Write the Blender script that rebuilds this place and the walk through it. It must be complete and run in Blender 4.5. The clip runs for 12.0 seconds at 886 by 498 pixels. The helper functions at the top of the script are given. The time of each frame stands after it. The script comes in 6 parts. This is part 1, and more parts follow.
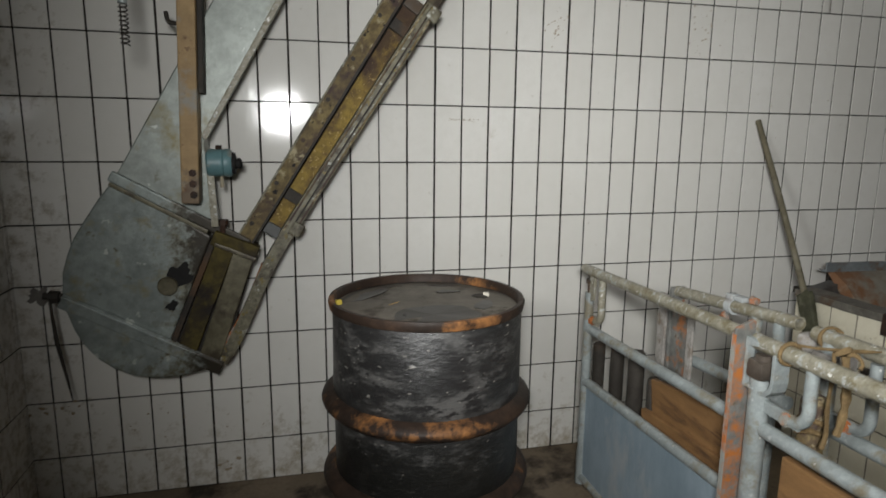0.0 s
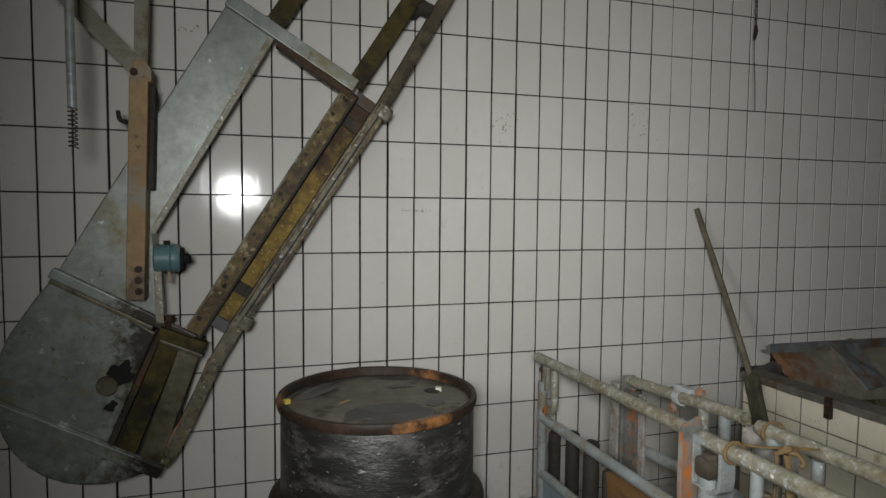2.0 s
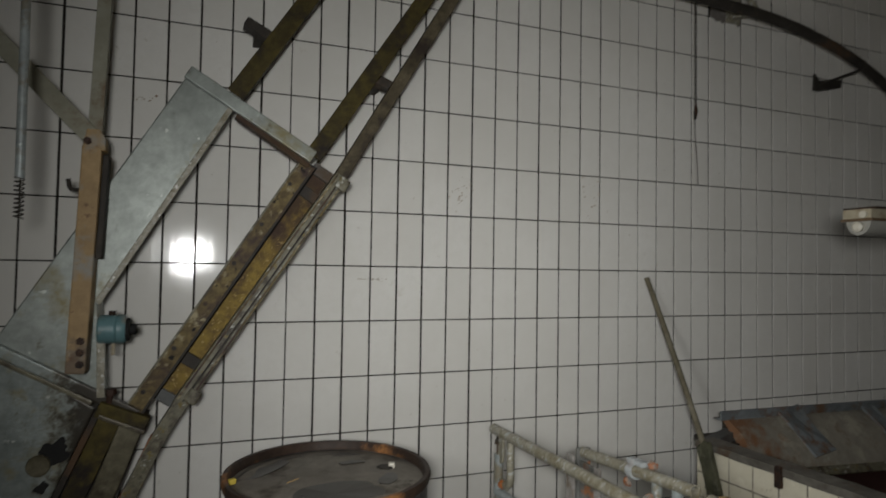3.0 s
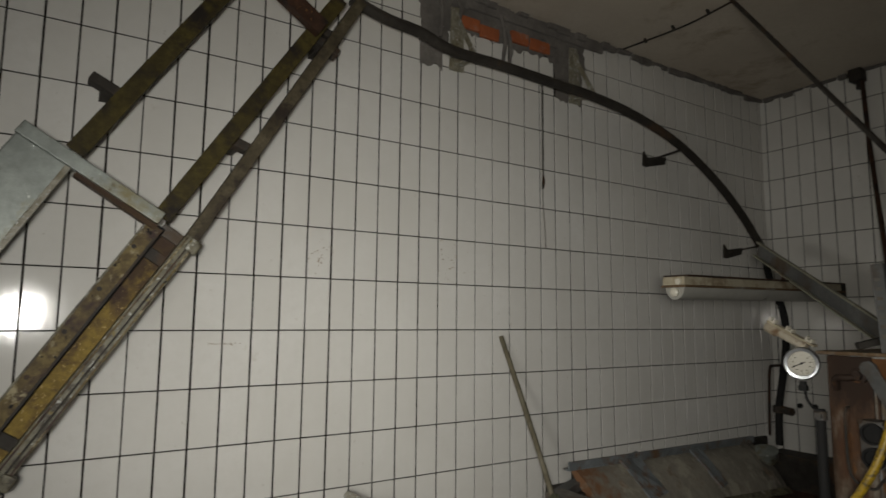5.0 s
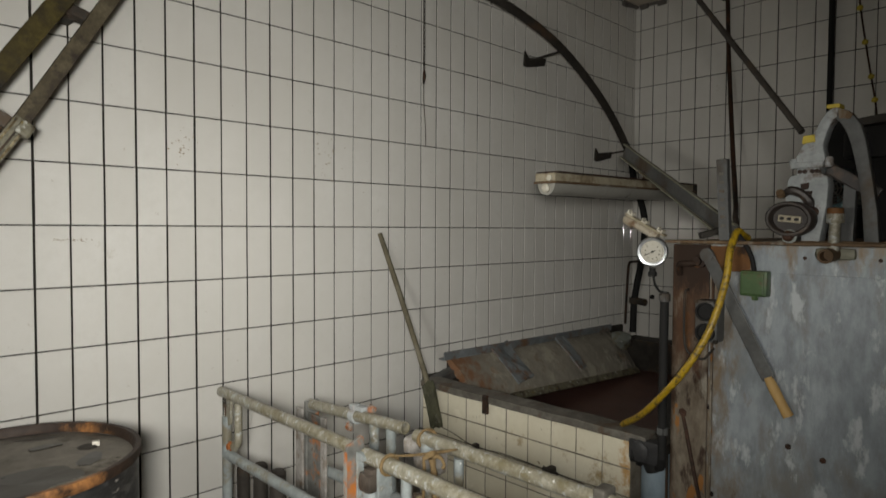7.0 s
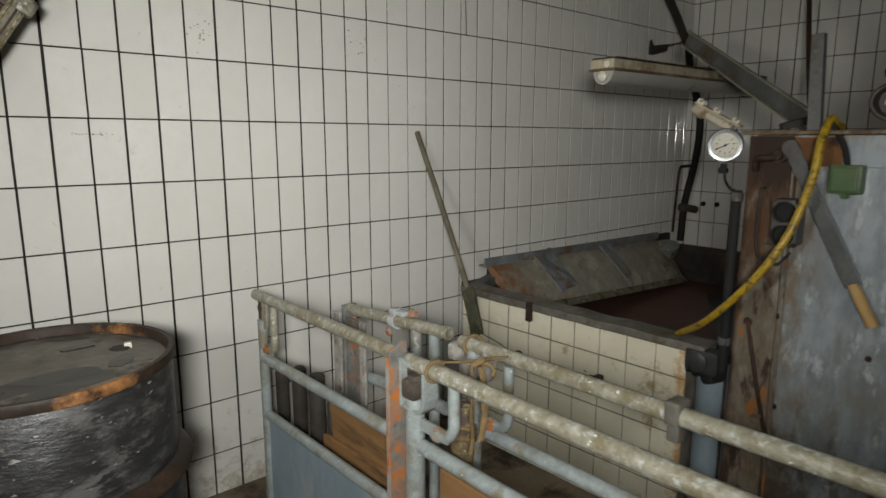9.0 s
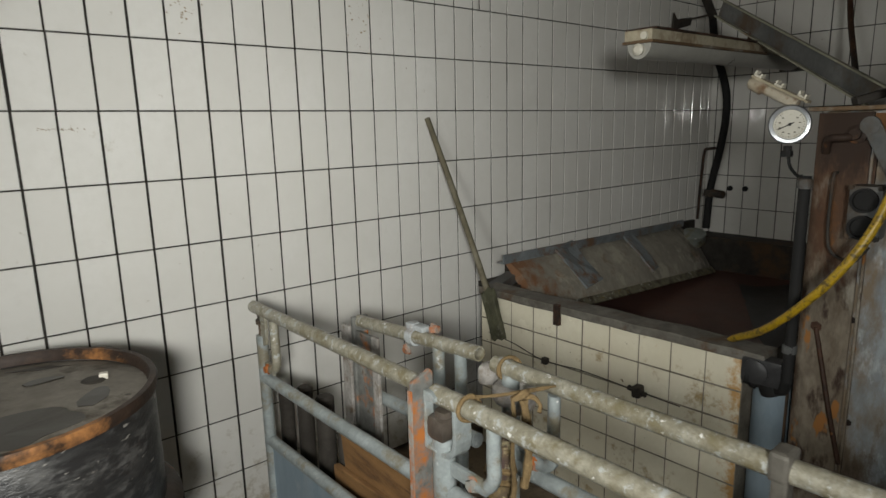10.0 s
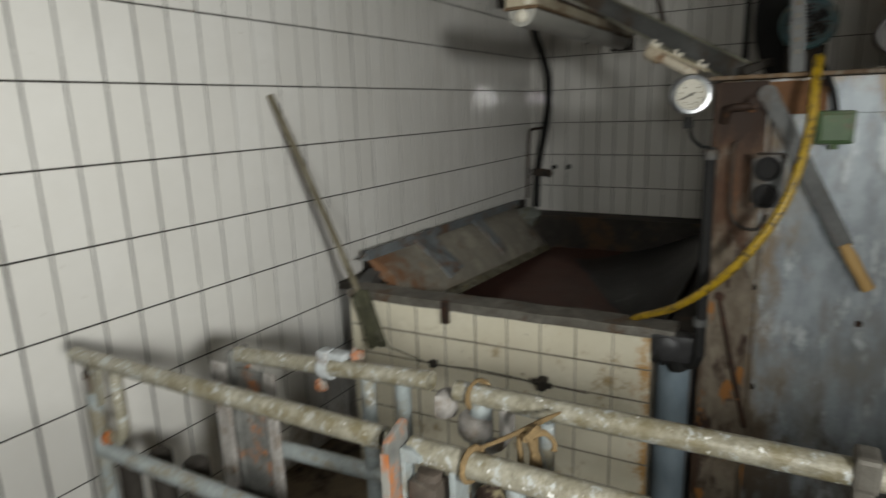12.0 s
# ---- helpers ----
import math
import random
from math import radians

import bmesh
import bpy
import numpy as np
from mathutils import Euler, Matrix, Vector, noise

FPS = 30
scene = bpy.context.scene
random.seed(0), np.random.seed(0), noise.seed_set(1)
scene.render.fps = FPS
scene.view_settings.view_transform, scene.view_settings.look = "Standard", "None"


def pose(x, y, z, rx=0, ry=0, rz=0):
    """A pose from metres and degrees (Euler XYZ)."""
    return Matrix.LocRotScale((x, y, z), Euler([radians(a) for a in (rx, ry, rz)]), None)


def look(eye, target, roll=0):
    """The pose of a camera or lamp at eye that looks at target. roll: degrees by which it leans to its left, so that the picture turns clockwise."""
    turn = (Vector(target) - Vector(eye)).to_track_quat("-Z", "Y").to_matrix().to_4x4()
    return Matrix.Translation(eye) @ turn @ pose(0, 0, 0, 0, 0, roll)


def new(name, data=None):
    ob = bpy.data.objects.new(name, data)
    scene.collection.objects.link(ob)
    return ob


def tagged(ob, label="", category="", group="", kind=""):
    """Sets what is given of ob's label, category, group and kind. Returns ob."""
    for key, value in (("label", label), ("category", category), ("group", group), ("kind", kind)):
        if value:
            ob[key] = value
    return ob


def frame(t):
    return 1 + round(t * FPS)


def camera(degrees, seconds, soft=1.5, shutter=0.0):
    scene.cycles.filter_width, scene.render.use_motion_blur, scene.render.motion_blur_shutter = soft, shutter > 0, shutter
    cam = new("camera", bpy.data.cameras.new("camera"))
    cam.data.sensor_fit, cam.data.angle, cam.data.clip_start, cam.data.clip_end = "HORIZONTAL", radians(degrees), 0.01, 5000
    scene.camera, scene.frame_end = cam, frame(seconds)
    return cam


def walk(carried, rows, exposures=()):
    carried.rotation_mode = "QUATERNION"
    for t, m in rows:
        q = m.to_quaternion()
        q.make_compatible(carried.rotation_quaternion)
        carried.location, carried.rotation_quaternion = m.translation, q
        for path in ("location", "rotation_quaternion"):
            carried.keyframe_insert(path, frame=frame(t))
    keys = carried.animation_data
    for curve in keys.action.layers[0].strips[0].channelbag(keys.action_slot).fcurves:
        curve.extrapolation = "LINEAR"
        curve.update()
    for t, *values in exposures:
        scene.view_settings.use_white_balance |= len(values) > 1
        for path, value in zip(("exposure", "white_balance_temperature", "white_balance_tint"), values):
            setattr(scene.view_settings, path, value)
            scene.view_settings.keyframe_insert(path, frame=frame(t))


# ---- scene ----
cam = camera(72.2, 12.0, shutter=0.5)
PATH = [
    (0, (-0.034, 0.059, 1.556), (0.429, 1.972, 1.2), 0.6),
    (0.5, (-0.016, 0.06, 1.582), (0.512, 1.968, 1.299), 0.9),
    (1, (-0.005, 0.062, 1.606), (0.57, 1.964, 1.379), 0.8),
    (1.5, (0.006, 0.055, 1.625), (0.609, 1.954, 1.456), 0.5),
    (2, (-0.006, 0.047, 1.644), (0.589, 1.952, 1.518), 0.5),
    (2.5, (0.001, 0.037, 1.662), (0.624, 1.937, 1.599), 0.5),
    (3, (0.008, 0.028, 1.689), (0.724, 1.894, 1.759), 0.9),
    (5, (0.051, -0.058, 1.759), (1.123, 1.614, 1.989), 0.5),
    (5.5, (0.068, -0.072, 1.75), (1.257, 1.522, 1.964), 0.4),
    (6, (0.087, -0.076, 1.736), (1.379, 1.442, 1.89), 0.2),
    (6.5, (0.1, -0.063, 1.723), (1.448, 1.414, 1.775), 0.2),
    (7, (0.111, -0.057, 1.699), (1.482, 1.397, 1.63), 0.3),
    (9, (0.208, 0.117, 1.627), (1.481, 1.618, 1.271), 0.1),
    (9.5, (0.309, 0.26, 1.62), (1.549, 1.784, 1.246), -1.6),
    (10, (0.35, 0.377, 1.624), (1.609, 1.88, 1.229), -1.3),
    (10.5, (0.361, 0.583, 1.604), (1.835, 1.868, 1.184), -2.0),
    (11, (0.372, 0.73, 1.592), (1.924, 1.918, 1.165), -1.8),
    (11.5, (0.383, 0.752, 1.583), (1.827, 2.042, 1.084), -0.9),
    (12, (0.392, 0.861, 1.588), (2.073, 1.846, 1.139), -1.9),
]
EXPOSURES = [(0.0, -0.36, 6500, 10), (1.0, -0.68, 6500, 10), (1.5, -0.78, 6500, 10), (3.0, -0.95, 6550, 10), (5.0, -0.82, 6900, 10), (6.0, -0.62, 6900, 10), (7.0, -0.42, 6900, 10), (9.0, -0.34, 6700, 8), (10.5, -0.36, 6650, 8), (12.0, -0.20, 6600, 8)]
walk(cam, [(t, look(eye, target, roll)) for t, eye, target, roll in PATH], EXPOSURES)

# ---- world and light ----
world = bpy.data.worlds.new("sky_world")
scene.world = world
world.use_nodes = True
_wn = world.node_tree.nodes
_sky = _wn.new("ShaderNodeTexSky")
_sky.sky_type = "NISHITA"
_sky.sun_disc = False
_sky.sun_elevation, _sky.sun_rotation = radians(38), radians(160)
world.node_tree.links.new(_sky.outputs[0], _wn["Background"].inputs[0])
_wn["Background"].inputs[1].default_value = 0.12

sun = new("sun", bpy.data.lights.new("sun", "SUN"))
sun.data.energy, sun.data.angle, sun.data.color = 2.0, radians(0.6), (1.0, 0.95, 0.88)
sun.matrix_world = look((0.6, -6.0, 6.0), (0.9, -9.0, 0.0))

# two added lamps beside the walk, in place of one carried light: where each stands, what it points at, its watts and
# beam
# the second is an invented fill that lifts the far east corner
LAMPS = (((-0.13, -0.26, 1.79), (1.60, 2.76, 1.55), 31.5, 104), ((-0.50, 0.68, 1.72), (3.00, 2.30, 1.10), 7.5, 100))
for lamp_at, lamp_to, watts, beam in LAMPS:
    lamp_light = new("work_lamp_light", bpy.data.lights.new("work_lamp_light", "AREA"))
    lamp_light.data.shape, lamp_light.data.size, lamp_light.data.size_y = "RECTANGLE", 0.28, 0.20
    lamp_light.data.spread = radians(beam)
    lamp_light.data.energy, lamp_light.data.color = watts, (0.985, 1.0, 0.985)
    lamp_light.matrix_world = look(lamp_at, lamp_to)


# ---- materials ----
def material(name, light, dark, rough=0.6, metal=0.0, scale=6.0, fine=60.0, stain=None, stain_amount=0.45,
             stain_scale=3.0, bump=0.15, spread=0.25, stretch=(1, 1, 1), second=None, second_amount=0.5, coat=0.0, piece=0.0, mid=0.0,
             specks=None, speck_scale=60.0, speck_amount=-0.6, bleeds=(), ripple=0.0):
    """Two colours mixed at two scales, patches of a stain and of a second stain, uneven gloss, fine relief."""
    m = bpy.data.materials.new(name)
    m.use_nodes = True
    nt = m.node_tree
    n, ln = nt.nodes, nt.links
    b = n["Principled BSDF"]
    geo = n.new("ShaderNodeNewGeometry")
    mapping = n.new("ShaderNodeMapping")
    mapping.inputs["Scale"].default_value = stretch
    ln.new(geo.outputs["Position"], mapping.inputs[0])

    def noise_of(s, detail=5.0, r=0.6):
        t = n.new("ShaderNodeTexNoise")
        t.inputs["Scale"].default_value, t.inputs["Detail"].default_value, t.inputs["Roughness"].default_value = s, detail, r
        ln.new(mapping.outputs[0], t.inputs["Vector"])
        return t.outputs["Fac"]

    def ramp(src, lo, hi):
        r = n.new("ShaderNodeMapRange")
        r.inputs[1].default_value, r.inputs[2].default_value = lo, hi
        ln.new(src, r.inputs[0])
        return r.outputs[0]

    def mix(fac, a, c):
        x = n.new("ShaderNodeMix")
        x.data_type = "RGBA"
        ln.new(fac, x.inputs["Factor"])
        for sock, v in ((x.inputs[6], a), (x.inputs[7], c)):
            if isinstance(v, tuple):
                sock.default_value = (*v, 1)
            else:
                ln.new(v, sock)
        return x.outputs[2]

    def times(src, k):
        x = n.new("ShaderNodeMath")
        x.operation = "MULTIPLY"
        ln.new(src, x.inputs[0])
        x.inputs[1].default_value = k
        return x.outputs[0]

    big, small = noise_of(scale), noise_of(fine, 3.0, 0.7)
    colour = mix(ramp(big, 0.5 - spread, 0.5 + spread), dark, light)
    colour = mix(times(ramp(small, 0.42, 0.75), 0.45), colour, dark)
    if mid:
        colour = mix(times(ramp(noise_of(scale * 3.3, 6.0, 0.65), 0.40, 0.66), mid), colour, tuple(c * 0.6 for c in dark))
    if piece:
        info = n.new("ShaderNodeObjectInfo")
        add = n.new("ShaderNodeMath")
        add.operation = "ADD"
        ln.new(info.outputs["Random"], add.inputs[0])
        ln.new(geo.outputs["Random Per Island"], add.inputs[1])
        fr = n.new("ShaderNodeMath")
        fr.operation = "FRACT"
        ln.new(add.outputs[0], fr.inputs[0])
        colour = mix(times(fr.outputs[0], piece), colour, dark)
    patch = None
    if stain:
        patch = ramp(noise_of(stain_scale, 8.0, 0.68), 0.5 + 0.22 * (0.5 - stain_amount) - 0.03, 0.5 + 0.22 * (0.5 - stain_amount) + 0.09)
        colour = mix(patch, colour, stain)
    if second:
        p2 = ramp(noise_of(stain_scale * 2.3, 7.0, 0.66), 0.5 + 0.22 * (0.5 - second_amount) - 0.02, 0.5 + 0.22 * (0.5 - second_amount) + 0.06)
        colour = mix(p2, colour, second)
    if specks:
        p3 = ramp(noise_of(speck_scale, 3.0, 0.55), 0.5 + 0.22 * (0.5 - speck_amount), 0.5 + 0.22 * (0.5 - speck_amount) + 0.04)
        colour = mix(p3, colour, specks)
    for axis, lo, hi, tone in bleeds:      # a tone that eats in from one end of the thing with a ragged border
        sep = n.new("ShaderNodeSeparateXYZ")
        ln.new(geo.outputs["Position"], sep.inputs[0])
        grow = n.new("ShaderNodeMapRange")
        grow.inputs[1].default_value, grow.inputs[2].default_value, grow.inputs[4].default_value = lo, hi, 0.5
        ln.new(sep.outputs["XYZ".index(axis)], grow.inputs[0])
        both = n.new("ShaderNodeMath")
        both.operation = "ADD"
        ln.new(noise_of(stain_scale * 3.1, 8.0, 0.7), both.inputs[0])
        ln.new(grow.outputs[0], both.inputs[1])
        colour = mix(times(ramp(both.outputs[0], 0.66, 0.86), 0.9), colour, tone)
    ln.new(colour, b.inputs["Base Color"])
    rr = n.new("ShaderNodeMapRange")
    rr.inputs[3].default_value, rr.inputs[4].default_value = max(0.03, rough - 0.13), min(1.0, rough + (0.17 if rough > 0.12 else 0.03))
    ln.new(big, rr.inputs[0])
    ln.new(rr.outputs[0], b.inputs["Roughness"])
    b.inputs["Metallic"].default_value = metal
    b.inputs["Specular IOR Level"].default_value = 0.5 if rough < 0.5 else 0.22      # dust, rust and rubber hardly shine
    b.inputs["Coat Weight"].default_value = coat
    if bump:
        bp = n.new("ShaderNodeBump")
        bp.inputs["Strength"].default_value, bp.inputs["Distance"].default_value = bump, 0.004
        ln.new(small, bp.inputs["Height"])
        if ripple:      # faint upright waves in a glaze
            wide = n.new("ShaderNodeMapping")
            wide.inputs["Scale"].default_value = (34, 34, 2.2)
            ln.new(geo.outputs["Position"], wide.inputs[0])
            wave = n.new("ShaderNodeTexNoise")
            wave.inputs["Scale"].default_value, wave.inputs["Detail"].default_value = 1.0, 2.0
            ln.new(wide.outputs[0], wave.inputs["Vector"])
            b2 = n.new("ShaderNodeBump")
            b2.inputs["Strength"].default_value, b2.inputs["Distance"].default_value = ripple, 0.002
            ln.new(wave.outputs["Fac"], b2.inputs["Height"])
            ln.new(b2.outputs[0], bp.inputs["Normal"])
        ln.new(bp.outputs[0], b.inputs["Normal"])
    return m


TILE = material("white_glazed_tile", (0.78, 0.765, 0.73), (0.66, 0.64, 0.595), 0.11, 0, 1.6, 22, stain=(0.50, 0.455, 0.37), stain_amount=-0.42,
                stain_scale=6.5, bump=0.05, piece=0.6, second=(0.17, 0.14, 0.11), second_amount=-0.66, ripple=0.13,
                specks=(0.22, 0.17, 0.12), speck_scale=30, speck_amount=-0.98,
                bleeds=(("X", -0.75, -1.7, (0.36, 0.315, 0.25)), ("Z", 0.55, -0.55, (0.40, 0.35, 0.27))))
CREAM_TILE = material("cream_glazed_tile", (0.74, 0.70, 0.57), (0.60, 0.55, 0.42), 0.22, 0, 3, 40, stain=(0.36, 0.27, 0.15), stain_amount=-0.04,
                      stain_scale=9, bump=0.08, piece=0.35, specks=(0.20, 0.15, 0.10), speck_scale=38, speck_amount=-0.5, bleeds=(("Y", 1.335, 1.19, (0.46, 0.25, 0.08)),))
MID_STEEL = material("weathered_mid_grey_steel", (0.17, 0.172, 0.168), (0.075, 0.076, 0.074), 0.52, 0.25, 7, 50, stain=(0.09, 0.065, 0.045), stain_amount=0.2, bump=0.2)
BOOT_GREASE = material("greasy_grey_sheet", (0.22, 0.20, 0.13), (0.085, 0.072, 0.042), 0.4, 0.2, 9, 40, stain=(0.05, 0.038, 0.024), stain_amount=0.4, stain_scale=6, bump=0.3, mid=0.5)
GROUT = material("dark_grout", (0.040, 0.036, 0.031), (0.016, 0.014, 0.012), 0.9, 0, 8, 90, bump=0.4)
CREAM_GROUT = material("dirty_cream_grout", (0.30, 0.27, 0.22), (0.09, 0.075, 0.055), 0.9, 0, 8, 90, bump=0.4)
PLASTER = material("old_ceiling_plaster", (0.62, 0.56, 0.47), (0.48, 0.42, 0.34), 0.85, 0, 1.2, 30, stain=(0.34, 0.27, 0.19), stain_amount=0.1,
                   stain_scale=1.4, bump=0.3)
CONCRETE = material("wet_dirty_concrete", (0.27, 0.215, 0.155), (0.12, 0.09, 0.06), 0.55, 0, 2.5, 50, stain=(0.04, 0.03, 0.022), stain_amount=0.4,
                    stain_scale=3, bump=0.5)
MORTAR = material("grey_mortar", (0.24, 0.22, 0.20), (0.10, 0.092, 0.084), 0.95, 0, 6, 40, bump=0.8)
BRICK = material("red_orange_brick", (0.46, 0.14, 0.055), (0.28, 0.085, 0.04), 0.9, 0, 9, 60, stain=(0.34, 0.30, 0.26), stain_amount=0.3, bump=0.6)
GALV = material("weathered_galvanised_sheet", (0.40, 0.43, 0.40), (0.215, 0.235, 0.215), 0.42, 0.35, 5, 34, stain=(0.20, 0.17, 0.085), stain_amount=0.26,
                stain_scale=3.4, bump=0.2, second=(0.10, 0.085, 0.05), second_amount=-0.12, mid=0.45, specks=(0.52, 0.54, 0.50), speck_scale=26, speck_amount=-0.35)
GALV_BLUE = material("bluish_galvanised_panel", (0.38, 0.46, 0.52), (0.21, 0.28, 0.33), 0.38, 0.3, 5, 30, stain=(0.42, 0.45, 0.46), stain_amount=0.2,
                     stain_scale=4, bump=0.1, stretch=(1, 1, 0.45))
GALV_PIPE = material("dirty_galvanised_pipe", (0.43, 0.41, 0.34), (0.19, 0.17, 0.115), 0.38, 0.1, 22, 90, stain=(0.17, 0.145, 0.085), stain_amount=0.36,
                     stain_scale=17, bump=0.7, second=(0.40, 0.41, 0.39), second_amount=0.15, mid=0.5, specks=(0.72, 0.71, 0.67), speck_scale=50, speck_amount=-0.26)
BLUE_PIPE = material("bluish_galvanised_pipe", (0.43, 0.47, 0.47), (0.23, 0.255, 0.25), 0.36, 0.2, 16, 70, stain=(0.22, 0.195, 0.14), stain_amount=0.30,
                     stain_scale=11, bump=0.3, second=(0.58, 0.60, 0.60), second_amount=-0.2, mid=0.3, specks=(0.70, 0.70, 0.67), speck_scale=44, speck_amount=-0.5)
GREASE_STEEL = material("greasy_olive_steel", (0.26, 0.20, 0.085), (0.085, 0.058, 0.030), 0.60, 0.0, 10, 60, stain=(0.060, 0.038, 0.032), stain_amount=0.50,
                        stain_scale=8, bump=0.5, second=(0.36, 0.31, 0.19), second_amount=0.10, mid=0.7, specks=(0.012, 0.010, 0.009), speck_scale=30, speck_amount=-0.1)
RAIL_EDGE = material("worn_brown_rail_edge", (0.16, 0.135, 0.085), (0.055, 0.042, 0.025), 0.62, 0.0, 9, 60, stain=(0.035, 0.026, 0.02), stain_amount=0.45, stain_scale=8,
                     bump=0.5, mid=0.6)
UPPER_RAIL = material("dark_olive_greasy_rail", (0.115, 0.09, 0.022), (0.040, 0.030, 0.012), 0.66, 0.0, 7, 60, stain=(0.022, 0.017, 0.014), stain_amount=0.5,
                      stain_scale=5, bump=0.5, mid=0.6)
PALE_STEEL = material("flaking_pale_steel", (0.29, 0.275, 0.20), (0.115, 0.10, 0.058), 0.45, 0.05, 12, 70, stain=(0.05, 0.038, 0.022), stain_amount=0.48,
                      stain_scale=12, bump=0.7, second=(0.47, 0.47, 0.42), second_amount=0.02, mid=0.65, specks=(0.16, 0.12, 0.035), speck_scale=40, speck_amount=-0.05)
DARK_STEEL = material("dark_dirty_steel", (0.075, 0.066, 0.056), (0.030, 0.026, 0.022), 0.62, 0.15, 6, 50, stain=(0.10, 0.06, 0.035), stain_amount=0.2, bump=0.3, mid=0.4)
YELLOW_DIRT = material("yellow_greasy_plate", (0.38, 0.27, 0.06), (0.16, 0.10, 0.03), 0.6, 0.0, 14, 90, stain=(0.075, 0.045, 0.028), stain_amount=0.3,
                       stain_scale=5, bump=0.8, mid=0.5, specks=(0.44, 0.32, 0.13), speck_scale=90, speck_amount=-0.1, bleeds=(("Z", 1.58, 2.05, (0.055, 0.032, 0.022)),))
RUST = material("brown_rust", (0.10, 0.046, 0.026), (0.038, 0.024, 0.018), 0.55, 0.1, 9, 60, stain=(0.022, 0.017, 0.014), stain_amount=0.4, bump=0.6, mid=0.5,
                stain_scale=8, specks=(0.19, 0.085, 0.036), speck_scale=40, speck_amount=-0.3)
ORANGE = material("orange_primer_and_rust", (0.46, 0.15, 0.04), (0.25, 0.09, 0.035), 0.7, 0.0, 14, 60, stain=(0.25, 0.245, 0.22), stain_amount=0.5,
                  stain_scale=9, bump=0.3)
OCHRE = material("ochre_stained_post", (0.47, 0.33, 0.17), (0.30, 0.20, 0.10), 0.55, 0.0, 7, 50, stain=(0.30, 0.28, 0.24), stain_amount=0.30,
                 stain_scale=6, bump=0.25, second=(0.15, 0.085, 0.05), second_amount=0.0, mid=0.35, bleeds=(("Z", 1.55, 1.28, (0.16, 0.12, 0.085)),))
# the drum paint also goes near black towards the bottom
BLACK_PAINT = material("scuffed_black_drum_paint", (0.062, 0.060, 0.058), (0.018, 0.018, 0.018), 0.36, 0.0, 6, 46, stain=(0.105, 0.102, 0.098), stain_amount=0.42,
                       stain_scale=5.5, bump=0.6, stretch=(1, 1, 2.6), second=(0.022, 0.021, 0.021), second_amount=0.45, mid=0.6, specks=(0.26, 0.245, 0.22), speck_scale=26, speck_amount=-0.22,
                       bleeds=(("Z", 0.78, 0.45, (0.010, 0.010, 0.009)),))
DRUM_RUST = material("rusty_drum_hoop", (0.075, 0.045, 0.03), (0.020, 0.016, 0.014), 0.5, 0.1, 8, 50, stain=(0.38, 0.17, 0.06), stain_amount=0.12,
                     stain_scale=4.2, bump=0.4, mid=0.5, specks=(0.42, 0.33, 0.22), speck_scale=60, speck_amount=-0.55)
LID = material("dusty_drum_lid", (0.27, 0.247, 0.212), (0.14, 0.124, 0.10), 0.62, 0.0, 6, 50, stain=(0.07, 0.058, 0.045), stain_amount=0.22,
               stain_scale=7, mid=0.4, bump=0.25, second=(0.05, 0.042, 0.034), second_amount=-0.2)
OIL = material("dark_oil_film", (0.040, 0.034, 0.026), (0.014, 0.012, 0.010), 0.30, 0, 9, 50, bump=0.1)
WOOD = material("wet_brown_boards", (0.28, 0.155, 0.065), (0.15, 0.08, 0.035), 0.6, 0, 5, 60, stain=(0.09, 0.05, 0.028), stain_amount=0.35, bump=0.4,
                stretch=(6, 1, 6))
PALE_WOOD = material("pale_wooden_handle", (0.56, 0.37, 0.15), (0.42, 0.26, 0.10), 0.5, 0, 8, 60, bump=0.2, stretch=(1, 1, 0.3))
ROD = material("mouldy_wooden_stick", (0.19, 0.165, 0.11), (0.09, 0.08, 0.055), 0.8, 0, 16, 80, bump=0.5, stain=(0.22, 0.20, 0.15), stain_amount=0.2)
SLIME = material("slimy_mud", (0.105, 0.105, 0.065), (0.030, 0.029, 0.019), 0.5, 0, 16, 60, bump=1.0, stain=(0.21, 0.20, 0.155), stain_amount=0.15, stain_scale=14)
LIQUID = material("dried_dark_red_sludge", (0.135, 0.062, 0.046), (0.082, 0.040, 0.031), 0.45, 0, 3, 40, bump=0.3, mid=0.3)
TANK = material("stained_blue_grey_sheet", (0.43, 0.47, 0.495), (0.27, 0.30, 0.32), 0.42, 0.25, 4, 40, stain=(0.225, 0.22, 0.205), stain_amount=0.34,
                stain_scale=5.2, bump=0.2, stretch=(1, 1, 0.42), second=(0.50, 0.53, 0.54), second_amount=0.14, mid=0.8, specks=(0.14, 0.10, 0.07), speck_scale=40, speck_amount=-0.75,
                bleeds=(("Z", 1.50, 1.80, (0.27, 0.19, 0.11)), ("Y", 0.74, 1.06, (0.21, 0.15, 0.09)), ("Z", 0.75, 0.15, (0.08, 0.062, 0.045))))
TANK_CORNER = material("rust_eaten_corner_steel", (0.27, 0.235, 0.185), (0.11, 0.08, 0.052), 0.62, 0.0, 6, 50, stain=(0.32, 0.30, 0.25), stain_amount=0.15,
                       stain_scale=5, bump=0.25, stretch=(1, 1, 0.4), mid=0.7, second=(0.045, 0.028, 0.02), second_amount=0.25, specks=(0.28, 0.125, 0.038), speck_scale=18, speck_amount=-0.02,
                       bleeds=(("Z", 0.95, 1.50, (0.085, 0.040, 0.020)), ("Z", 1.25, 1.60, (0.028, 0.017, 0.012)), ("Y", 1.05, 1.12, (0.055, 0.032, 0.02))))
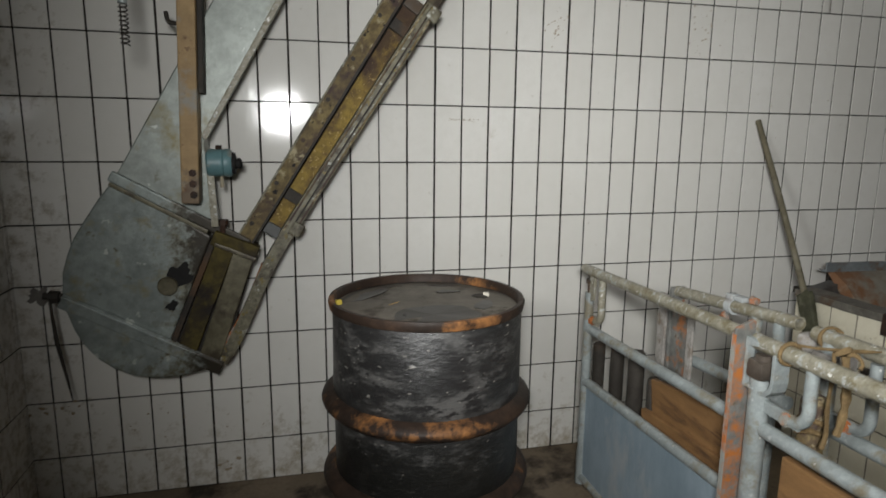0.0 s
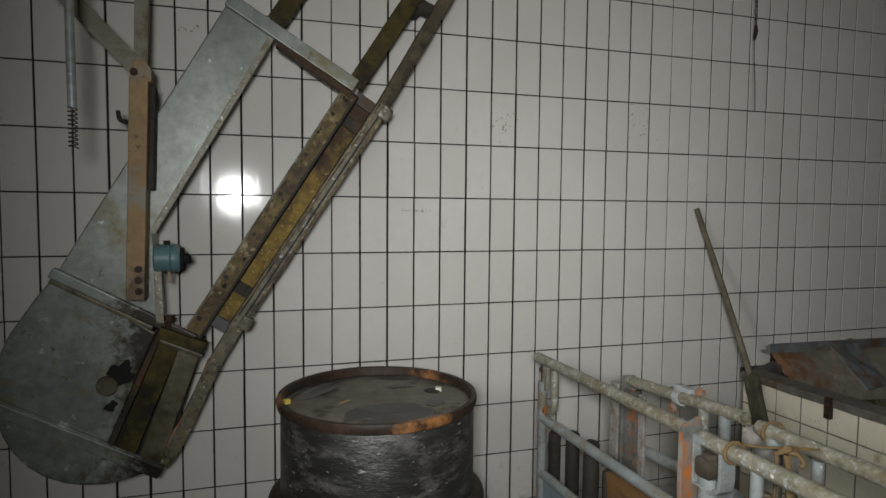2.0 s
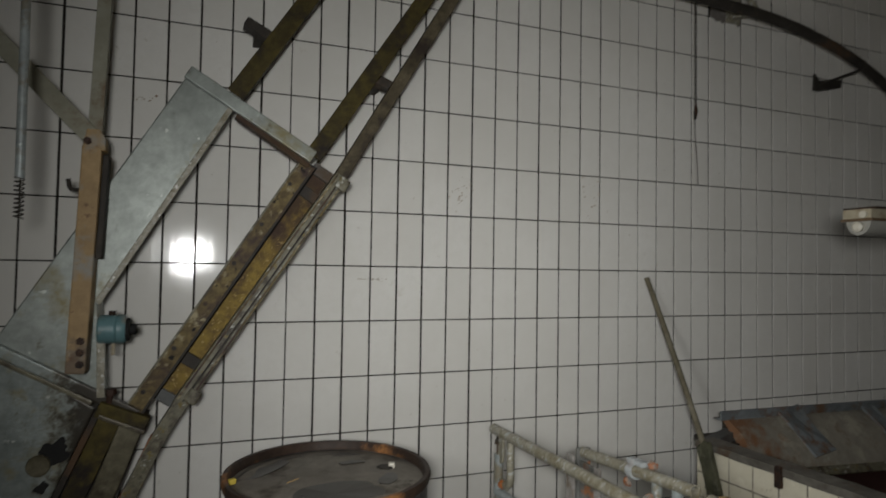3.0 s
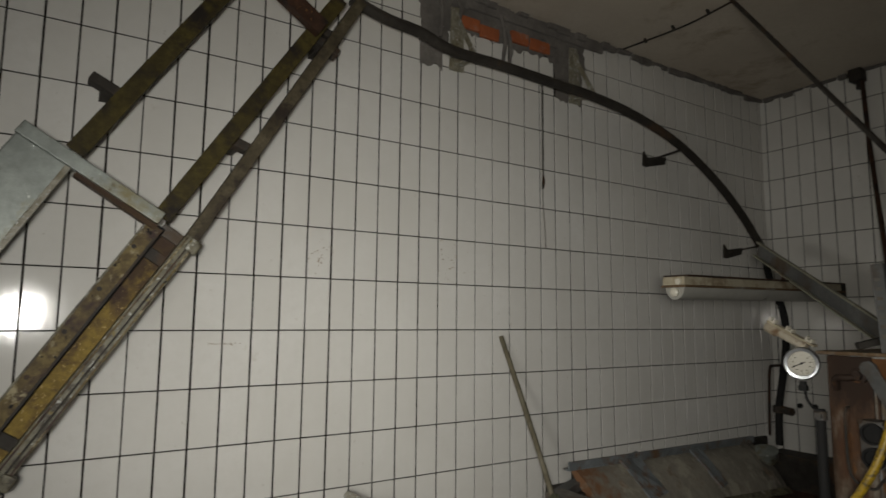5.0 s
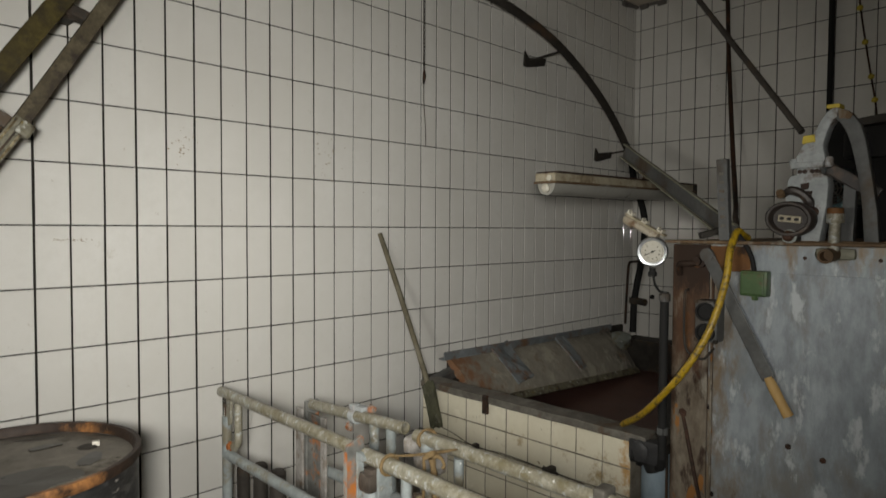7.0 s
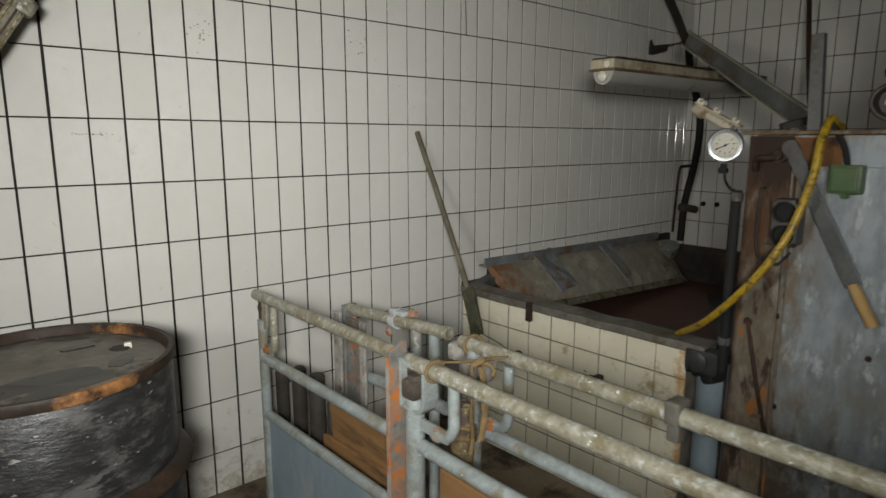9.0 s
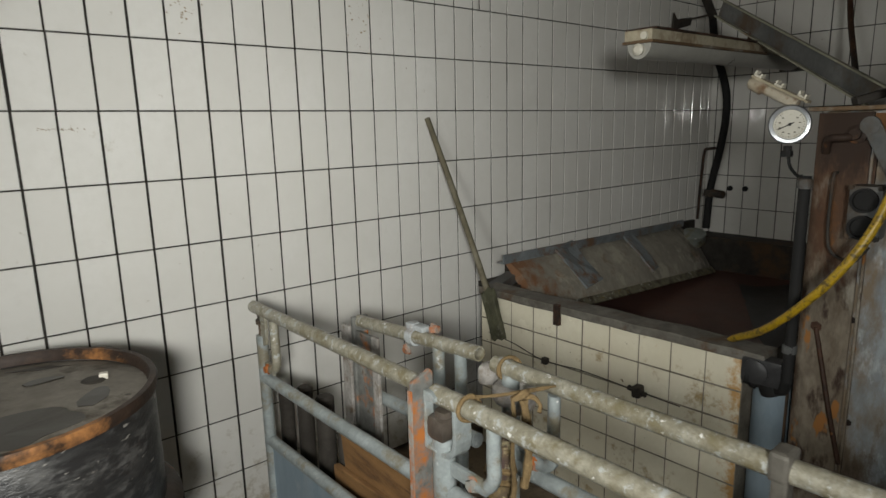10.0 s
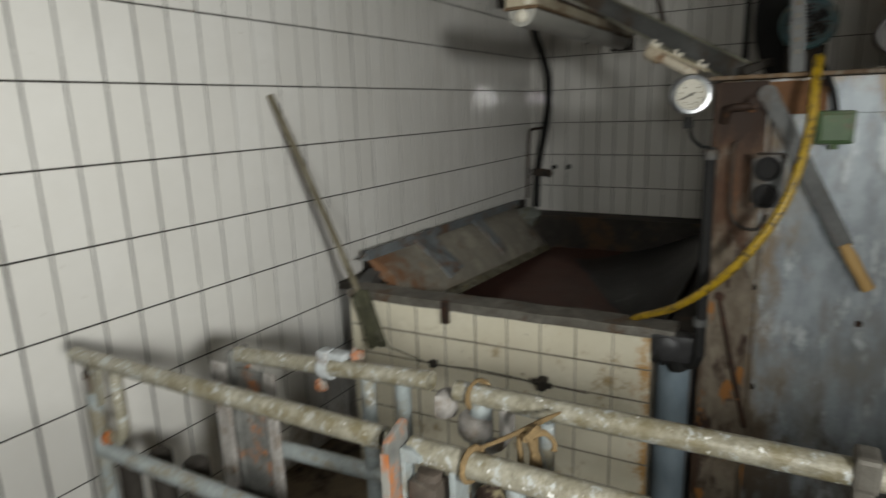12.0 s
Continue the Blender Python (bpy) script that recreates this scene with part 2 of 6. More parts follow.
# besides its oil stains the boot turns darker towards the bottom
BOOT = material("oil_stained_galvanised_boot", (0.36, 0.40, 0.38), (0.20, 0.225, 0.21), 0.42, 0.3, 5, 34, stain=(0.235, 0.215, 0.135), stain_amount=0.16,
                stain_scale=7.5, bump=0.35, mid=0.6, second=(0.115, 0.10, 0.06), second_amount=-0.12, specks=(0.48, 0.50, 0.46), speck_scale=16, speck_amount=-0.3,
                bleeds=(("X", -0.68, -0.28, (0.10, 0.078, 0.036)), ("Z", 0.80, 0.45, (0.11, 0.095, 0.055)), ("X", -0.54, -0.38, (0.024, 0.019, 0.013))))
TANK_EDGE = material("brown_streaked_steel", (0.22, 0.15, 0.085), (0.10, 0.06, 0.034), 0.6, 0.15, 5, 50, stain=(0.27, 0.25, 0.21), stain_amount=0.25,
                     stain_scale=6, bump=0.35, stretch=(1, 1, 0.25), mid=0.5)
YELLOW = material("dirty_yellow_hose_rubber", (0.58, 0.38, 0.018), (0.34, 0.21, 0.012), 0.36, 0, 24, 110, stain=(0.10, 0.065, 0.015), stain_amount=0.40,
                  stain_scale=48, bump=0.3, mid=0.5)
GREEN = material("old_green_enamel", (0.095, 0.17, 0.06), (0.045, 0.085, 0.032), 0.45, 0, 12, 60, stain=(0.11, 0.075, 0.04), stain_amount=0.35, stain_scale=12, bump=0.2)
TEAL = material("teal_motor_enamel", (0.14, 0.26, 0.28), (0.085, 0.16, 0.17), 0.4, 0, 12, 60, stain=(0.26, 0.25, 0.21), stain_amount=0.25, stain_scale=10, bump=0.15)
BLACK = material("black_rubber", (0.024, 0.023, 0.022), (0.011, 0.011, 0.011), 0.72, 0, 8, 60, bump=0.25)
BLUE_CAST = material("chipped_pale_blue_casting", (0.50, 0.52, 0.52), (0.30, 0.32, 0.32), 0.5, 0.05, 12, 60, stain=(0.15, 0.10, 0.07), stain_amount=0.15, stain_scale=12, bump=0.3, mid=0.4)
CREAM = material("yellowed_cream_plastic", (0.50, 0.45, 0.34), (0.33, 0.28, 0.19), 0.4, 0, 6, 50, stain=(0.17, 0.115, 0.065), stain_amount=0.33, stain_scale=8, bump=0.15, mid=0.4)
DIFFUSER = material("dusty_clear_diffuser", (0.40, 0.39, 0.35), (0.27, 0.26, 0.23), 0.3, 0, 4, 40, bump=0.05)
DIAL = material("aged_dial_face", (0.52, 0.49, 0.41), (0.44, 0.41, 0.33), 0.45, 0, 12, 40, stain=(0.34, 0.30, 0.22), stain_amount=0.1, stain_scale=30, bump=0.0)
WHITE = material("aged_white_plastic", (0.66, 0.63, 0.54), (0.54, 0.50, 0.41), 0.35, 0, 6, 40, bump=0.0)
CHROME = material("worn_chrome", (0.46, 0.47, 0.48), (0.32, 0.33, 0.34), 0.30, 0.9, 8, 60, bump=0.1, mid=0.4)
ROPE = material("hemp_twine", (0.27, 0.185, 0.09), (0.13, 0.088, 0.042), 0.9, 0, 30, 160, bump=0.8, mid=0.5)
YPAINT = material("yellow_paint_dab", (0.66, 0.52, 0.09), (0.48, 0.36, 0.06), 0.6, 0, 20, 60, bump=0.1)
RIM = material("worn_brown_grey_rim", (0.25, 0.235, 0.205), (0.10, 0.09, 0.075), 0.5, 0.2, 6, 50, stain=(0.11, 0.07, 0.042), stain_amount=0.3, stain_scale=7, bump=0.4, mid=0.5)
GROUND = material("outdoor_gravel_ground", (0.33, 0.31, 0.28), (0.22, 0.21, 0.19), 0.9, 0, 1.5, 40, bump=0.5)
# tone of the unseen south wall, kept dark so it bounces less light
RENDER = material("dark_unseen_wall", (0.15, 0.14, 0.12), (0.10, 0.092, 0.08), 0.85, 0, 1.4, 40, bump=0.2)


# ---- mesh helpers ----
def finish(name, bm, mat, smooth=False):
    me = bpy.data.meshes.new(name)
    bmesh.ops.recalc_face_normals(bm, faces=bm.faces[:])
    bm.to_mesh(me)
    bm.free()
    me.materials.append(mat)
    if smooth:
        me.shade_smooth()
        me.set_sharp_from_angle(angle=radians(38))
    return me


def part(name, bm, mat, parent, label="", smooth=False):
    """One mesh object, built in world metres, under a thing or a part."""
    ob = new(name, finish(name, bm, mat, smooth))
    ob.parent = parent
    ob.matrix_parent_inverse = Matrix.Translation(parent.location).inverted()
    return tagged(ob, label)


def thing(name, at, label, category, group=""):
    ob = new(name)
    ob.empty_display_size = 0.1
    ob.location = at
    return tagged(ob, label, category, group)


def solid(name, bm, mat, label, category, group="", smooth=False):
    return tagged(new(name, finish(name, bm, mat, smooth)), label, category, group)


def structure(name, bm, mat, label=""):
    return tagged(new(name, finish(name, bm, mat)), label, "", "", "structure")


def box(bm, lo, hi, m=None, bevel=0.0):
    c = [(a + b) / 2 for a, b in zip(lo, hi)]
    s = [abs(b - a) for a, b in zip(lo, hi)]
    mm = (m or Matrix()) @ Matrix.LocRotScale(c, None, s)
    r = bmesh.ops.create_cube(bm, size=1, matrix=mm)
    if bevel:
        edges = list({e for v in r["verts"] for e in v.link_edges})
        bmesh.ops.bevel(bm, geom=edges, offset=bevel, segments=2, affect="EDGES", profile=0.6)
    return bm


def frame_of(a, b, side=(0, 1, 0)):
    """A pose at a whose z axis runs to b and whose y axis leans to side."""
    z = (Vector(b) - Vector(a)).normalized()
    y = Vector(side) - z * z.dot(Vector(side))
    y.normalize()
    x = y.cross(z)
    m = Matrix((x, y, z)).transposed().to_4x4()
    m.translation = a
    return m


def bar(bm, a, b, wide, deep, side=(0, 1, 0), bevel=0.003):
    """A flat bar from a to b; deep is measured along side."""
    return box(bm, (-wide / 2, -deep / 2, 0), (wide / 2, deep / 2, (Vector(b) - Vector(a)).length), frame_of(a, b, side), bevel)


def angle_iron(bm, a, b, wide, deep, thick=0.008, side=(0, 1, 0), flip=1):
    m, n = frame_of(a, b, side), (Vector(b) - Vector(a)).length
    box(bm, (-wide / 2, -deep / 2, 0), (wide / 2, -deep / 2 + thick, n), m, 0.002)
    x = flip * (wide / 2 - thick)
    box(bm, (min(x, x + flip * thick), -deep / 2 + thick, 0), (max(x, x + flip * thick), deep / 2, n), m, 0.002)
    return bm


def smooth_path(points, steps=6):
    """A Catmull-Rom curve through the points."""
    p = [Vector(q) for q in points]
    p = [p[0] * 2 - p[1]] + p + [p[-1] * 2 - p[-2]]
    out = []
    for i in range(1, len(p) - 2):
        for k in range(steps):
            t = k / steps
            out.append(0.5 * (2 * p[i] + (p[i + 1] - p[i - 1]) * t + (2 * p[i - 1] - 5 * p[i] + 4 * p[i + 1] - p[i + 2]) * t * t
                              + (3 * p[i] - p[i - 1] - 3 * p[i + 1] + p[i + 2]) * t ** 3))
    out.append(p[-2])
    return out


def tube(bm, points, r, sides=14, cap=True, wobble=0.0):
    """A round bar along points; r is one radius or one for each point."""
    p = [Vector(q) for q in points]
    rr = r if isinstance(r, (list, tuple)) else [r] * len(p)
    up = Vector((0, 0, 1)) if abs((p[1] - p[0]).normalized().z) < 0.9 else Vector((0, 1, 0))
    rings = []
    for i, q in enumerate(p):
        d = (p[min(i + 1, len(p) - 1)] - p[max(i - 1, 0)]).normalized()
        x = up.cross(d).normalized()
        up = d.cross(x).normalized()
        w = rr[i] * (1 + wobble * noise.noise(q * 30))
        rings.append([bm.verts.new(q + (x * math.cos(a) + up * math.sin(a)) * w) for a in (2 * math.pi * k / sides for k in range(sides))])
    for a, b in zip(rings, rings[1:]):
        for k in range(sides):
            bm.faces.new((a[k], a[(k + 1) % sides], b[(k + 1) % sides], b[k]))
    if cap:
        bm.faces.new(rings[0][::-1])
        bm.faces.new(rings[-1])
    return bm


def hollow(bm, a, b, r, inner=0.8, sides=18):
    """A pipe with open ends that show the wall's thickness."""
    a, b = Vector(a), Vector(b)
    d = (b - a).normalized() * 0.06
    tube(bm, [a, b], r, sides, cap=False)
    for end, inward in ((a, d), (b, -d)):
        m = frame_of(end, end + inward, (0.31, 0.2, 0.93))
        ring = []
        for rad, off in ((r, 0), (r * inner, 0), (r * inner, 0.06)):
            ring.append([bm.verts.new(m @ Vector((rad * math.cos(t), rad * math.sin(t), off))) for t in (2 * math.pi * k / sides for k in range(sides))])
        for p, q in zip(ring, ring[1:]):
            for k in range(sides):
                bm.faces.new((p[k], p[(k + 1) % sides], q[(k + 1) % sides], q[k]))
        bm.faces.new(ring[-1])
    return bm


def lathe(bm, profile, m, sides=48):
    """Turns (radius, height) pairs round the z axis of the pose m."""
    rings = []
    for r, z in profile:
        if r < 1e-6:
            rings.append([bm.verts.new(m @ Vector((0, 0, z)))])
        else:
            rings.append([bm.verts.new(m @ Vector((r * math.cos(t), r * math.sin(t), z))) for t in (2 * math.pi * k / sides for k in range(sides))])
    for a, b in zip(rings, rings[1:]):
        for k in range(sides):
            k2 = (k + 1) % sides
            if len(a) == 1:
                bm.faces.new((a[0], b[k], b[k2]))
            elif len(b) == 1:
                bm.faces.new((a[k], a[k2], b[0]))
            else:
                bm.faces.new((a[k], a[k2], b[k2], b[k]))
    return bm


def prism(bm, outline, lo, hi, axis="y", bevel=0.0):
    """An outline of (u, z) pairs, stretched from lo to hi along x or y."""
    def at(u, z, d):
        return Vector((u, d, z)) if axis == "y" else Vector((d, u, z))
    f = bm.faces.new([bm.verts.new(at(u, z, lo)) for u, z in outline])
    r = bmesh.ops.extrude_face_region(bm, geom=[f])
    verts = [v for v in r["geom"] if isinstance(v, bmesh.types.BMVert)]
    bmesh.ops.translate(bm, verts=verts, vec=at(0, 0, hi) - at(0, 0, lo))
    if bevel:
        edges = list({e for v in verts for e in v.link_edges} | set(f.edges))
        bmesh.ops.bevel(bm, geom=edges, offset=bevel, segments=2, affect="EDGES", profile=0.6)
    return bm


def sweep_bar(bm, path, wide, lo, hi):
    """A flat bar bent along a path in the plane of a wall, from depth lo to hi."""
    rows = []
    for i, p in enumerate(path):
        d = (path[min(i + 1, len(path) - 1)] - path[max(i - 1, 0)]).normalized()
        side = Vector((d.z, 0, -d.x)) * wide / 2
        rows.append([bm.verts.new((q.x, y, q.z)) for q, y in ((p - side, lo), (p + side, lo), (p + side, hi), (p - side, hi))])
    for a, b in zip(rows, rows[1:]):
        for k in range(4):
            bm.faces.new((a[k], a[(k + 1) % 4], b[(k + 1) % 4], b[k]))
    bm.faces.new(rows[0][::-1])
    bm.faces.new(rows[-1])
    return bm


def bolt(bm, at, direction, r=0.011, h=0.009):
    m = frame_of(at, Vector(at) + Vector(direction), (0.3, 0.4, 0.85))
    lathe(bm, [(0, 0), (r * 1.6, 0), (r * 1.6, 0.002), (r, 0.002), (r, h), (0, h)], m, 6)
    return bm


# ---- structure ----
WEST, EAST, NORTH, SOUTH, TOP = -1.15, 5.12, 2.76, -1.70, 3.672
PITCH, ROW = 0.125, 0.25
COL0, ROW0 = 0.45, 1.702          # one joint crossing of the north wall

bm = bmesh.new()
box(bm, (WEST - 0.2, SOUTH - 0.2, -0.12), (EAST + 0.2, NORTH + 0.2, 0.0))
floor = structure("floor", bm, CONCRETE, "dirty wet brown concrete floor")
bm = bmesh.new()
box(bm, (WEST - 0.2, SOUTH - 0.2, TOP), (EAST + 0.2, NORTH + 0.2, TOP + 0.15))
ceiling = structure("ceiling", bm, PLASTER, "stained off-white plaster ceiling")
bm = bmesh.new()
box(bm, (WEST - 0.2, NORTH - 0.0012, 0), (EAST + 0.2, NORTH + 0.2, TOP))
wall_north = structure("wall_north", bm, GROUT, "white glazed tile wall with dark joints")
bm = bmesh.new()
box(bm, (EAST - 0.0012, SOUTH, 0), (EAST + 0.2, NORTH - 0.0012, TOP))
wall_east = structure("wall_east", bm, GROUT, "white glazed tile wall with dark joints")
bm = bmesh.new()
box(bm, (WEST - 0.2, SOUTH, 0), (WEST + 0.0012, NORTH - 0.0012, TOP))
wall_west = structure("wall_west", bm, GROUT, "dirty white tile wall")
# the low hatch is made up and unseen, it lets daylight in
DOOR_L, DOOR_R, DOOR_T = 1.0, 1.9, 0.95
bm = bmesh.new()
box(bm, (WEST - 0.2, SOUTH - 0.2, 0), (DOOR_L, SOUTH, TOP))
box(bm, (DOOR_R, SOUTH - 0.2, 0), (EAST + 0.2, SOUTH, TOP))
box(bm, (DOOR_L, SOUTH - 0.2, DOOR_T), (DOOR_R, SOUTH, TOP))
wall_south = structure("wall_south", bm, RENDER, "unseen plain wall with an added low open hatch")
# unseen ground, added beyond the hatch to send daylight in
bm = bmesh.new()
box(bm, (-400, -400, -0.30), (400, 400, -0.125))
structure("ground", bm, GROUND, "unseen pale gravel ground added outside")

# crumbling cornice where walls and ceiling meet
bm = bmesh.new()
rng = random.Random(3)
for k in range(46):
    x = 1.3 + k * 0.083
    h = rng.uniform(0.012, 0.045)
    box(bm, (x, NORTH - rng.uniform(0.015, 0.05), TOP - h), (x + rng.uniform(0.06, 0.11), NORTH + 0.01, TOP + 0.01), bevel=0.006)
for k in range(40):
    y = -0.6 + k * 0.083
    h = rng.uniform(0.012, 0.05)
    box(bm, (EAST - rng.uniform(0.012, 0.04), y, TOP - h), (EAST + 0.01, y + rng.uniform(0.06, 0.11), TOP + 0.01), bevel=0.006)
structure("trim", bm, MORTAR, "crumbling grey mortar cornice")


# ---- the elevator against the north wall ----
Y = 2.55   # its front plane
elevator = thing("slanted_elevator", (-0.45, 2.64, 0.60), "greasy slanted hoist with galvanised chute and steel rails on tiled wall", "hoist")
bm = bmesh.new()
prism(bm, [(-0.075, 2.455), (0.078, 2.328), (-0.372, 1.552), (-0.345, 1.20), (-0.690, 1.405)], Y, Y + 0.15, bevel=0.006)
chute = part("chute_panel", bm, GALV, elevator, "dull galvanised sheet chute")
bm = bmesh.new()
angle_iron(bm, (0.082, Y - 0.004, 2.33), (-0.368, Y - 0.004, 1.55), 0.022, 0.03, 0.006)
part("folded_edge", bm, GALV_PIPE, elevator)
low = [(-0.690, 1.400), (-0.750, 1.325), (-0.803, 1.246), (-0.845, 1.18), (-0.875, 1.11), (-0.893, 1.05), (-0.900, 0.98), (-0.893, 0.90), (-0.872, 0.825),
       (-0.844, 0.765), (-0.800, 0.705), (-0.745, 0.660), (-0.680, 0.628), (-0.614, 0.612), (-0.550, 0.608), (-0.488, 0.614), (-0.392, 0.637), (-0.545, 0.742), (-0.362, 1.172)]
bm = bmesh.new()
prism(bm, low, Y - 0.012, Y + 0.16, bevel=0.008)
part("boot_panel", bm, BOOT, elevator, "rounded galvanised boot with oil stains")
bm = bmesh.new()
bar(bm, (-0.700, Y - 0.018, 1.412), (-0.222, Y - 0.018, 1.140), 0.040, 0.030, bevel=0.006)
part("strap", bm, BOOT, elevator)
bm = bmesh.new()
bar(bm, (-0.702, Y - 0.026, 1.383), (-0.370, Y - 0.026, 1.195), 0.016, 0.03, bevel=0.004)
part("strap", bm, BOOT_GREASE, elevator)
bm = bmesh.new()
bar(bm, (-0.903, Y - 0.022, 0.948), (-0.352, Y - 0.022, 0.637), 0.055, 0.018, bevel=0.004)
bar(bm, (-0.895, Y - 0.034, 0.965), (-0.346, Y - 0.034, 0.655), 0.012, 0.018, bevel=0.003)
part("strap", bm, BOOT, elevator)
# slot with guides
bm = bmesh.new()
prism(bm, [(-0.362, 1.172), (-0.196, 1.118), (-0.335, 0.690), (-0.372, 0.640), (-0.545, 0.742)], Y + 0.03, Y + 0.16)
part("slot_back", bm, DARK_STEEL, elevator)
for u, w, mm, nm in ((0.06, 0.022, DARK_STEEL, "guide"), (0.34, 0.074, UPPER_RAIL, "guide"), (0.78, 0.080, BOOT_GREASE, "guide")):
    bm = bmesh.new()
    a = Vector((-0.545, Y, 0.742)).lerp(Vector((-0.355, Y, 0.655)), u)
    b = Vector((-0.362, Y, 1.165)).lerp(Vector((-0.200, Y, 1.112)), u)
    bar(bm, a, b, w, 0.05, bevel=0.004)
    part(nm, bm, mm, elevator)
bm = bmesh.new()
bar(bm, (-0.352, Y - 0.03, 1.176), (-0.190, Y - 0.03, 1.106), 0.058, 0.06, bevel=0.006)
part("clamp_block", bm, UPPER_RAIL, elevator)
bm = bmesh.new()
bar(bm, (-0.345, Y - 0.062, 1.152), (-0.196, Y - 0.062, 1.084), 0.014, 0.012, bevel=0.003)
part("clamp_lip", bm, BOOT_GREASE, elevator)
bm = bmesh.new()
tube(bm, [(-0.318, Y - 0.03, 1.19), (-0.313, Y - 0.03, 1.225)], 0.012, 8)
lathe(bm, [(0, 0), (0.020, 0), (0.020, 0.02), (0, 0.02)], pose(-0.313, Y - 0.03, 1.222), 6)
part("clamp_bolt", bm, RUST, elevator)
bm = bmesh.new()
lathe(bm, [(0, 0.0), (0.037, 0.0), (0.037, 0.014), (0.034, 0.017), (0, 0.018)], pose(-0.530, Y - 0.012, 0.985, 90), 24)
part("hub", bm, BOOT_GREASE, elevator, smooth=True)


def grime(cx, cz, r, y, seed, squash=1.0, turn=0.0, thick=0.003, n=40):
    """A thin crust with a ragged outline, lying on the front of the boot."""
    b = bmesh.new()
    out_ = []
    for k in range(n):
        t = math.tau * k / n
        rad = r * (0.72 + 0.55 * noise.noise(Vector((math.cos(t) * 1.7, math.sin(t) * 1.7, seed))) + 0.22 * noise.noise(Vector((math.cos(t) * 6, math.sin(t) * 6, seed))))
        u, v = rad * math.cos(t), rad * math.sin(t) * squash
        out_.append((cx + u * math.cos(turn) - v * math.sin(turn), cz + u * math.sin(turn) + v * math.cos(turn)))
    prism(b, out_, y - thick, y + 0.001)
    return b


# first flat black shape stands for the hub's dark opening and its grease
part("oil_crust", grime(-0.500, 1.020, 0.088, Y - 0.012, 3.0, 0.55, 0.65), BLACK, elevator, "flat black patch for the dark opening and grease round the hub")
part("oil_crust", grime(-0.520, 0.905, 0.040, Y - 0.012, 8.0, 0.5, 0.9), BLACK, elevator, "black clotted oil")
bm = bmesh.new()
tube(bm, [(-0.89, Y, 0.955), (-0.965, Y - 0.01, 0.965)], 0.014, 8)
lathe(bm, [(0, 0), (0.026, 0), (0.022, 0.03), (0, 0.03)], pose(-0.94, Y - 0.01, 0.96, 0, 90), 8)
part("pivot_pin", bm, DARK_STEEL, elevator)
bm = bmesh.new()
tube(bm, [(-0.945, Y - 0.01, 0.95), (-0.935, Y - 0.01, 0.78), (-0.915, Y, 0.62), (-0.905, Y, 0.54)], [0.004, 0.007, 0.005, 0.002], 7, wobble=0.6)
part("hanging_strip", bm, DARK_STEEL, elevator)
# rails
bm = bmesh.new()
angle_iron(bm, (-0.247, Y + 0.02, 1.141), (0.371, Y + 0.02, 2.115), 0.068, 0.07, 0.01)
part("rail", bm, GREASE_STEEL, elevator)
for off, wide, mm in ((-0.031, 0.008, PALE_STEEL), (0.030, 0.010, DARK_STEEL)):
    bm = bmesh.new()
    o = Vector((0.844, 0, -0.536)) * off
    bar(bm, Vector((-0.247, Y - 0.018, 1.141)) + o, Vector((0.371, Y - 0.018, 2.115)) + o, wide, 0.008, bevel=0.002)
    part("rail_edge", bm, mm, elevator)
bm = bmesh.new()
sweep_bar(bm, smooth_path([(-0.352, 0, 0.660), (-0.300, 0, 0.735), (-0.232, 0, 0.875), (-0.160, 0, 1.030), (-0.080, 0, 1.17)], 6), 0.050, Y - 0.015, Y + 0.055)
part("rail_foot", bm, PALE_STEEL, elevator)
bm = bmesh.new()
sweep_bar(bm, smooth_path([(-0.362, 0, 0.735), (-0.310, 0, 0.765), (-0.246, 0, 0.868), (-0.168, 0, 1.045)], 6), 0.030, Y - 0.012, Y + 0.05)
part("rail_foot_lining", bm, ORANGE, elevator, "orange rusted inner flange")
bm = bmesh.new()
angle_iron(bm, (-0.085, Y + 0.02, 1.163), (0.515, Y + 0.02, 2.075), 0.055, 0.07, 0.012, flip=-1)
part("rail", bm, PALE_STEEL, elevator, "pale flaking steel rail")
bm = bmesh.new()
bar(bm, (-0.15, Y + 0.06, 1.18), (0.445, Y + 0.06, 2.10), 0.085, 0.012)
part("conveyor_bed", bm, YELLOW_DIRT, elevator, "yellow grease-caked conveyor bed")
# black bar puts the shadowed gap between rail and bed into colour
bm = bmesh.new()
bar(bm, (-0.186, Y + 0.035, 1.195), (0.402, Y + 0.035, 2.115), 0.034, 0.03)
part("chain_guide", bm, BLACK, elevator)
for off, mm in ((-0.018, GREASE_STEEL), (0.004, DARK_STEEL), (0.020, GREASE_STEEL)):
    bm = bmesh.new()
    o = Vector((0.84, 0, -0.54)) * off
    bar(bm, Vector((-0.075, Y - 0.017, 1.18)) + o, Vector((0.51, Y - 0.017, 2.068)) + o, 0.007, 0.008, bevel=0.002)
    part("rail_bead", bm, mm, elevator)
for u in (0.0, 0.15, 0.90, 1.0):
    bm = bmesh.new()
    c = Vector((-0.140, Y + 0.035, 1.19)).lerp(Vector((0.440, Y + 0.035, 2.09)), u)
    m = frame_of(c, c + Vector((0.58, 0, 0.9)))
    box(bm, (-0.045, 0.0, -0.024), (0.045, 0.03, 0.024), m, 0.004)
    part("cleat", bm, DARK_STEEL if u != 1.0 and u != 0.0 else MID_STEEL, elevator)
bm = bmesh.new()
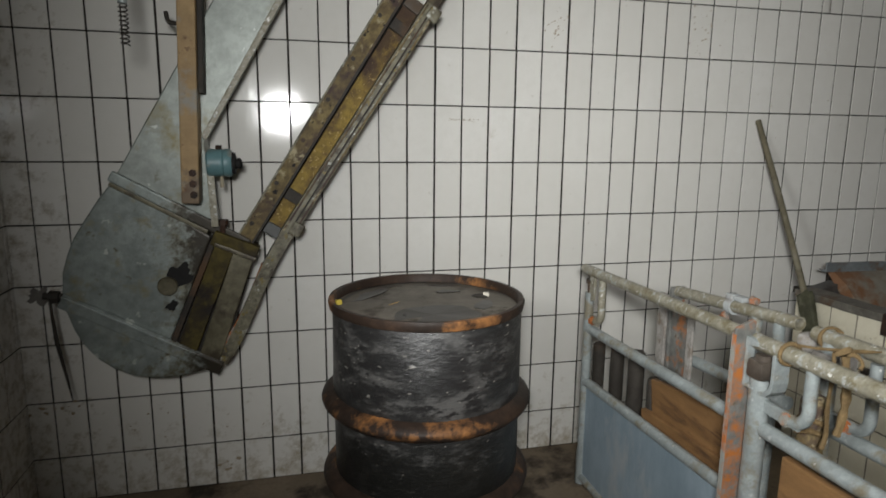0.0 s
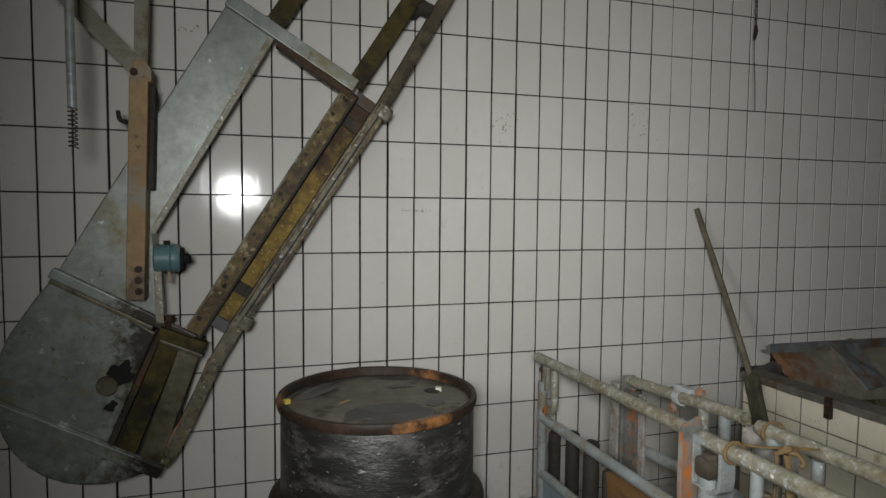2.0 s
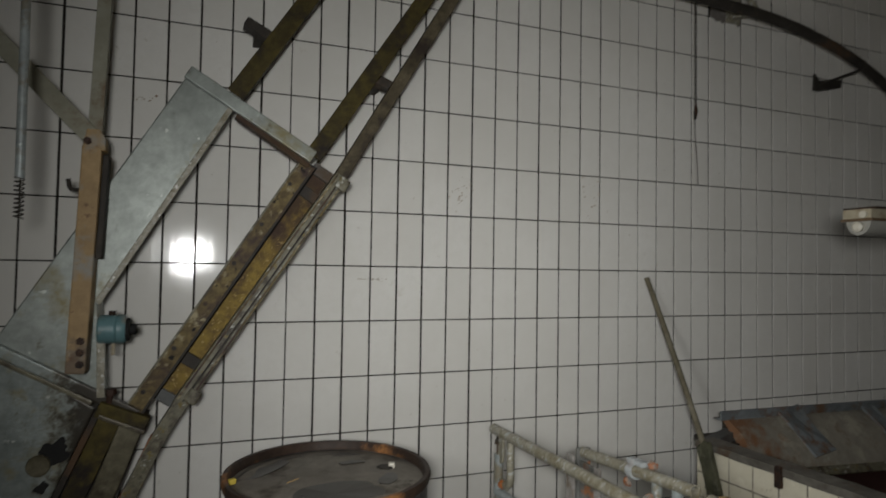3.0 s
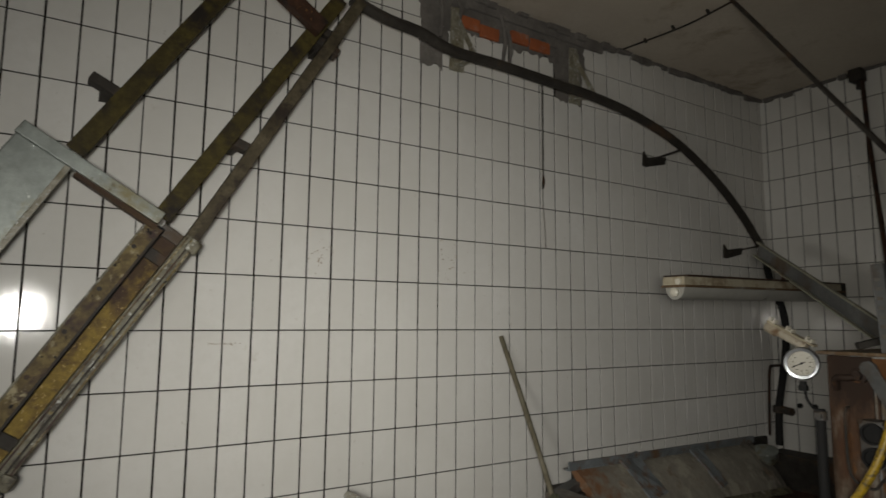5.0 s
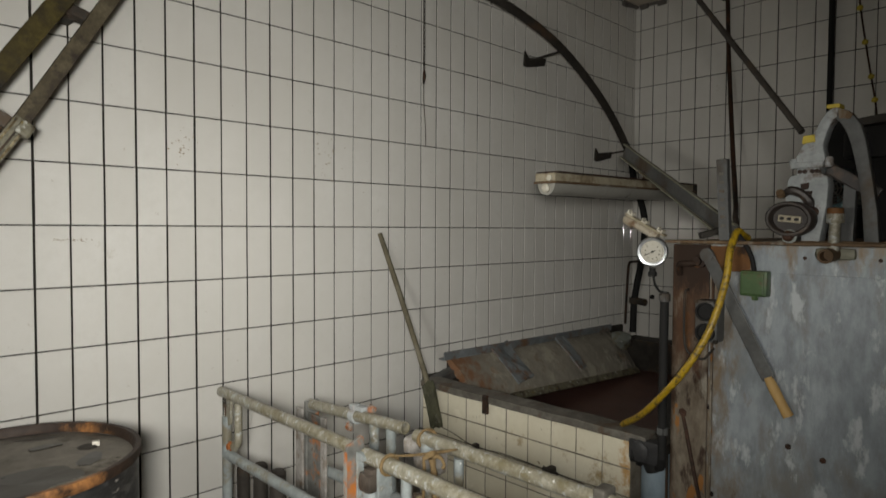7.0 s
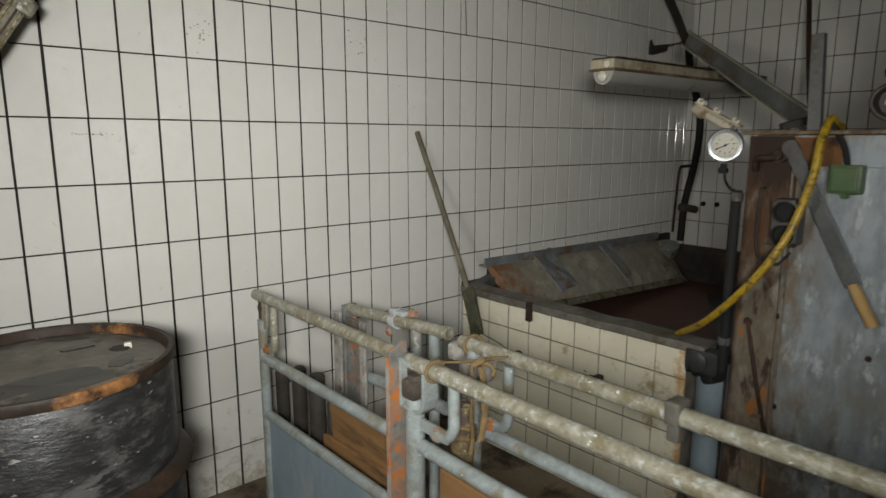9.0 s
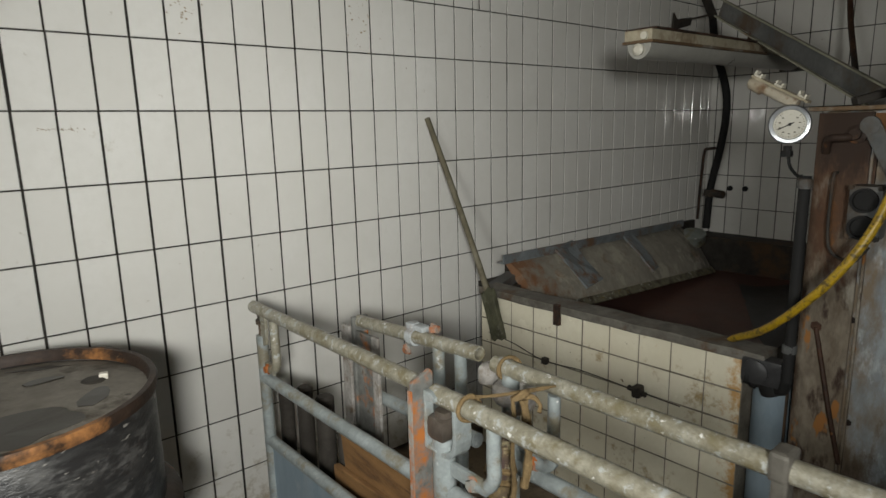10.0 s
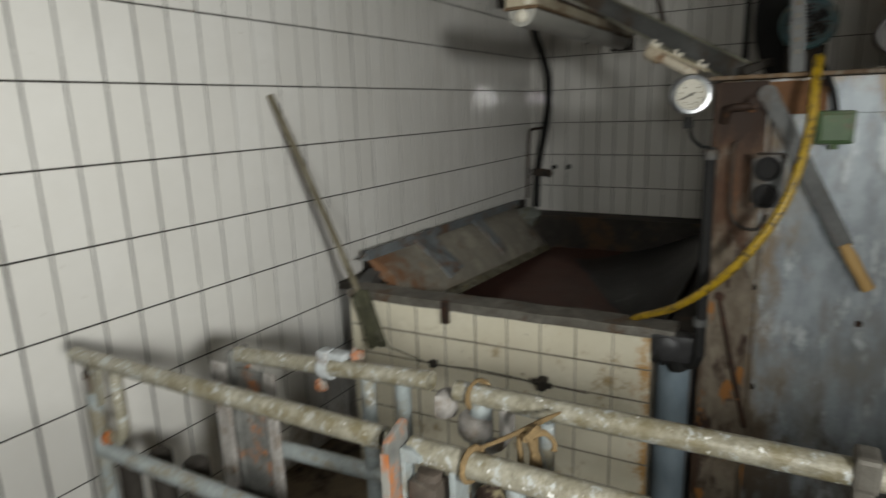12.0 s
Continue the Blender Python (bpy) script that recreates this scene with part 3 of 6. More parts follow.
for u in (0.03, 0.2, 0.38, 0.55, 0.72, 0.9):
    p = Vector((-0.226, Y - 0.016, 1.195)).lerp(Vector((0.361, Y - 0.016, 2.12)), u)
    bolt(bm, p, (0, -1, 0), 0.006, 0.005)
part("rivets", bm, DARK_STEEL, elevator)
for p in ((0.52, Y - 0.01, 2.035), (-0.035, Y - 0.01, 1.19)):
    bm = bmesh.new()
    box(bm, (-0.03, -0.02, -0.025), (0.02, 0.03, 0.03), pose(*p, 0, 32, 0), 0.01)
    part("clip", bm, PALE_STEEL, elevator)
bm = bmesh.new()
bar(bm, (-0.088, Y - 0.03, 2.43), (0.392, Y - 0.03, 2.140), 0.052, 0.03, bevel=0.004)
part("crossbar", bm, GALV, elevator)
bm = bmesh.new()
bar(bm, (0.09, Y + 0.0, 2.285), (0.375, Y + 0.0, 2.105), 0.022, 0.05, bevel=0.003)
part("crossbar_lip", bm, YELLOW_DIRT, elevator)
for a, b, w, mm in (((0.085, 2.37), (0.90, 3.64), 0.070, UPPER_RAIL), ((0.395, 2.15), (1.125, 3.29), 0.070, UPPER_RAIL), ((0.505, 2.062), (1.235, 3.31), 0.052, RAIL_EDGE)):
    bm = bmesh.new()
    angle_iron(bm, (a[0], Y + 0.02, a[1]), (b[0], Y + 0.02, b[1]), w, 0.06, 0.010, flip=1 if w > 0.06 else -1)
    part("upper_rail", bm, mm, elevator)
for a, b in (((0.118, 2.690), (0.235, 2.632)), ((0.630, 2.535), (0.735, 2.498)), ((0.985, 3.095), (1.14, 3.035)), ((1.03, 3.14), (1.15, 3.10))):
    bm = bmesh.new()
    bar(bm, (a[0], Y + 0.07, a[1]), (b[0], Y + 0.07, b[1]), 0.042, 0.07, bevel=0.006)
    box(bm, ((a[0] + b[0]) / 2 - 0.02, Y + 0.06, (a[1] + b[1]) / 2 - 0.02), ((a[0] + b[0]) / 2 + 0.02, NORTH + 0.004, (a[1] + b[1]) / 2 + 0.02))
    part("wall_bracket", bm, DARK_STEEL, elevator)
bm = bmesh.new()
angle_iron(bm, (0.62, Y - 0.04, 3.36), (1.02, Y - 0.04, 3.09), 0.08, 0.05)
part("top_channel", bm, RUST, elevator)

# ochre hanger post in front of the chute
OLIVE_GREY = material("dull_olive_grey_bar", (0.33, 0.325, 0.26), (0.20, 0.19, 0.14), 0.5, 0.1, 6, 50, stain=(0.17, 0.12, 0.075), stain_amount=0.12, stain_scale=7, bump=0.2)
post = thing("hanger_post", (-0.40, 2.48, 1.30), "ochre stained steel post bolted to the chute", "post")
bm = bmesh.new()
box(bm, (-0.036, -0.04, 0), (0.026, 0.05, 0.79), frame_of((-0.409, 2.475, 1.312), (-0.381, 2.475, 2.10)), 0.006)
part("post", bm, OCHRE, post)
bm = bmesh.new()
box(bm, (0.0265, -0.012, 0.40), (0.046, 0.05, 0.77), frame_of((-0.409, 2.475, 1.312), (-0.381, 2.475, 2.10)), 0.004)
part("side_flange", bm, DARK_STEEL, post)
bm = bmesh.new()
prism(bm, [(-0.42, 2.09), (-0.345, 2.09), (-0.345, 2.135), (-0.365, 2.165), (-0.405, 2.165)], 2.44, 2.52, bevel=0.006)
part("top_block", bm, OCHRE, post)
bm = bmesh.new()
angle_iron(bm, (-0.385, 2.47, 2.13), (-1.16, 2.47, 2.95), 0.062, 0.05)
part("brace", bm, OLIVE_GREY, post)
bm = bmesh.new()
angle_iron(bm, (-0.385, 2.49, 2.13), (-0.335, 2.49, TOP + 0.01), 0.045, 0.04)
part("brace", bm, OLIVE_GREY, post)
bm = bmesh.new()
for z in (1.345, 1.385, 1.425, 2.12):
    bolt(bm, (-0.400, 2.434, z), (0, -1, 0), 0.009)
part("bolts", bm, RUST, post)
bm = bmesh.new()
tube(bm, smooth_path([(-0.41, 2.49, 1.955), (-0.44, 2.49, 1.952), (-0.458, 2.49, 1.96), (-0.464, 2.49, 1.99)]), 0.008, 8)
part("hook", bm, DARK_STEEL, post)
bm = bmesh.new()
angle_iron(bm, (-0.345, 2.50, 1.46), (-0.338, 2.50, 1.22), 0.026, 0.05, 0.006)
part("motor_bracket", bm, GALV_PIPE, post)

motor = thing("small_motor", (-0.31, 2.49, 1.46), "small teal enamelled motor on the hanger post", "motor")
bm = bmesh.new()
lathe(bm, [(0, 0), (0.046, 0), (0.051, 0.006), (0.051, 0.055), (0.048, 0.058), (0.052, 0.062), (0.052, 0.082), (0.046, 0.09), (0, 0.09)], pose(-0.355, 2.49, 1.46, 0, 90), 32)
part("housing", bm, TEAL, motor, smooth=True)
bm = bmesh.new()
lathe(bm, [(0, 0), (0.042, 0), (0.040, 0.012), (0.018, 0.014), (0.020, 0.03), (0.010, 0.036), (0, 0.036)], pose(-0.266, 2.488, 1.458, 0, 90), 24)
part("end_cap", bm, BLACK, motor, smooth=True)
bm = bmesh.new()
tube(bm, [(-0.306, 2.49, 1.41), (-0.306, 2.49, 1.368)], 0.007, 8)
part("cable_gland", bm, CREAM, motor)
bm = bmesh.new()
tube(bm, [(-0.312, 2.49, 1.51), (-0.312, 2.49, 1.525)], 0.012, 8)
part("oil_cap", bm, RUST, motor)

# hanging bar with a spring
rod_pipe = thing("hanging_bar", (-0.512, 2.10, 1.80), "grey steel bar with a coil spring hanging from ceiling", "bar")
bm = bmesh.new()
tube(bm, [(-0.511, 2.10, 1.935), (-0.516, 2.10, TOP + 0.01)], 0.013, 12)
part("bar", bm, BLUE_PIPE, rod_pipe, smooth=True)
bm = bmesh.new()
coil = [(-0.511 + 0.012 * math.cos(t * 0.8), 2.10 + 0.012 * math.sin(t * 0.8), 1.945 - t * 0.0016) for t in range(0, 80)]
tube(bm, coil, 0.0022, 5)
part("spring", bm, DARK_STEEL, rod_pipe)

# ---- oil drum ----
DX, DY, DR, DZ = 0.402, 2.097, 0.334, 1.016
drum = thing("oil_drum", (DX, DY, 0), "scuffed black steel drum with rusty hoops", "drum")
m = pose(DX, DY, 0)
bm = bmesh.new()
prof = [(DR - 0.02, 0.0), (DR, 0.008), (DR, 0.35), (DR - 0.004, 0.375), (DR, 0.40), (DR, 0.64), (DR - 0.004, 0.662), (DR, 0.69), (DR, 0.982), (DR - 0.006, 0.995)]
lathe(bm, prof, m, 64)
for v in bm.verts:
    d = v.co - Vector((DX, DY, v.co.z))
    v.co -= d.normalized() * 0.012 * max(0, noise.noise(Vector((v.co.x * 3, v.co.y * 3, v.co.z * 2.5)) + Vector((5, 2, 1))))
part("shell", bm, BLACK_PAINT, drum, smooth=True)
for z in (0.375, 0.662):
    bm = bmesh.new()
    lathe(bm, [(DR - 0.005, z - 0.034), (DR + 0.018, z - 0.028), (DR + 0.036, z - 0.010), (DR + 0.039, z), (DR + 0.036, z + 0.009), (DR + 0.018, z + 0.026), (DR - 0.005, z + 0.034)], m, 64)
    part("hoop", bm, DRUM_RUST, drum, smooth=True)
bm = bmesh.new()
lathe(bm, [(DR - 0.004, DZ - 0.035), (DR + 0.006, DZ - 0.030), (DR + 0.010, DZ - 0.010), (DR + 0.006, DZ), (DR - 0.008, DZ), (DR - 0.014, DZ - 0.012), (DR - 0.016, DZ - 0.03)], m, 64)
part("rim", bm, DRUM_RUST, drum, smooth=True)
bm = bmesh.new()
lathe(bm, [(DR - 0.010, DZ - 0.035), (DR - 0.05, DZ - 0.028), (0.15, DZ - 0.020), (0, DZ - 0.018)], m, 64)
lid = part("lid", bm, LID, drum, "dusty lid with dark oily patches", smooth=True)
for cx, cy, r, squash, turn, seed in ((0.385, 1.915, 0.175, 0.52, 0.05, 61), (0.20, 2.24, 0.13, 0.55, 0.75, 62), (0.50, 2.19, 0.050, 0.4, 0.1, 63), (0.585, 2.0, 0.060, 0.55, 0.9, 64),
                                      (0.30, 2.36, 0.10, 0.35, 0.35, 67), (0.52, 2.33, 0.09, 0.35, -0.4, 68)):
    bm = bmesh.new()
    edge = []
    for k in range(36):
        t = math.tau * k / 36
        rad = r * (0.90 + 0.30 * noise.noise(Vector((math.cos(t) * 1.3, math.sin(t) * 1.3, seed + 0.37))) + 0.10 * noise.noise(Vector((math.cos(t) * 6, math.sin(t) * 6, seed))))
        u, v = rad * math.cos(t), rad * math.sin(t) * squash
        p = Vector((cx + u * math.cos(turn) - v * math.sin(turn) - DX, cy + u * math.sin(turn) + v * math.cos(turn) - DY, 0))
        p *= min(1.0, (DR - 0.03) / max(p.length, 1e-6))
        edge.append(Vector((DX + p.x, DY + p.y, DZ - 0.0155 - 0.017 * max(0.0, (p.length - 0.15) / (DR - 0.16)) ** 1.0)))
    mid = sum(edge, Vector()) / len(edge)
    c = bm.verts.new(mid + Vector((0, 0, 0.001)))
    vs = [bm.verts.new(p) for p in edge]
    low_ = [bm.verts.new(p - Vector((0, 0, 0.004))) for p in edge]
    for k in range(36):
        bm.faces.new((c, vs[k], vs[(k + 1) % 36]))
        bm.faces.new((vs[k], low_[k], low_[(k + 1) % 36], vs[(k + 1) % 36]))
    part("oil_pool", bm, OIL, lid, "dark oily pool")
bm = bmesh.new()
lathe(bm, [(0, 0), (0.03, 0), (0.03, 0.008), (0.022, 0.012), (0, 0.012)], pose(DX + 0.20, DY + 0.02, DZ - 0.03), 16)
part("bung", bm, DARK_STEEL, drum)
for i, (x, y, z, a, mm, lab) in enumerate(((0.095, 2.125, DZ - 0.028, 20, YPAINT, "small yellow foam crumb on the drum lid"),
                                           (0.628, 2.118, DZ - 0.026, -15, WHITE, "small pale foam crumb on the drum lid"))):
    bm = bmesh.new()
    box(bm, (-0.011, -0.009, 0), (0.011, 0.009, 0.017), pose(x, y, z, 0, 0, a), 0.003)
    solid("foam_crumb", bm, mm, lab, "crumb")
bm = bmesh.new()
tube(bm, [(0.26, 2.05, DZ - 0.018), (0.30, 2.075, DZ - 0.016)], 0.0012, 5)
solid("straw", bm, PALE_WOOD, "bit of straw on the drum lid", "straw")

# ---- pen gates ----
WHITEWASHED = material("whitewashed_casting", (0.47, 0.45, 0.42), (0.22, 0.20, 0.18), 0.6, 0.0, 14, 60, stain=(0.16, 0.12, 0.085), stain_amount=0.2, stain_scale=16, bump=0.6, mid=0.4)
GX, FX, PR = 1.16, 1.40, 0.0212


def loop_latch(gate, x, y_post, y_out, z_top, z_low, mm, side=1):
    """The pipe loop beside a gate post: a short drop pipe and a flat bar back to the post."""
    b = bmesh.new()
    tube(b, smooth_path([(x, y_out, z_top), (x, y_out, (z_top + z_low) / 2), (x, y_out, z_low + 0.035), (x, y_out + 0.02, z_low + 0.006), (x, y_out + 0.05, z_low)], 4), 0.016, 10)
    drop = part("latch_pipe", b, mm, gate, smooth=True)
    b = bmesh.new()
    bar(b, (x, y_out + 0.02, z_low), (x, y_post, z_low), 0.034, 0.012, (1, 0, 0))
    part("latch_bar", b, mm, gate)
    b = bmesh.new()
    bolt(b, (x - 0.008, y_out + 0.055, z_low), (-1, 0, 0), 0.013, 0.014)
    part("latch_bolt", b, ORANGE, gate)


gate_a = thing("pen_gate", (GX, 1.93, 0.06), "galvanised pipe pen gate with a sheet panel", "gate", "pen gates")
bm = bmesh.new()
hollow(bm, (GX, 2.392, 1.017), (GX, 1.44, 1.034), PR)
part("top_rail", bm, GALV_PIPE, gate_a, "pipe rail splashed with whitewash and dirt", smooth=True)
for za, zb in ((0.768, 0.790), (0.528, 0.560)):
    bm = bmesh.new()
    tube(bm, [(GX, 2.338, za), (GX, 1.45, zb)], 0.020, 16)
    part("rail", bm, BLUE_PIPE, gate_a, smooth=True)
bm = bmesh.new()
tube(bm, [(GX, 2.338, 0.06), (GX, 2.341, 0.925)], 0.020, 16)
tube(bm, [(GX, 2.338, 0.05), (GX, 2.339, 0.20)], 0.022, 16)
part("end_post", bm, BLUE_PIPE, gate_a, smooth=True)
bm = bmesh.new()
tube(bm, [(GX, 2.341, 0.92), (GX, 2.346, 1.0)], 0.009, 10)
lathe(bm, [(0, 0), (0.017, 0), (0.017, 0.016), (0, 0.016)], pose(GX, 2.344, 0.965), 6)
part("hinge_pin", bm, DARK_STEEL, gate_a)
bm = bmesh.new()
prism(bm, [(2.352, 0.90), (2.33, 0.885), (2.30, 0.90), (2.295, 0.94), (2.295, 1.0), (2.335, 1.0), (2.335, 0.94)], GX - 0.006, GX + 0.006, "x", 0.003)
part("hinge_plate", bm, GALV_PIPE, gate_a)
loop_latch(gate_a, GX, 2.345, 2.235, 1.0, 0.815, GALV_PIPE)
bm = bmesh.new()
prism(bm, [(2.345, 0.09), (2.345, 0.535), (1.45, 0.565), (1.45, 0.09)], GX - 0.003, GX + 0.003, "x")
part("sheet_panel", bm, GALV_BLUE, gate_a, "scratched bluish galvanised sheet")
bm = bmesh.new()
tube(bm, [(GX, 2.352, 0.085), (GX, 1.45, 0.085)], 0.019, 12)
part("rail", bm, BLUE_PIPE, gate_a, smooth=True)

flat = thing("gate_stop_post", (1.145, 1.425, 0), "upright flat steel post with flaking orange primer", "post")
PLATE = material("grey_steel_with_orange_primer", (0.29, 0.29, 0.27), (0.13, 0.13, 0.12), 0.55, 0.15, 10, 60, mid=0.5, stain=(0.44, 0.155, 0.042), stain_amount=0.40,
                 stain_scale=9, bump=0.3, second=(0.12, 0.085, 0.05), second_amount=-0.1)
bm = bmesh.new()
prism(bm, [(1.100, 0.0), (1.160, 0.0), (1.162, 1.080), (1.154, 1.087), (1.106, 1.068), (1.100, 1.060)], 1.392, 1.404, "y", 0.003)
part("flat_bar", bm, PLATE, flat)
bm = bmesh.new()
box(bm, (1.0970, 1.390, 0.30), (1.1005, 1.4055, 1.048), bevel=0.001)
part("primer_patch", bm, ORANGE, flat, "flaking orange primer")

NUT = material("greasy_brown_grey_casting", (0.13, 0.105, 0.085), (0.045, 0.037, 0.030), 0.42, 0.1, 12, 60, stain=(0.20, 0.18, 0.15), stain_amount=0.15, stain_scale=14, bump=0.4)
gate_b = thing("pen_gate", (GX, 0.4, 0.0), "galvanised pipe pen gate backed with brown boards", "gate", "pen gates")
bm = bmesh.new()
hollow(bm, (GX, 1.385, 1.030), (GX, -0.62, 1.060), PR + 0.001)
part("top_rail", bm, GALV_PIPE, gate_b, "pipe rail splashed with whitewash and dirt", smooth=True)
bm = bmesh.new()
tube(bm, [(GX, 1.356, 0.0), (GX, 1.356, 0.935)], 0.027, 18)
part("end_post", bm, BLUE_PIPE, gate_b, smooth=True)
for za, zb in ((0.800, 0.835), (0.52, 0.55), (0.22, 0.25)):
    bm = bmesh.new()
    tube(bm, [(GX, 1.325, za), (GX, -0.60, zb)], 0.021, 16)
    part("rail", bm, BLUE_PIPE, gate_b, smooth=True)
bm = bmesh.new()
tube(bm, [(GX, -0.60, 0.0), (GX, -0.60, 1.05)], 0.025, 16)
part("end_post", bm, BLUE_PIPE, gate_b, smooth=True)
bm = bmesh.new()
outline = [(1.390, 1.045), (1.390, 0.905), (1.350, 0.905), (1.350, 0.912), (1.381, 0.914), (1.381, 1.020), (1.350, 1.026), (1.350, 1.036), (1.372, 1.045)]
prism(bm, outline, GX - 0.030, GX - 0.006, "x", 0.003)
part("hinge_plate", bm, BLUE_PIPE, gate_b)
bm = bmesh.new()
prism(bm, [(1.292, 1.02), (1.290, 0.945), (1.296, 0.918), (1.312, 0.902), (1.334, 0.896), (1.350, 0.897), (1.348, 0.907), (1.334, 0.908), (1.318, 0.914), (1.306, 0.926), (1.301, 0.947), (1.302, 1.02)], GX - 0.022, GX + 0.026, "x", 0.002)
part("hook_plate", bm, BLUE_PIPE, gate_b)
bm = bmesh.new()
box(bm, (GX - 0.036, 1.318, 0.937), (GX + 0.026, 1.376, 0.990), bevel=0.014)
lathe(bm, [(0, 0), (0.024, 0), (0.022, 0.016), (0, 0.018)], pose(GX - 0.004, 1.347, 0.989), 14)
bmesh.ops.subdivide_edges(bm, edges=[e for e in bm.edges if e.calc_length() > 0.02], cuts=2, use_grid_fill=True)
for v in bm.verts:
    v.co += Vector((1, 1, 1)) * 0.006 * noise.noise(v.co * 30)
part("hinge_nut", bm, NUT, gate_b, "greasy dark hinge nut", smooth=True)
loop_latch(gate_b, GX, 1.335, 1.195, 1.02, 0.866, BLUE_PIPE)
for z0, z1, xx in ((0.30, 0.545, 1.205), (0.06, 0.29, 1.21), (0.56, 0.74, 1.203)):
    bm = bmesh.new()
    box(bm, (xx - 0.012, -0.55, z0), (xx + 0.012, 1.29, z1), bevel=0.004)
    part("board", bm, WOOD, gate_b, "wet brown plank")

gate_c = thing("pen_gate", (FX, 1.8, 0.0), "short pipe gate with orange end plate", "gate", "pen gates")
bm = bmesh.new()
hollow(bm, (FX, 2.085, 0.982), (FX, 1.490, 1.030), PR)
part("top_rail", bm, GALV_PIPE, gate_c, "pipe rail splashed with whitewash and dirt", smooth=True)
bm = bmesh.new()
tube(bm, [(FX, 2.06, 0.735), (FX, 1.50, 0.775)], 0.021, 16)
part("rail", bm, BLUE_PIPE, gate_c, smooth=True)
bm = bmesh.new()
box(bm, (FX - 0.03, 2.075, 0.0), (FX + 0.03, 2.091, 1.0), bevel=0.003)
part("end_plate", bm, PLATE, gate_c, "grey end plate with orange primer")
for y, w, mm in ((2.125, 0.05, WHITEWASHED), (1.945, 0.034, WHITEWASHED)):
    bm = bmesh.new()
    box(bm, (FX - 0.035, y - w / 2, 0), (FX - 0.023, y + w / 2, 0.965), bevel=0.003)
    part("upright", bm, mm, gate_c)
bm = bmesh.new()
box(bm, (FX - 0.022, 1.98, 0.45), (FX - 0.010, 2.12, 0.955), bevel=0.003)
part("back_plate", bm, PLATE, gate_c, "grey back plate with orange primer")
for y in (1.66, 1.565):
    bm = bmesh.new()
    tube(bm, [(FX, y, 0.0), (FX, y, 1.01)], 0.018, 12)
    part("upright", bm, BLUE_PIPE, gate_c, smooth=True)
# clamp on the rail
bm = bmesh.new()
lathe(bm, [(PR + 0.001, -0.014), (PR + 0.008, -0.014), (PR + 0.009, 0), (PR + 0.008, 0.014), (PR + 0.001, 0.014)], frame_of((FX, 1.775, 1.007), (FX, 1.70, 1.013), (0, 0, 1)), 20)
box(bm, (FX - 0.018, 1.765, 1.028), (FX + 0.018, 1.795, 1.05), bevel=0.005)
box(bm, (FX - 0.012, 1.72, 1.03), (FX + 0.022, 1.765, 1.048), bevel=0.006)
clamp = part("hose_clamp", bm, BLUE_CAST, gate_c, "whitewashed steel pipe clamp", smooth=True)
for p, d, h in (((FX + 0.02, 1.71, 1.04), (0.2, -1, 0.1), 0.02), ((FX - 0.026, 1.775, 0.972), (-1, 0, -0.3), 0.012)):
    bm = bmesh.new()
    bolt(bm, p, d, 0.0125, h)
    part("clamp_bolt", bm, ORANGE, clamp, "rusty orange clamp bolt")

gate_d = thing("pen_gate", (FX, 0.4, 0.0), "dirty galvanised pipe pen gate", "gate", "pen gates")
bm = bmesh.new()
hollow(bm, (FX, 1.430, 1.020), (FX, -0.62, 1.065), PR + 0.001)
part("top_rail", bm, GALV_PIPE, gate_d, "pipe rail splashed with whitewash and dirt", smooth=True)
for za, zb in ((0.765, 0.81), (0.45, 0.48)):
    bm = bmesh.new()
    tube(bm, [(FX, 1.36, za), (FX, -0.60, zb)], 0.021, 16)
    part("rail", bm, BLUE_PIPE, gate_d, smooth=True)
for y in (1.375, -0.60):
    bm = bmesh.new()
    tube(bm, [(FX, y, 0), (FX, y, 1.01 if y > 0 else 1.05)], 0.024, 16)
    part("end_post", bm, BLUE_PIPE, gate_d, smooth=True)
bm = bmesh.new()
box(bm, (FX - 0.027, 0.715, 1.016), (FX + 0.027, 0.750, 1.072), bevel=0.008)
box(bm, (FX - 0.016, 0.718, 0.975), (FX + 0.016, 0.747, 1.02), bevel=0.006)
part("pipe_band", bm, RIM, gate_d, "folded steel band round the rail")
loop_latch(gate_d, FX, 1.375, 1.235, 1.0, 0.80, BLUE_PIPE)
bm = bmesh.new()
lathe(bm, [(0, 0), (0.026, 0.004), (0.036, 0.018), (0.036, 0.046), (0.028, 0.056), (0, 0.060)], pose(FX - 0.006, 1.385, 0.925), 18)
part("hinge_nut", bm, WHITEWASHED, gate_d, "whitewashed hinge nut", smooth=True)
bm = bmesh.new()
prism(bm, [(1.31, 1.01), (1.31, 0.95), (1.318, 0.925), (1.34, 0.91), (1.372, 0.905), (1.372, 0.918), (1.345, 0.923), (1.330, 0.935), (1.324, 0.952), (1.324, 1.01)], FX - 0.024, FX + 0.024, "x", 0.002)
part("hook_plate", bm, WHITEWASHED, gate_d)
bm = bmesh.new()
box(bm, (FX - 0.024, 1.440, 0.955), (FX + 0.024, 1.474, 1.008), bevel=0.010)
bmesh.ops.subdivide_edges(bm, edges=bm.edges[:], cuts=1, use_grid_fill=True)
for v in bm.verts:
    v.co += Vector((1, 1, 1)) * 0.010 * noise.noise(v.co * 25)
part("joint_block", bm, WHITEWASHED, gate_d, "lump of whitewashed joint casting", smooth=True)

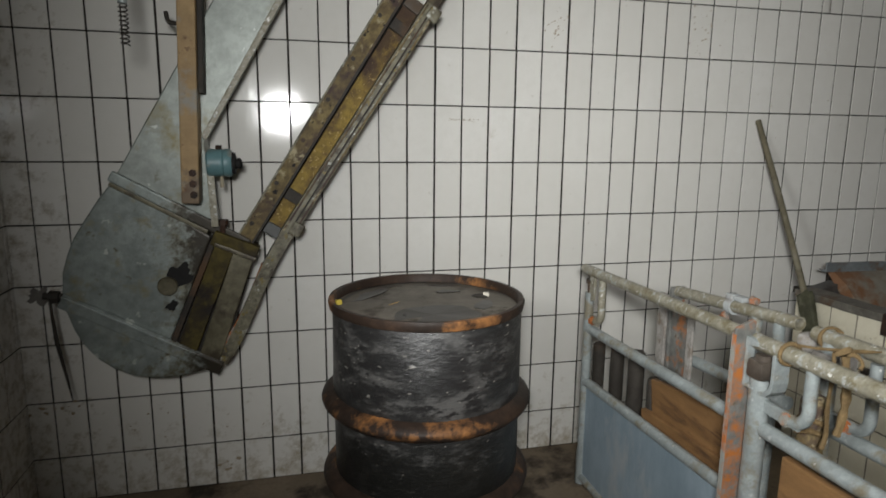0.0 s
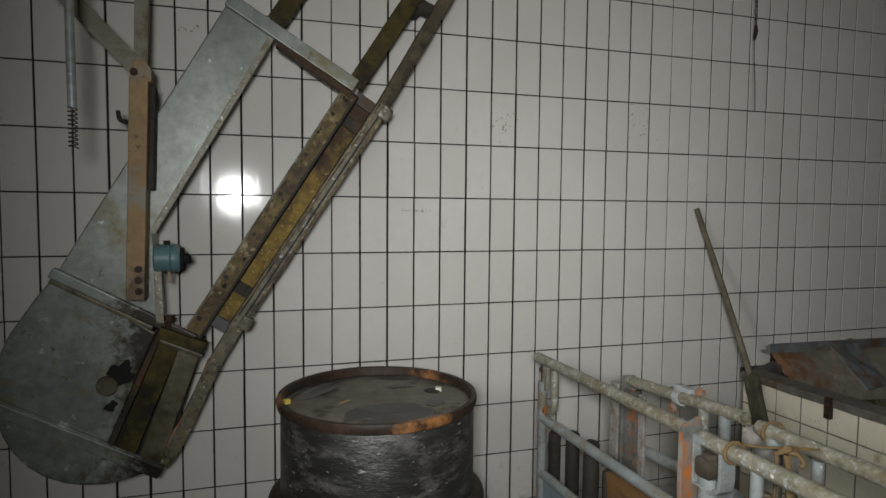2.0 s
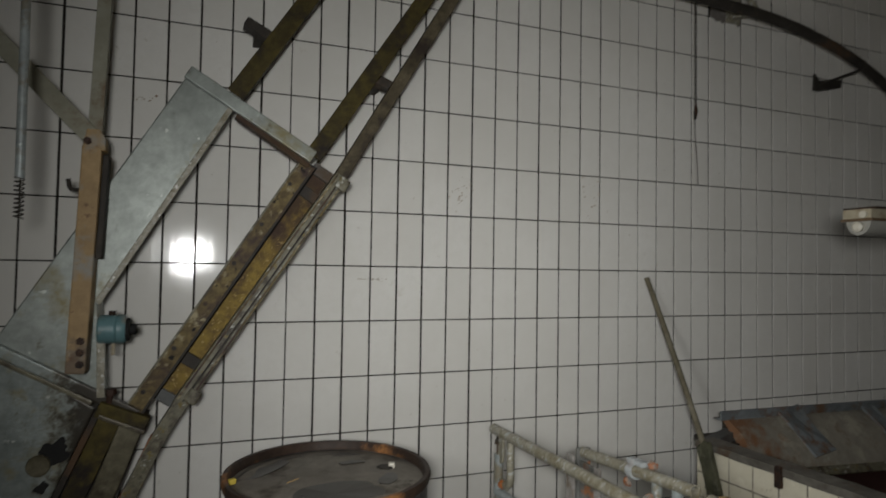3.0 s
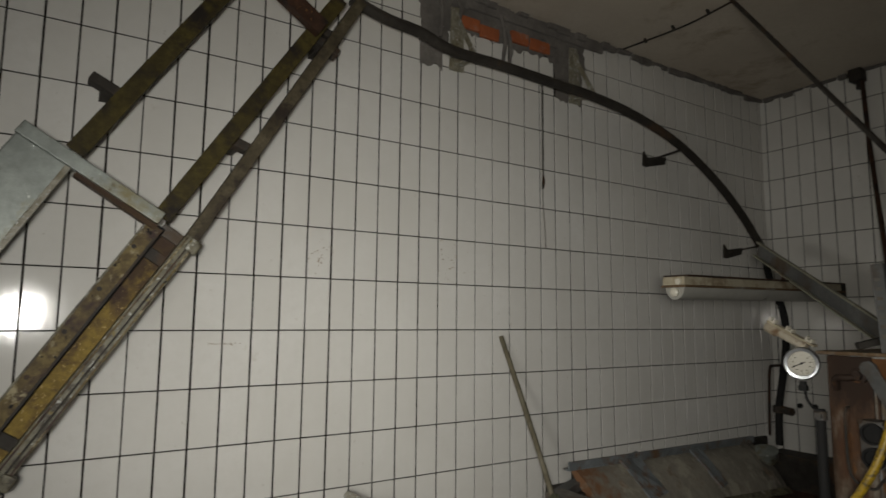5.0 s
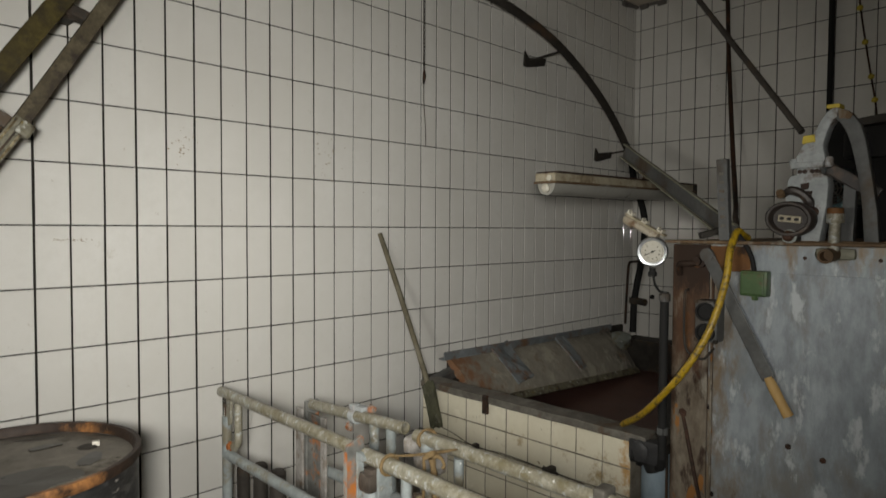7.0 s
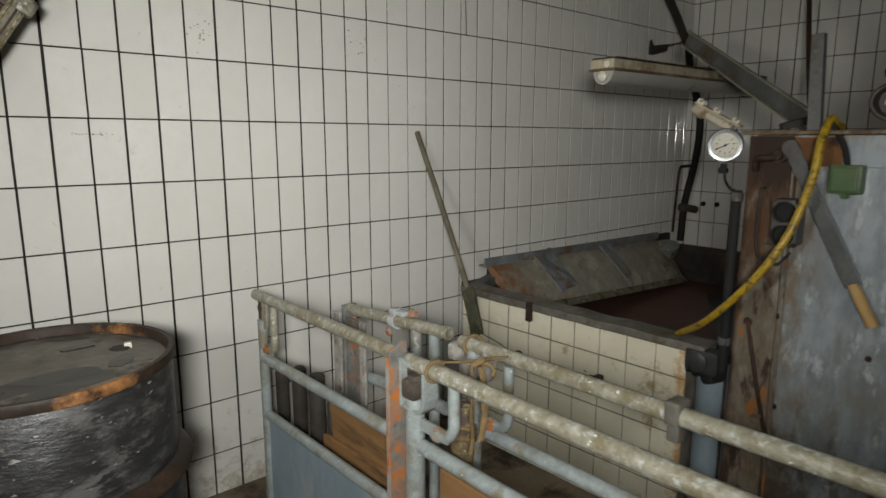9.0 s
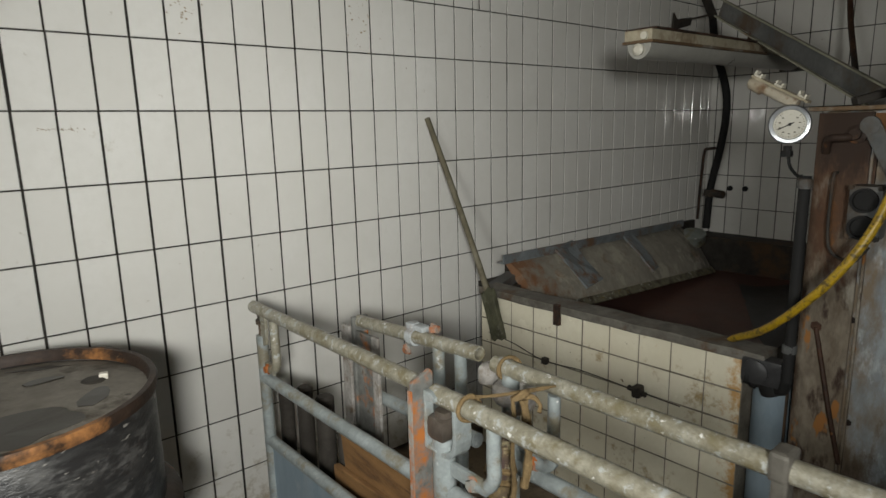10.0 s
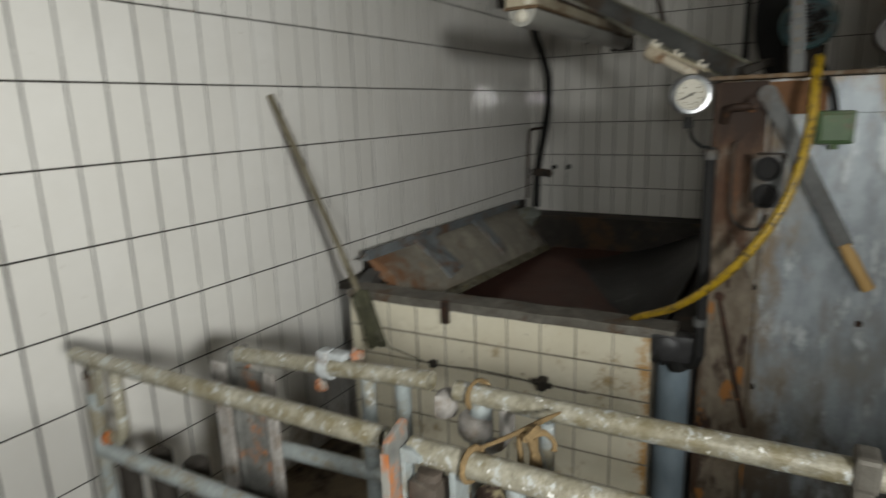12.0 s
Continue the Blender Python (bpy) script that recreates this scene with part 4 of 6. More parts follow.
for y, top, r in ((2.46, 0.655, 0.028), (2.30, 0.71, 0.030), (2.150, 0.725, 0.033), (2.02, 0.66, 0.026)):
    bm = bmesh.new()
    lathe(bm, [(r, 0), (r, top - 0.012), (r * 0.7, top - 0.002), (0, top)], pose(1.285, y, 0), 18)
    solid("round_stake", bm, DARK_STEEL, "dark grey round steel stake in the floor", "stake", "stakes", True)

for a, b, w, d in (((1.255, 1.97, 0.60), (1.235, 1.46, 0.68), 0.15, 0.022), ((1.235, 2.0, 0.50), (1.225, 1.50, 0.545), 0.10, 0.02), ((1.27, 1.96, 0.30), (1.24, 1.46, 0.33), 0.34, 0.022)):
    bm = bmesh.new()
    bar(bm, a, b, w, d, (1, 0, 0), 0.004)
    solid("loose_board", bm, WOOD, "splintered wet brown board between the gates", "board", "loose boards")

# twine that ties the gates together
twine = thing("twine", (1.2, 1.22, 0.75), "frayed hemp twine knotted round the gate rails", "rope")


def ring(y, x, z, r, tilt):
    return [(x + r * math.cos(t), y + tilt * math.sin(t * 0.5), z + r * math.sin(t)) for t in (math.tau * k / 20 for k in range(21))]


for pts, r in ((ring(1.262, GX, 1.032, 0.0275, 0.012), 0.0040), (ring(1.37, FX, 1.022, 0.029, 0.02), 0.0050),
               (smooth_path([(GX + 0.01, 1.262, 1.058), (1.22, 1.245, 1.052), (1.27, 1.225, 1.050), (1.32, 1.205, 1.050), (1.35, 1.19, 1.052)]), 0.0032),
               (smooth_path([(1.25, 1.228, 1.045), (1.252, 1.225, 0.99), (1.248, 1.226, 0.91), (1.252, 1.224, 0.83), (1.246, 1.226, 0.79)]), 0.0042),
               (smooth_path([(1.268, 1.212, 1.04), (1.272, 1.206, 0.99), (1.278, 1.204, 0.93), (1.268, 1.20, 0.87), (1.262, 1.204, 0.835)]), 0.0075),
               (smooth_path([(1.245, 1.212, 1.048), (1.262, 1.20, 1.060), (1.275, 1.212, 1.052), (1.262, 1.228, 1.044), (1.245, 1.212, 1.048)]), 0.0055),
               (smooth_path([(1.265, 1.21, 1.048), (1.28, 1.192, 1.046), (1.284, 1.178, 1.03), (1.276, 1.175, 1.018)]), 0.0048)):
    bm = bmesh.new()
    tube(bm, pts, r * 1.35, 7, wobble=0.5)
    part("strand", bm, ROPE, twine, smooth=True)
for z in (0.80, 0.83):
    bm = bmesh.new()
    tube(bm, [(1.285 + 0.034 * math.cos(t), 1.30 + 0.034 * math.sin(t), z + 0.01 * math.sin(2 * t)) for t in (math.tau * k / 16 for k in range(17))], 0.007, 7, wobble=0.3)
    part("strand", bm, ROPE, twine, smooth=True)
bm = bmesh.new()
lathe(bm, [(0.033, 0), (0.033, 0.88), (0.026, 0.895), (0, 0.897)], pose(1.285, 1.30, 0), 18)
solid("round_stake", bm, GREASE_STEEL, "brown steel stake wound with twine", "stake", "stakes", True)

# ---- scalding tub ----
TA, TB = Vector((2.370, 2.500, 0)), Vector((2.422, 1.235, 0))   # foot line of the tiled front
along = (TB - TA).normalized()
out = Vector((-along.y, along.x, 0))
if out.x > 0:
    out = -out
TUB_TOP, TUB_E, TUB_S = 0.840, 4.92, 1.215
FRONT = Matrix((along, -out, Vector((0, 0, 1)))).transposed().to_4x4()
FRONT.translation = TA
FLEN = (TB - TA).length
tub = thing("scalding_tub", (3.6, 2.0, 0), "built-in tub with cream tiled front and steel rim", "tub")
bm = bmesh.new()
box(bm, (0, 0.0018, 0), (FLEN, 0.10, TUB_TOP - 0.034), FRONT)
front = part("front_wall", bm, CREAM_GROUT, tub)
bm = bmesh.new()
box(bm, (-0.0, -0.012, TUB_TOP - 0.034), (FLEN + 0.07, 0.11, TUB_TOP + 0.002), FRONT, 0.005)
bmesh.ops.subdivide_edges(bm, edges=[e for e in bm.edges if e.calc_length() > 0.5], cuts=24, use_grid_fill=True)
for v in bm.verts:
    v.co += Vector((0.6, 0.2, 1)) * 0.005 * noise.noise(v.co * 7)
part("front_rim", bm, RIM, tub, "grey dented steel rim")
bm = bmesh.new()
box(bm, (0.03, -0.07, 0), (0.34, 0.0, TUB_TOP + 0.002), pose(2.380, 2.494, 0, 0, 0, 24), 0.004)
part("corner_wall", bm, MID_STEEL, tub)
bm = bmesh.new()
box(bm, (0.0, -0.016, TUB_TOP - 0.03), (0.10, -0.011, TUB_TOP + 0.004), FRONT, 0.002)
box(bm, (0.10, -0.015, TUB_TOP - 0.028), (0.69, -0.010, TUB_TOP + 0.003), FRONT, 0.002)
part("rim_facing", bm, RIM, tub)
bm = bmesh.new()
box(bm, (0.465, -0.03, TUB_TOP - 0.085), (0.495, -0.008, TUB_TOP + 0.010), FRONT, 0.004)
part("rim_clip", bm, RUST, tub, "rusty brown clip")
bm = bmesh.new()
box(bm, (2.80, NORTH - 0.035, 0.0), (TUB_E, NORTH - 0.004, 0.86), bevel=0.004)
part("back_wall", bm, DARK_STEEL, tub)
bm = bmesh.new()
box(bm, (TUB_E - 0.03, TUB_S, 0.0), (EAST + 0.002, NORTH - 0.036, 0.745))
part("east_ledge", bm, DARK_STEEL, tub, "dark wet ledge")
bm = bmesh.new()
box(bm, (2.50, TUB_S - 0.10, 0.0), (EAST, TUB_S, 0.80), bevel=0.004)
part("south_wall", bm, DARK_STEEL, tub)
bm = bmesh.new()
bmesh.ops.create_grid(bm, x_segments=30, y_segments=20, size=0.5, matrix=pose(3.78, 1.96, 0.50) @ Matrix.Diagonal((2.26, 1.50, 1, 1)))
for v in bm.verts:
    v.co.z += 0.012 * noise.noise(v.co * 3)
part("sludge", bm, LIQUID, tub, "dark red-brown dried sludge", smooth=True)
# curved basket plate standing in the tub
SOOT = material("wet_black_steel", (0.060, 0.060, 0.062), (0.022, 0.021, 0.021), 0.34, 0.2, 4, 40, stain=(0.13, 0.13, 0.13), stain_amount=-0.1, stain_scale=4, bump=0.3, mid=0.4)
bm = bmesh.new()
layers = []
for drop in (0.0, -0.012):
    rows_ = []
    for i in range(17):
        u = i / 16
        foot, head = Vector((3.10, 1.40, 0.495)).lerp(Vector((4.86, 2.36, 0.495)), u), Vector((2.80, 1.222, 0.825)).lerp(Vector((4.885, 1.30, 0.745)), u)
        rows_.append([bm.verts.new(foot.lerp(head, k / 8) + Vector((0, 0, drop - 0.10 * math.sin(math.pi * k / 8) * (0.4 + 0.6 * u) + 0.006 * noise.noise(Vector((u * 7, k * 0.8, 3)))))) for k in range(9)])
    layers.append(rows_)
for rows_ in layers:
    for i in range(16):
        for k in range(8):
            bm.faces.new((rows_[i][k], rows_[i + 1][k], rows_[i + 1][k + 1], rows_[i][k + 1]))
for i in range(16):
    for k in (0, 8):
        bm.faces.new((layers[0][i][k], layers[0][i + 1][k], layers[1][i + 1][k], layers[1][i][k]))
bmesh.ops.recalc_face_normals(bm, faces=bm.faces[:])
part("basket_plate", bm, SOOT, tub, "curved dark steel basket plate", smooth=True)
# flanged elbow at the tub's end
bm = bmesh.new()
tube(bm, smooth_path([(2.42, 1.235, 0.765), (2.44, 1.20, 0.76), (2.46, 1.165, 0.74), (2.47, 1.15, 0.70)], 4), 0.040, 16)
lathe(bm, [(0, 0), (0.055, 0), (0.055, 0.014), (0, 0.014)], frame_of((2.45, 1.19, 0.76), (2.44, 1.25, 0.77), (0, 0, 1)), 24)
part("drain_elbow", bm, BLACK, tub, smooth=True)
bm = bmesh.new()
box(bm, (FLEN - 0.005, -0.016, TUB_TOP - 0.105), (FLEN + 0.135, 0.05, TUB_TOP - 0.012), FRONT, 0.012)
lathe(bm, [(0, 0), (0.038, 0), (0.042, 0.006), (0.042, 0.012), (0.030, 0.016), (0, 0.022)], FRONT @ pose(FLEN + 0.045, -0.014, TUB_TOP - 0.058, 90), 24)
part("corner_bracket", bm, SOOT, tub, "black flanged corner bracket", smooth=True)
bm = bmesh.new()
tube(bm, [(2.53, 1.175, 0.0), (2.53, 1.175, 0.76)], 0.062, 24)
part("standpipe", bm, GALV_BLUE, tub, "bluish sheet metal standpipe", smooth=True)
bm = bmesh.new()
box(bm, (0.40, -0.03, 0.555), (0.43, -0.002, 0.585), FRONT, 0.006)
part("pipe_lug", bm, DARK_STEEL, tub, "corroded iron lug")
bm = bmesh.new()
box(bm, (0.868, -0.050, 0.552), (0.902, -0.002, 0.600), FRONT, 0.010)
tube(bm, [FRONT @ Vector((0.845, -0.03, 0.582)), FRONT @ Vector((0.922, -0.03, 0.572))], 0.011, 8)
part("pipe_lug", bm, DARK_STEEL, tub, "corroded iron lug")
bm = bmesh.new()
tube(bm, [FRONT @ Vector(p) for p in smooth_path([(0.06, -0.010, 0.62), (0.22, -0.007, 0.60), (0.41, -0.02, 0.570), (0.60, -0.007, 0.575), (0.88, -0.02, 0.572), (1.05, -0.007, 0.560)])], 0.0022, 6)
part("wire", bm, DARK_STEEL, tub)

# slanted rusty trough lying along the back of the tub
trough = thing("rusty_trough", (3.6, 2.6, 0.6), "rusty ribbed sheet steel trough along the tub's back", "trough")
TL, TR_, BL, BR = Vector((2.66, 2.62, 0.925)), Vector((4.62, 2.705, 0.855)), Vector((2.66, 2.36, 0.665)), Vector((4.70, 2.46, 0.53))
rng = random.Random(8)
bm = bmesh.new()
n_u, n_v = 28, 5
front_v, back_v = [], []
nrm = (TR_ - TL).cross(BL - TL).normalized()
if nrm.y > 0:
    nrm = -nrm
for i in range(n_u + 1):
    u = i / n_u
    a, b = TL.lerp(TR_, u), BL.lerp(BR, u)
    front_v.append([bm.verts.new(a.lerp(b, k / n_v) + nrm * (0.035 * math.sin(math.pi * k / n_v) + 0.010 * noise.noise(Vector((u * 9, k * 0.9, 2))))) for k in range(n_v + 1)])
    back_v.append([bm.verts.new(a.lerp(b, k / n_v) - nrm * 0.02) for k in range(n_v + 1)])
for i in range(n_u):
    for k in range(n_v):
        bm.faces.new((front_v[i][k], front_v[i + 1][k], front_v[i + 1][k + 1], front_v[i][k + 1]))
        bm.faces.new((back_v[i][k], back_v[i][k + 1], back_v[i + 1][k + 1], back_v[i + 1][k]))
    bm.faces.new((front_v[i][0], back_v[i][0], back_v[i + 1][0], front_v[i + 1][0]))
    bm.faces.new((front_v[i][-1], front_v[i + 1][-1], back_v[i + 1][-1], back_v[i][-1]))
for side in (0, -1):
    for k in range(n_v):
        bm.faces.new((front_v[side][k], front_v[side][k + 1], back_v[side][k + 1], back_v[side][k]))
# rust grows in from the west end; the east end turns darker
TROUGH_MAT = material("rust_bled_grey_sheet", (0.42, 0.39, 0.32), (0.22, 0.20, 0.165), 0.45, 0.1, 4, 40, stain=(0.17, 0.10, 0.055), stain_amount=0.10,
                      stain_scale=4, bump=0.4, second=(0.40, 0.37, 0.30), second_amount=0.25, mid=0.4,
                      bleeds=(("X", 3.10, 2.45, (0.22, 0.095, 0.038)), ("X", 4.2, 4.9, (0.09, 0.08, 0.07))), stretch=(1, 1, 0.6))
RIB_MAT = material("blue_grey_stained_rib", (0.25, 0.275, 0.285), (0.10, 0.11, 0.115), 0.45, 0.1, 8, 50, stain=(0.16, 0.09, 0.05), stain_amount=0.3, stain_scale=9, bump=0.4)
part("trough_sheet", bm, TROUGH_MAT, trough, smooth=True)
bm = bmesh.new()
angle_iron(bm, TL + Vector((-0.05, -0.02, 0.0)), TR_ + Vector((0.0, -0.02, 0.02)), 0.05, 0.05, 0.01, (0, 1, 0))
part("top_flange", bm, RIB_MAT, trough)
bm = bmesh.new()
bar(bm, BL + nrm * 0.012, BR + nrm * 0.012, 0.05, 0.014, tuple(nrm))
part("bottom_flange", bm, PALE_STEEL, trough)
for u in (0.25, 0.60):
    bm = bmesh.new()
    a, b = TL.lerp(TR_, u) + nrm * 0.03, TL.lerp(TR_, u + 0.015).lerp(BL.lerp(BR, u + 0.015), 0.78) + nrm * 0.036
    bar(bm, a, b, 0.19 if u < 0.3 else 0.11, 0.014, tuple(nrm), 0.005)
    bmesh.ops.subdivide_edges(bm, edges=bm.edges[:], cuts=3, use_grid_fill=True)
    for v in bm.verts:
        v.co += nrm * 0.012 * noise.noise(v.co * 14) + Vector((0.016 * noise.noise(v.co * 9), 0, 0))
    part("rib", bm, RIB_MAT, trough, "bluish grey welded rib")
bm = bmesh.new()
lathe(bm, [(0, -0.03), (0.05, -0.02), (0.085, 0.02), (0.09, 0.09), (0.06, 0.10), (0, 0.10)], frame_of((4.66, 2.60, 0.72), (4.60, 2.57, 0.92), (0, 1, 0)), 20)
part("end_roller", bm, GALV, trough, smooth=True)
bm = bmesh.new()
box(bm, (2.56, 2.50, 0.76), (2.82, NORTH - 0.037, 0.795), bevel=0.004)
part("corner_ledge", bm, DARK_STEEL, trough)

# stirring paddle that leans on the wall and the tub
paddle = thing("stirring_paddle", (2.34, 2.36, 0.62), "mouldy wooden stick with a slimy blade leaning on tub", "paddle")
bm = bmesh.new()
tube(bm, [(2.243, 2.735, 1.665), (2.275, 2.62, 1.38), (2.318, 2.485, 1.02), (2.338, 2.41, 0.815)], [0.014, 0.014, 0.015, 0.017], 10, wobble=0.15)
part("handle", bm, ROD, paddle, smooth=True)
bm = bmesh.new()
mm = frame_of((2.306, 2.318, 0.645), (2.330, 2.415, 0.850), (1, 0, 0))
box(bm, (-0.042, -0.012, -0.01), (0.042, 0.014, 0.23), mm, 0.006)
bmesh.ops.subdivide_edges(bm, edges=bm.edges[:], cuts=5, use_grid_fill=True)
for v in bm.verts:
    v.co += Vector((0.8, 1, 1)) * (0.014 * noise.noise(v.co * 22) + 0.010 * noise.noise(v.co * 60))
part("blade", bm, SLIME, paddle, "blade caked in dark slime", smooth=True)

# ---- machine tank ----
KX, KY, KZ = 2.50, 1.10, 1.655
RUST_PLATE = material("orange_brown_rust_plate", (0.25, 0.115, 0.035), (0.10, 0.045, 0.02), 0.6, 0.05, 8, 60, stain=(0.04, 0.024, 0.016), stain_amount=0.35, stain_scale=8, bump=0.5)
HOUSING_RUST = material("black_brown_rusted_iron", (0.055, 0.034, 0.024), (0.022, 0.015, 0.012), 0.6, 0.1, 14, 60, stain=(0.14, 0.065, 0.03), stain_amount=0.15, stain_scale=16, bump=0.8)
tank = thing("machine_tank", (3.4, 0.2, 0), "stained blue-grey sheet steel machine housing", "machine")
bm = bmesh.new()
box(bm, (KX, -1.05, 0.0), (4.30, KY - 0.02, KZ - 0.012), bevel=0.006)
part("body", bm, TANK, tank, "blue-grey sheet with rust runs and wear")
bm = bmesh.new()
box(bm, (KX - 0.014, KY - 0.150, 0.02), (KX - 0.003, KY - 0.004, KZ - 0.016), bevel=0.003)
part("corner_strip", bm, TANK_CORNER, tank, "blue-grey corner strip with rust streaks")

bm = bmesh.new()
box(bm, (KX - 0.004, KY - 0.021, 0.02), (4.2, KY, KZ - 0.016), bevel=0.003)
part("side_sheet", bm, TANK_CORNER, tank)
bm = bmesh.new()
box(bm, (KX - 0.013, KY - 0.168, 0.05), (KX - 0.001, KY - 0.160, KZ - 0.12), bevel=0.002)
part("seam", bm, TANK_CORNER, tank)
bm = bmesh.new()
box(bm, (KX - 0.062, -1.05, KZ - 0.011), (KX + 0.05, KY + 0.012, KZ + 0.002), bevel=0.004)
part("top_lip", bm, TANK_EDGE, tank, "rusty folded top edge")
bm = bmesh.new()
box(bm, (KX + 0.051, -1.05, KZ - 0.011), (4.30, KY + 0.005, KZ), bevel=0.002)
part("lid", bm, TANK_EDGE, tank)
bm = bmesh.new()
box(bm, (KX - 0.007, -1.05, KZ - 0.115), (KX - 0.0005, KY - 0.165, KZ - 0.012), bevel=0.002)
part("head_strip", bm, TANK, tank)
bm = bmesh.new()
box(bm, (KX - 0.010, KY - 0.30, KZ - 0.115), (KX - 0.0075, KY - 0.152, KZ - 0.02), bevel=0.001)
part("rust_plate", bm, RUST_PLATE, tank, "rusty brown corner plate")
bm = bmesh.new()
for y, z in ((0.62, 1.60), (0.40, 1.60), (0.95, 1.0), (0.93, 0.66), (0.66, 0.92), (0.55, 0.90), (0.18, 1.60)):
    bolt(bm, (KX - 0.002, y, z), (-1, 0, 0), 0.007, 0.006)
part("rivets", bm, RUST, tank)
bm = bmesh.new()
tube(bm, smooth_path([(KX - 0.02, 1.028, 1.46), (KX - 0.045, 1.03, 1.44), (KX - 0.045, 1.03, 1.27), (KX - 0.045, 1.01, 1.21), (KX - 0.045, 0.955, 1.195), (KX - 0.03, 0.935, 1.22), (KX - 0.005, 0.93, 1.235)], 5), 0.0048, 10)
part("pull_handle", bm, DARK_STEEL, tank, smooth=True)
bm = bmesh.new()
tube(bm, smooth_path([(KX - 0.02, 1.065, 1.52), (KX - 0.05, 1.05, 1.56), (KX - 0.055, 1.01, 1.565), (KX - 0.02, 0.98, 1.57)], 5), 0.012, 12)
lathe(bm, [(0, 0), (0.028, 0), (0.028, 0.02), (0.016, 0.024), (0.016, 0.04), (0, 0.04)], pose(KX - 0.012, 0.985, 1.575, 0, -90), 16)
part("valve_pipe", bm, HOUSING_RUST, tank, "corroded brown valve pipe", smooth=True)
bm = bmesh.new()
tube(bm, [(KX - 0.012, 1.045, 0.955), (KX - 0.02, 0.985, 0.70), (KX - 0.016, 0.94, 0.515)], 0.008, 8)
bolt(bm, (KX - 0.003, 1.045, 0.96), (-1, 0, 0), 0.018, 0.012)
part("brace_rod", bm, RUST, tank, "thin rusty brace rod")

sock = thing("double_socket", (KX - 0.03, 0.885, 1.34), "grey double power socket on the tank", "socket")
bm = bmesh.new()
box(bm, (KX - 0.075, 0.890, 1.268), (KX - 0.001, 0.978, 1.428), bevel=0.012)
part("case", bm, MID_STEEL, sock, smooth=True)
for z in (1.305, 1.385):
    bm = bmesh.new()
    lathe(bm, [(0.036, -0.004), (0.036, 0.012), (0.029, 0.012), (0.027, 0.002), (0, 0.002)], pose(KX - 0.076, 0.934, z, 0, -90), 24)
    part("outlet", bm, BLACK, sock, "black round outlet", smooth=True)
bm = bmesh.new()
for y, z in ((0.898, 1.275), (0.970, 1.275), (0.898, 1.421), (0.970, 1.421)):
    bolt(bm, (KX - 0.07, y, z), (-1, 0, 0), 0.007, 0.008)
part("screws", bm, DARK_STEEL, sock)

gbox = thing("green_switch_box", (KX - 0.03, 0.775, 1.5), "small green enamelled switch box with cable", "switch box")
bm = bmesh.new()
box(bm, (KX - 0.050, 0.728, 1.455), (KX - 0.002, 0.822, 1.548), bevel=0.008)
part("case", bm, GREEN, gbox, smooth=True)
bm = bmesh.new()
box(bm, (KX - 0.058, 0.738, 1.463), (KX - 0.050, 0.812, 1.540), bevel=0.004)
part("cover", bm, GREEN, gbox)
bm = bmesh.new()
bolt(bm, (KX - 0.03, 0.775, 1.456), (0, 0, -1), 0.012, 0.016)
part("gland", bm, GREEN, gbox)
bm = bmesh.new()
tube(bm, smooth_path([(KX - 0.03, 0.778, 1.545), (KX - 0.03, 0.79, 1.60), (KX - 0.045, 0.81, 1.65), (KX - 0.06, 0.835, 1.69)]), 0.009, 8)
part("cable", bm, BLACK, gbox, smooth=True)

lever = thing("long_knife", (KX - 0.03, 0.8, 1.3), "long flat steel blade with a pale wooden handle", "knife")
bm = bmesh.new()
mm = frame_of((KX - 0.030, 0.950, 1.60), (KX - 0.034, 0.720, 1.160), (1, 0, 0))
box(bm, (-0.024, -0.004, 0), (0.024, 0.004, 0.50), mm, 0.003)
part("blade", bm, MID_STEEL, lever, "dull grey flat blade")
bm = bmesh.new()
lathe(bm, [(0, -0.006), (0.026, -0.006), (0.026, 0.008), (0, 0.008)], pose(KX - 0.03, 0.952, 1.60, 0, -90), 20)
part("pivot", bm, MID_STEEL, lever)
bm = bmesh.new()
tube(bm, [(KX - 0.034, 0.722, 1.165), (KX - 0.035, 0.70, 1.125), (KX - 0.036, 0.675, 1.08), (KX - 0.036, 0.651, 1.038)], [0.015, 0.019, 0.017, 0.019], 14)
part("handle", bm, PALE_WOOD, lever, smooth=True)

hose = thing("yellow_hose", (2.45, 0.9, 1.66), "dirty yellow rubber hose hanging from the tank top", "hose")
bm = bmesh.new()
tube(bm, smooth_path([(2.53, 0.826, 1.668), (2.49, 0.829, 1.680), (2.445, 0.833, 1.690), (2.392, 0.836, 1.62), (2.362, 0.838, 1.507), (2.312, 0.870, 1.337), (2.282, 0.937, 1.194), (2.285, 1.033, 1.068),
                      (2.345, 1.150, 0.955), (2.455, 1.280, 0.868), (2.50, 1.33, 0.836)], 6), [0.0130] * 55 + [0.013, 0.012, 0.010, 0.009, 0.008, 0.007], 14)
part("tube", bm, YELLOW, hose, smooth=True)

gauge = thing("pressure_gauge", (2.435, 1.16, 1.60), "round chrome pressure gauge with a white dial", "gauge")
GM = frame_of((2.462, 1.172, 1.608), (2.38, 1.137, 1.604), (0, 0, 1))
bm = bmesh.new()
lathe(bm, [(0, 0.0), (0.056, 0.0), (0.061, 0.006), (0.061, 0.034), (0.057, 0.040), (0.047, 0.038), (0.045, 0.030)], GM, 40)
part("case", bm, CHROME, gauge, smooth=True)
bm = bmesh.new()
lathe(bm, [(0.0455, 0.030), (0, 0.030)], GM, 40)
dial = part("dial", bm, DIAL, gauge, "cream white dial face")
bm = bmesh.new()
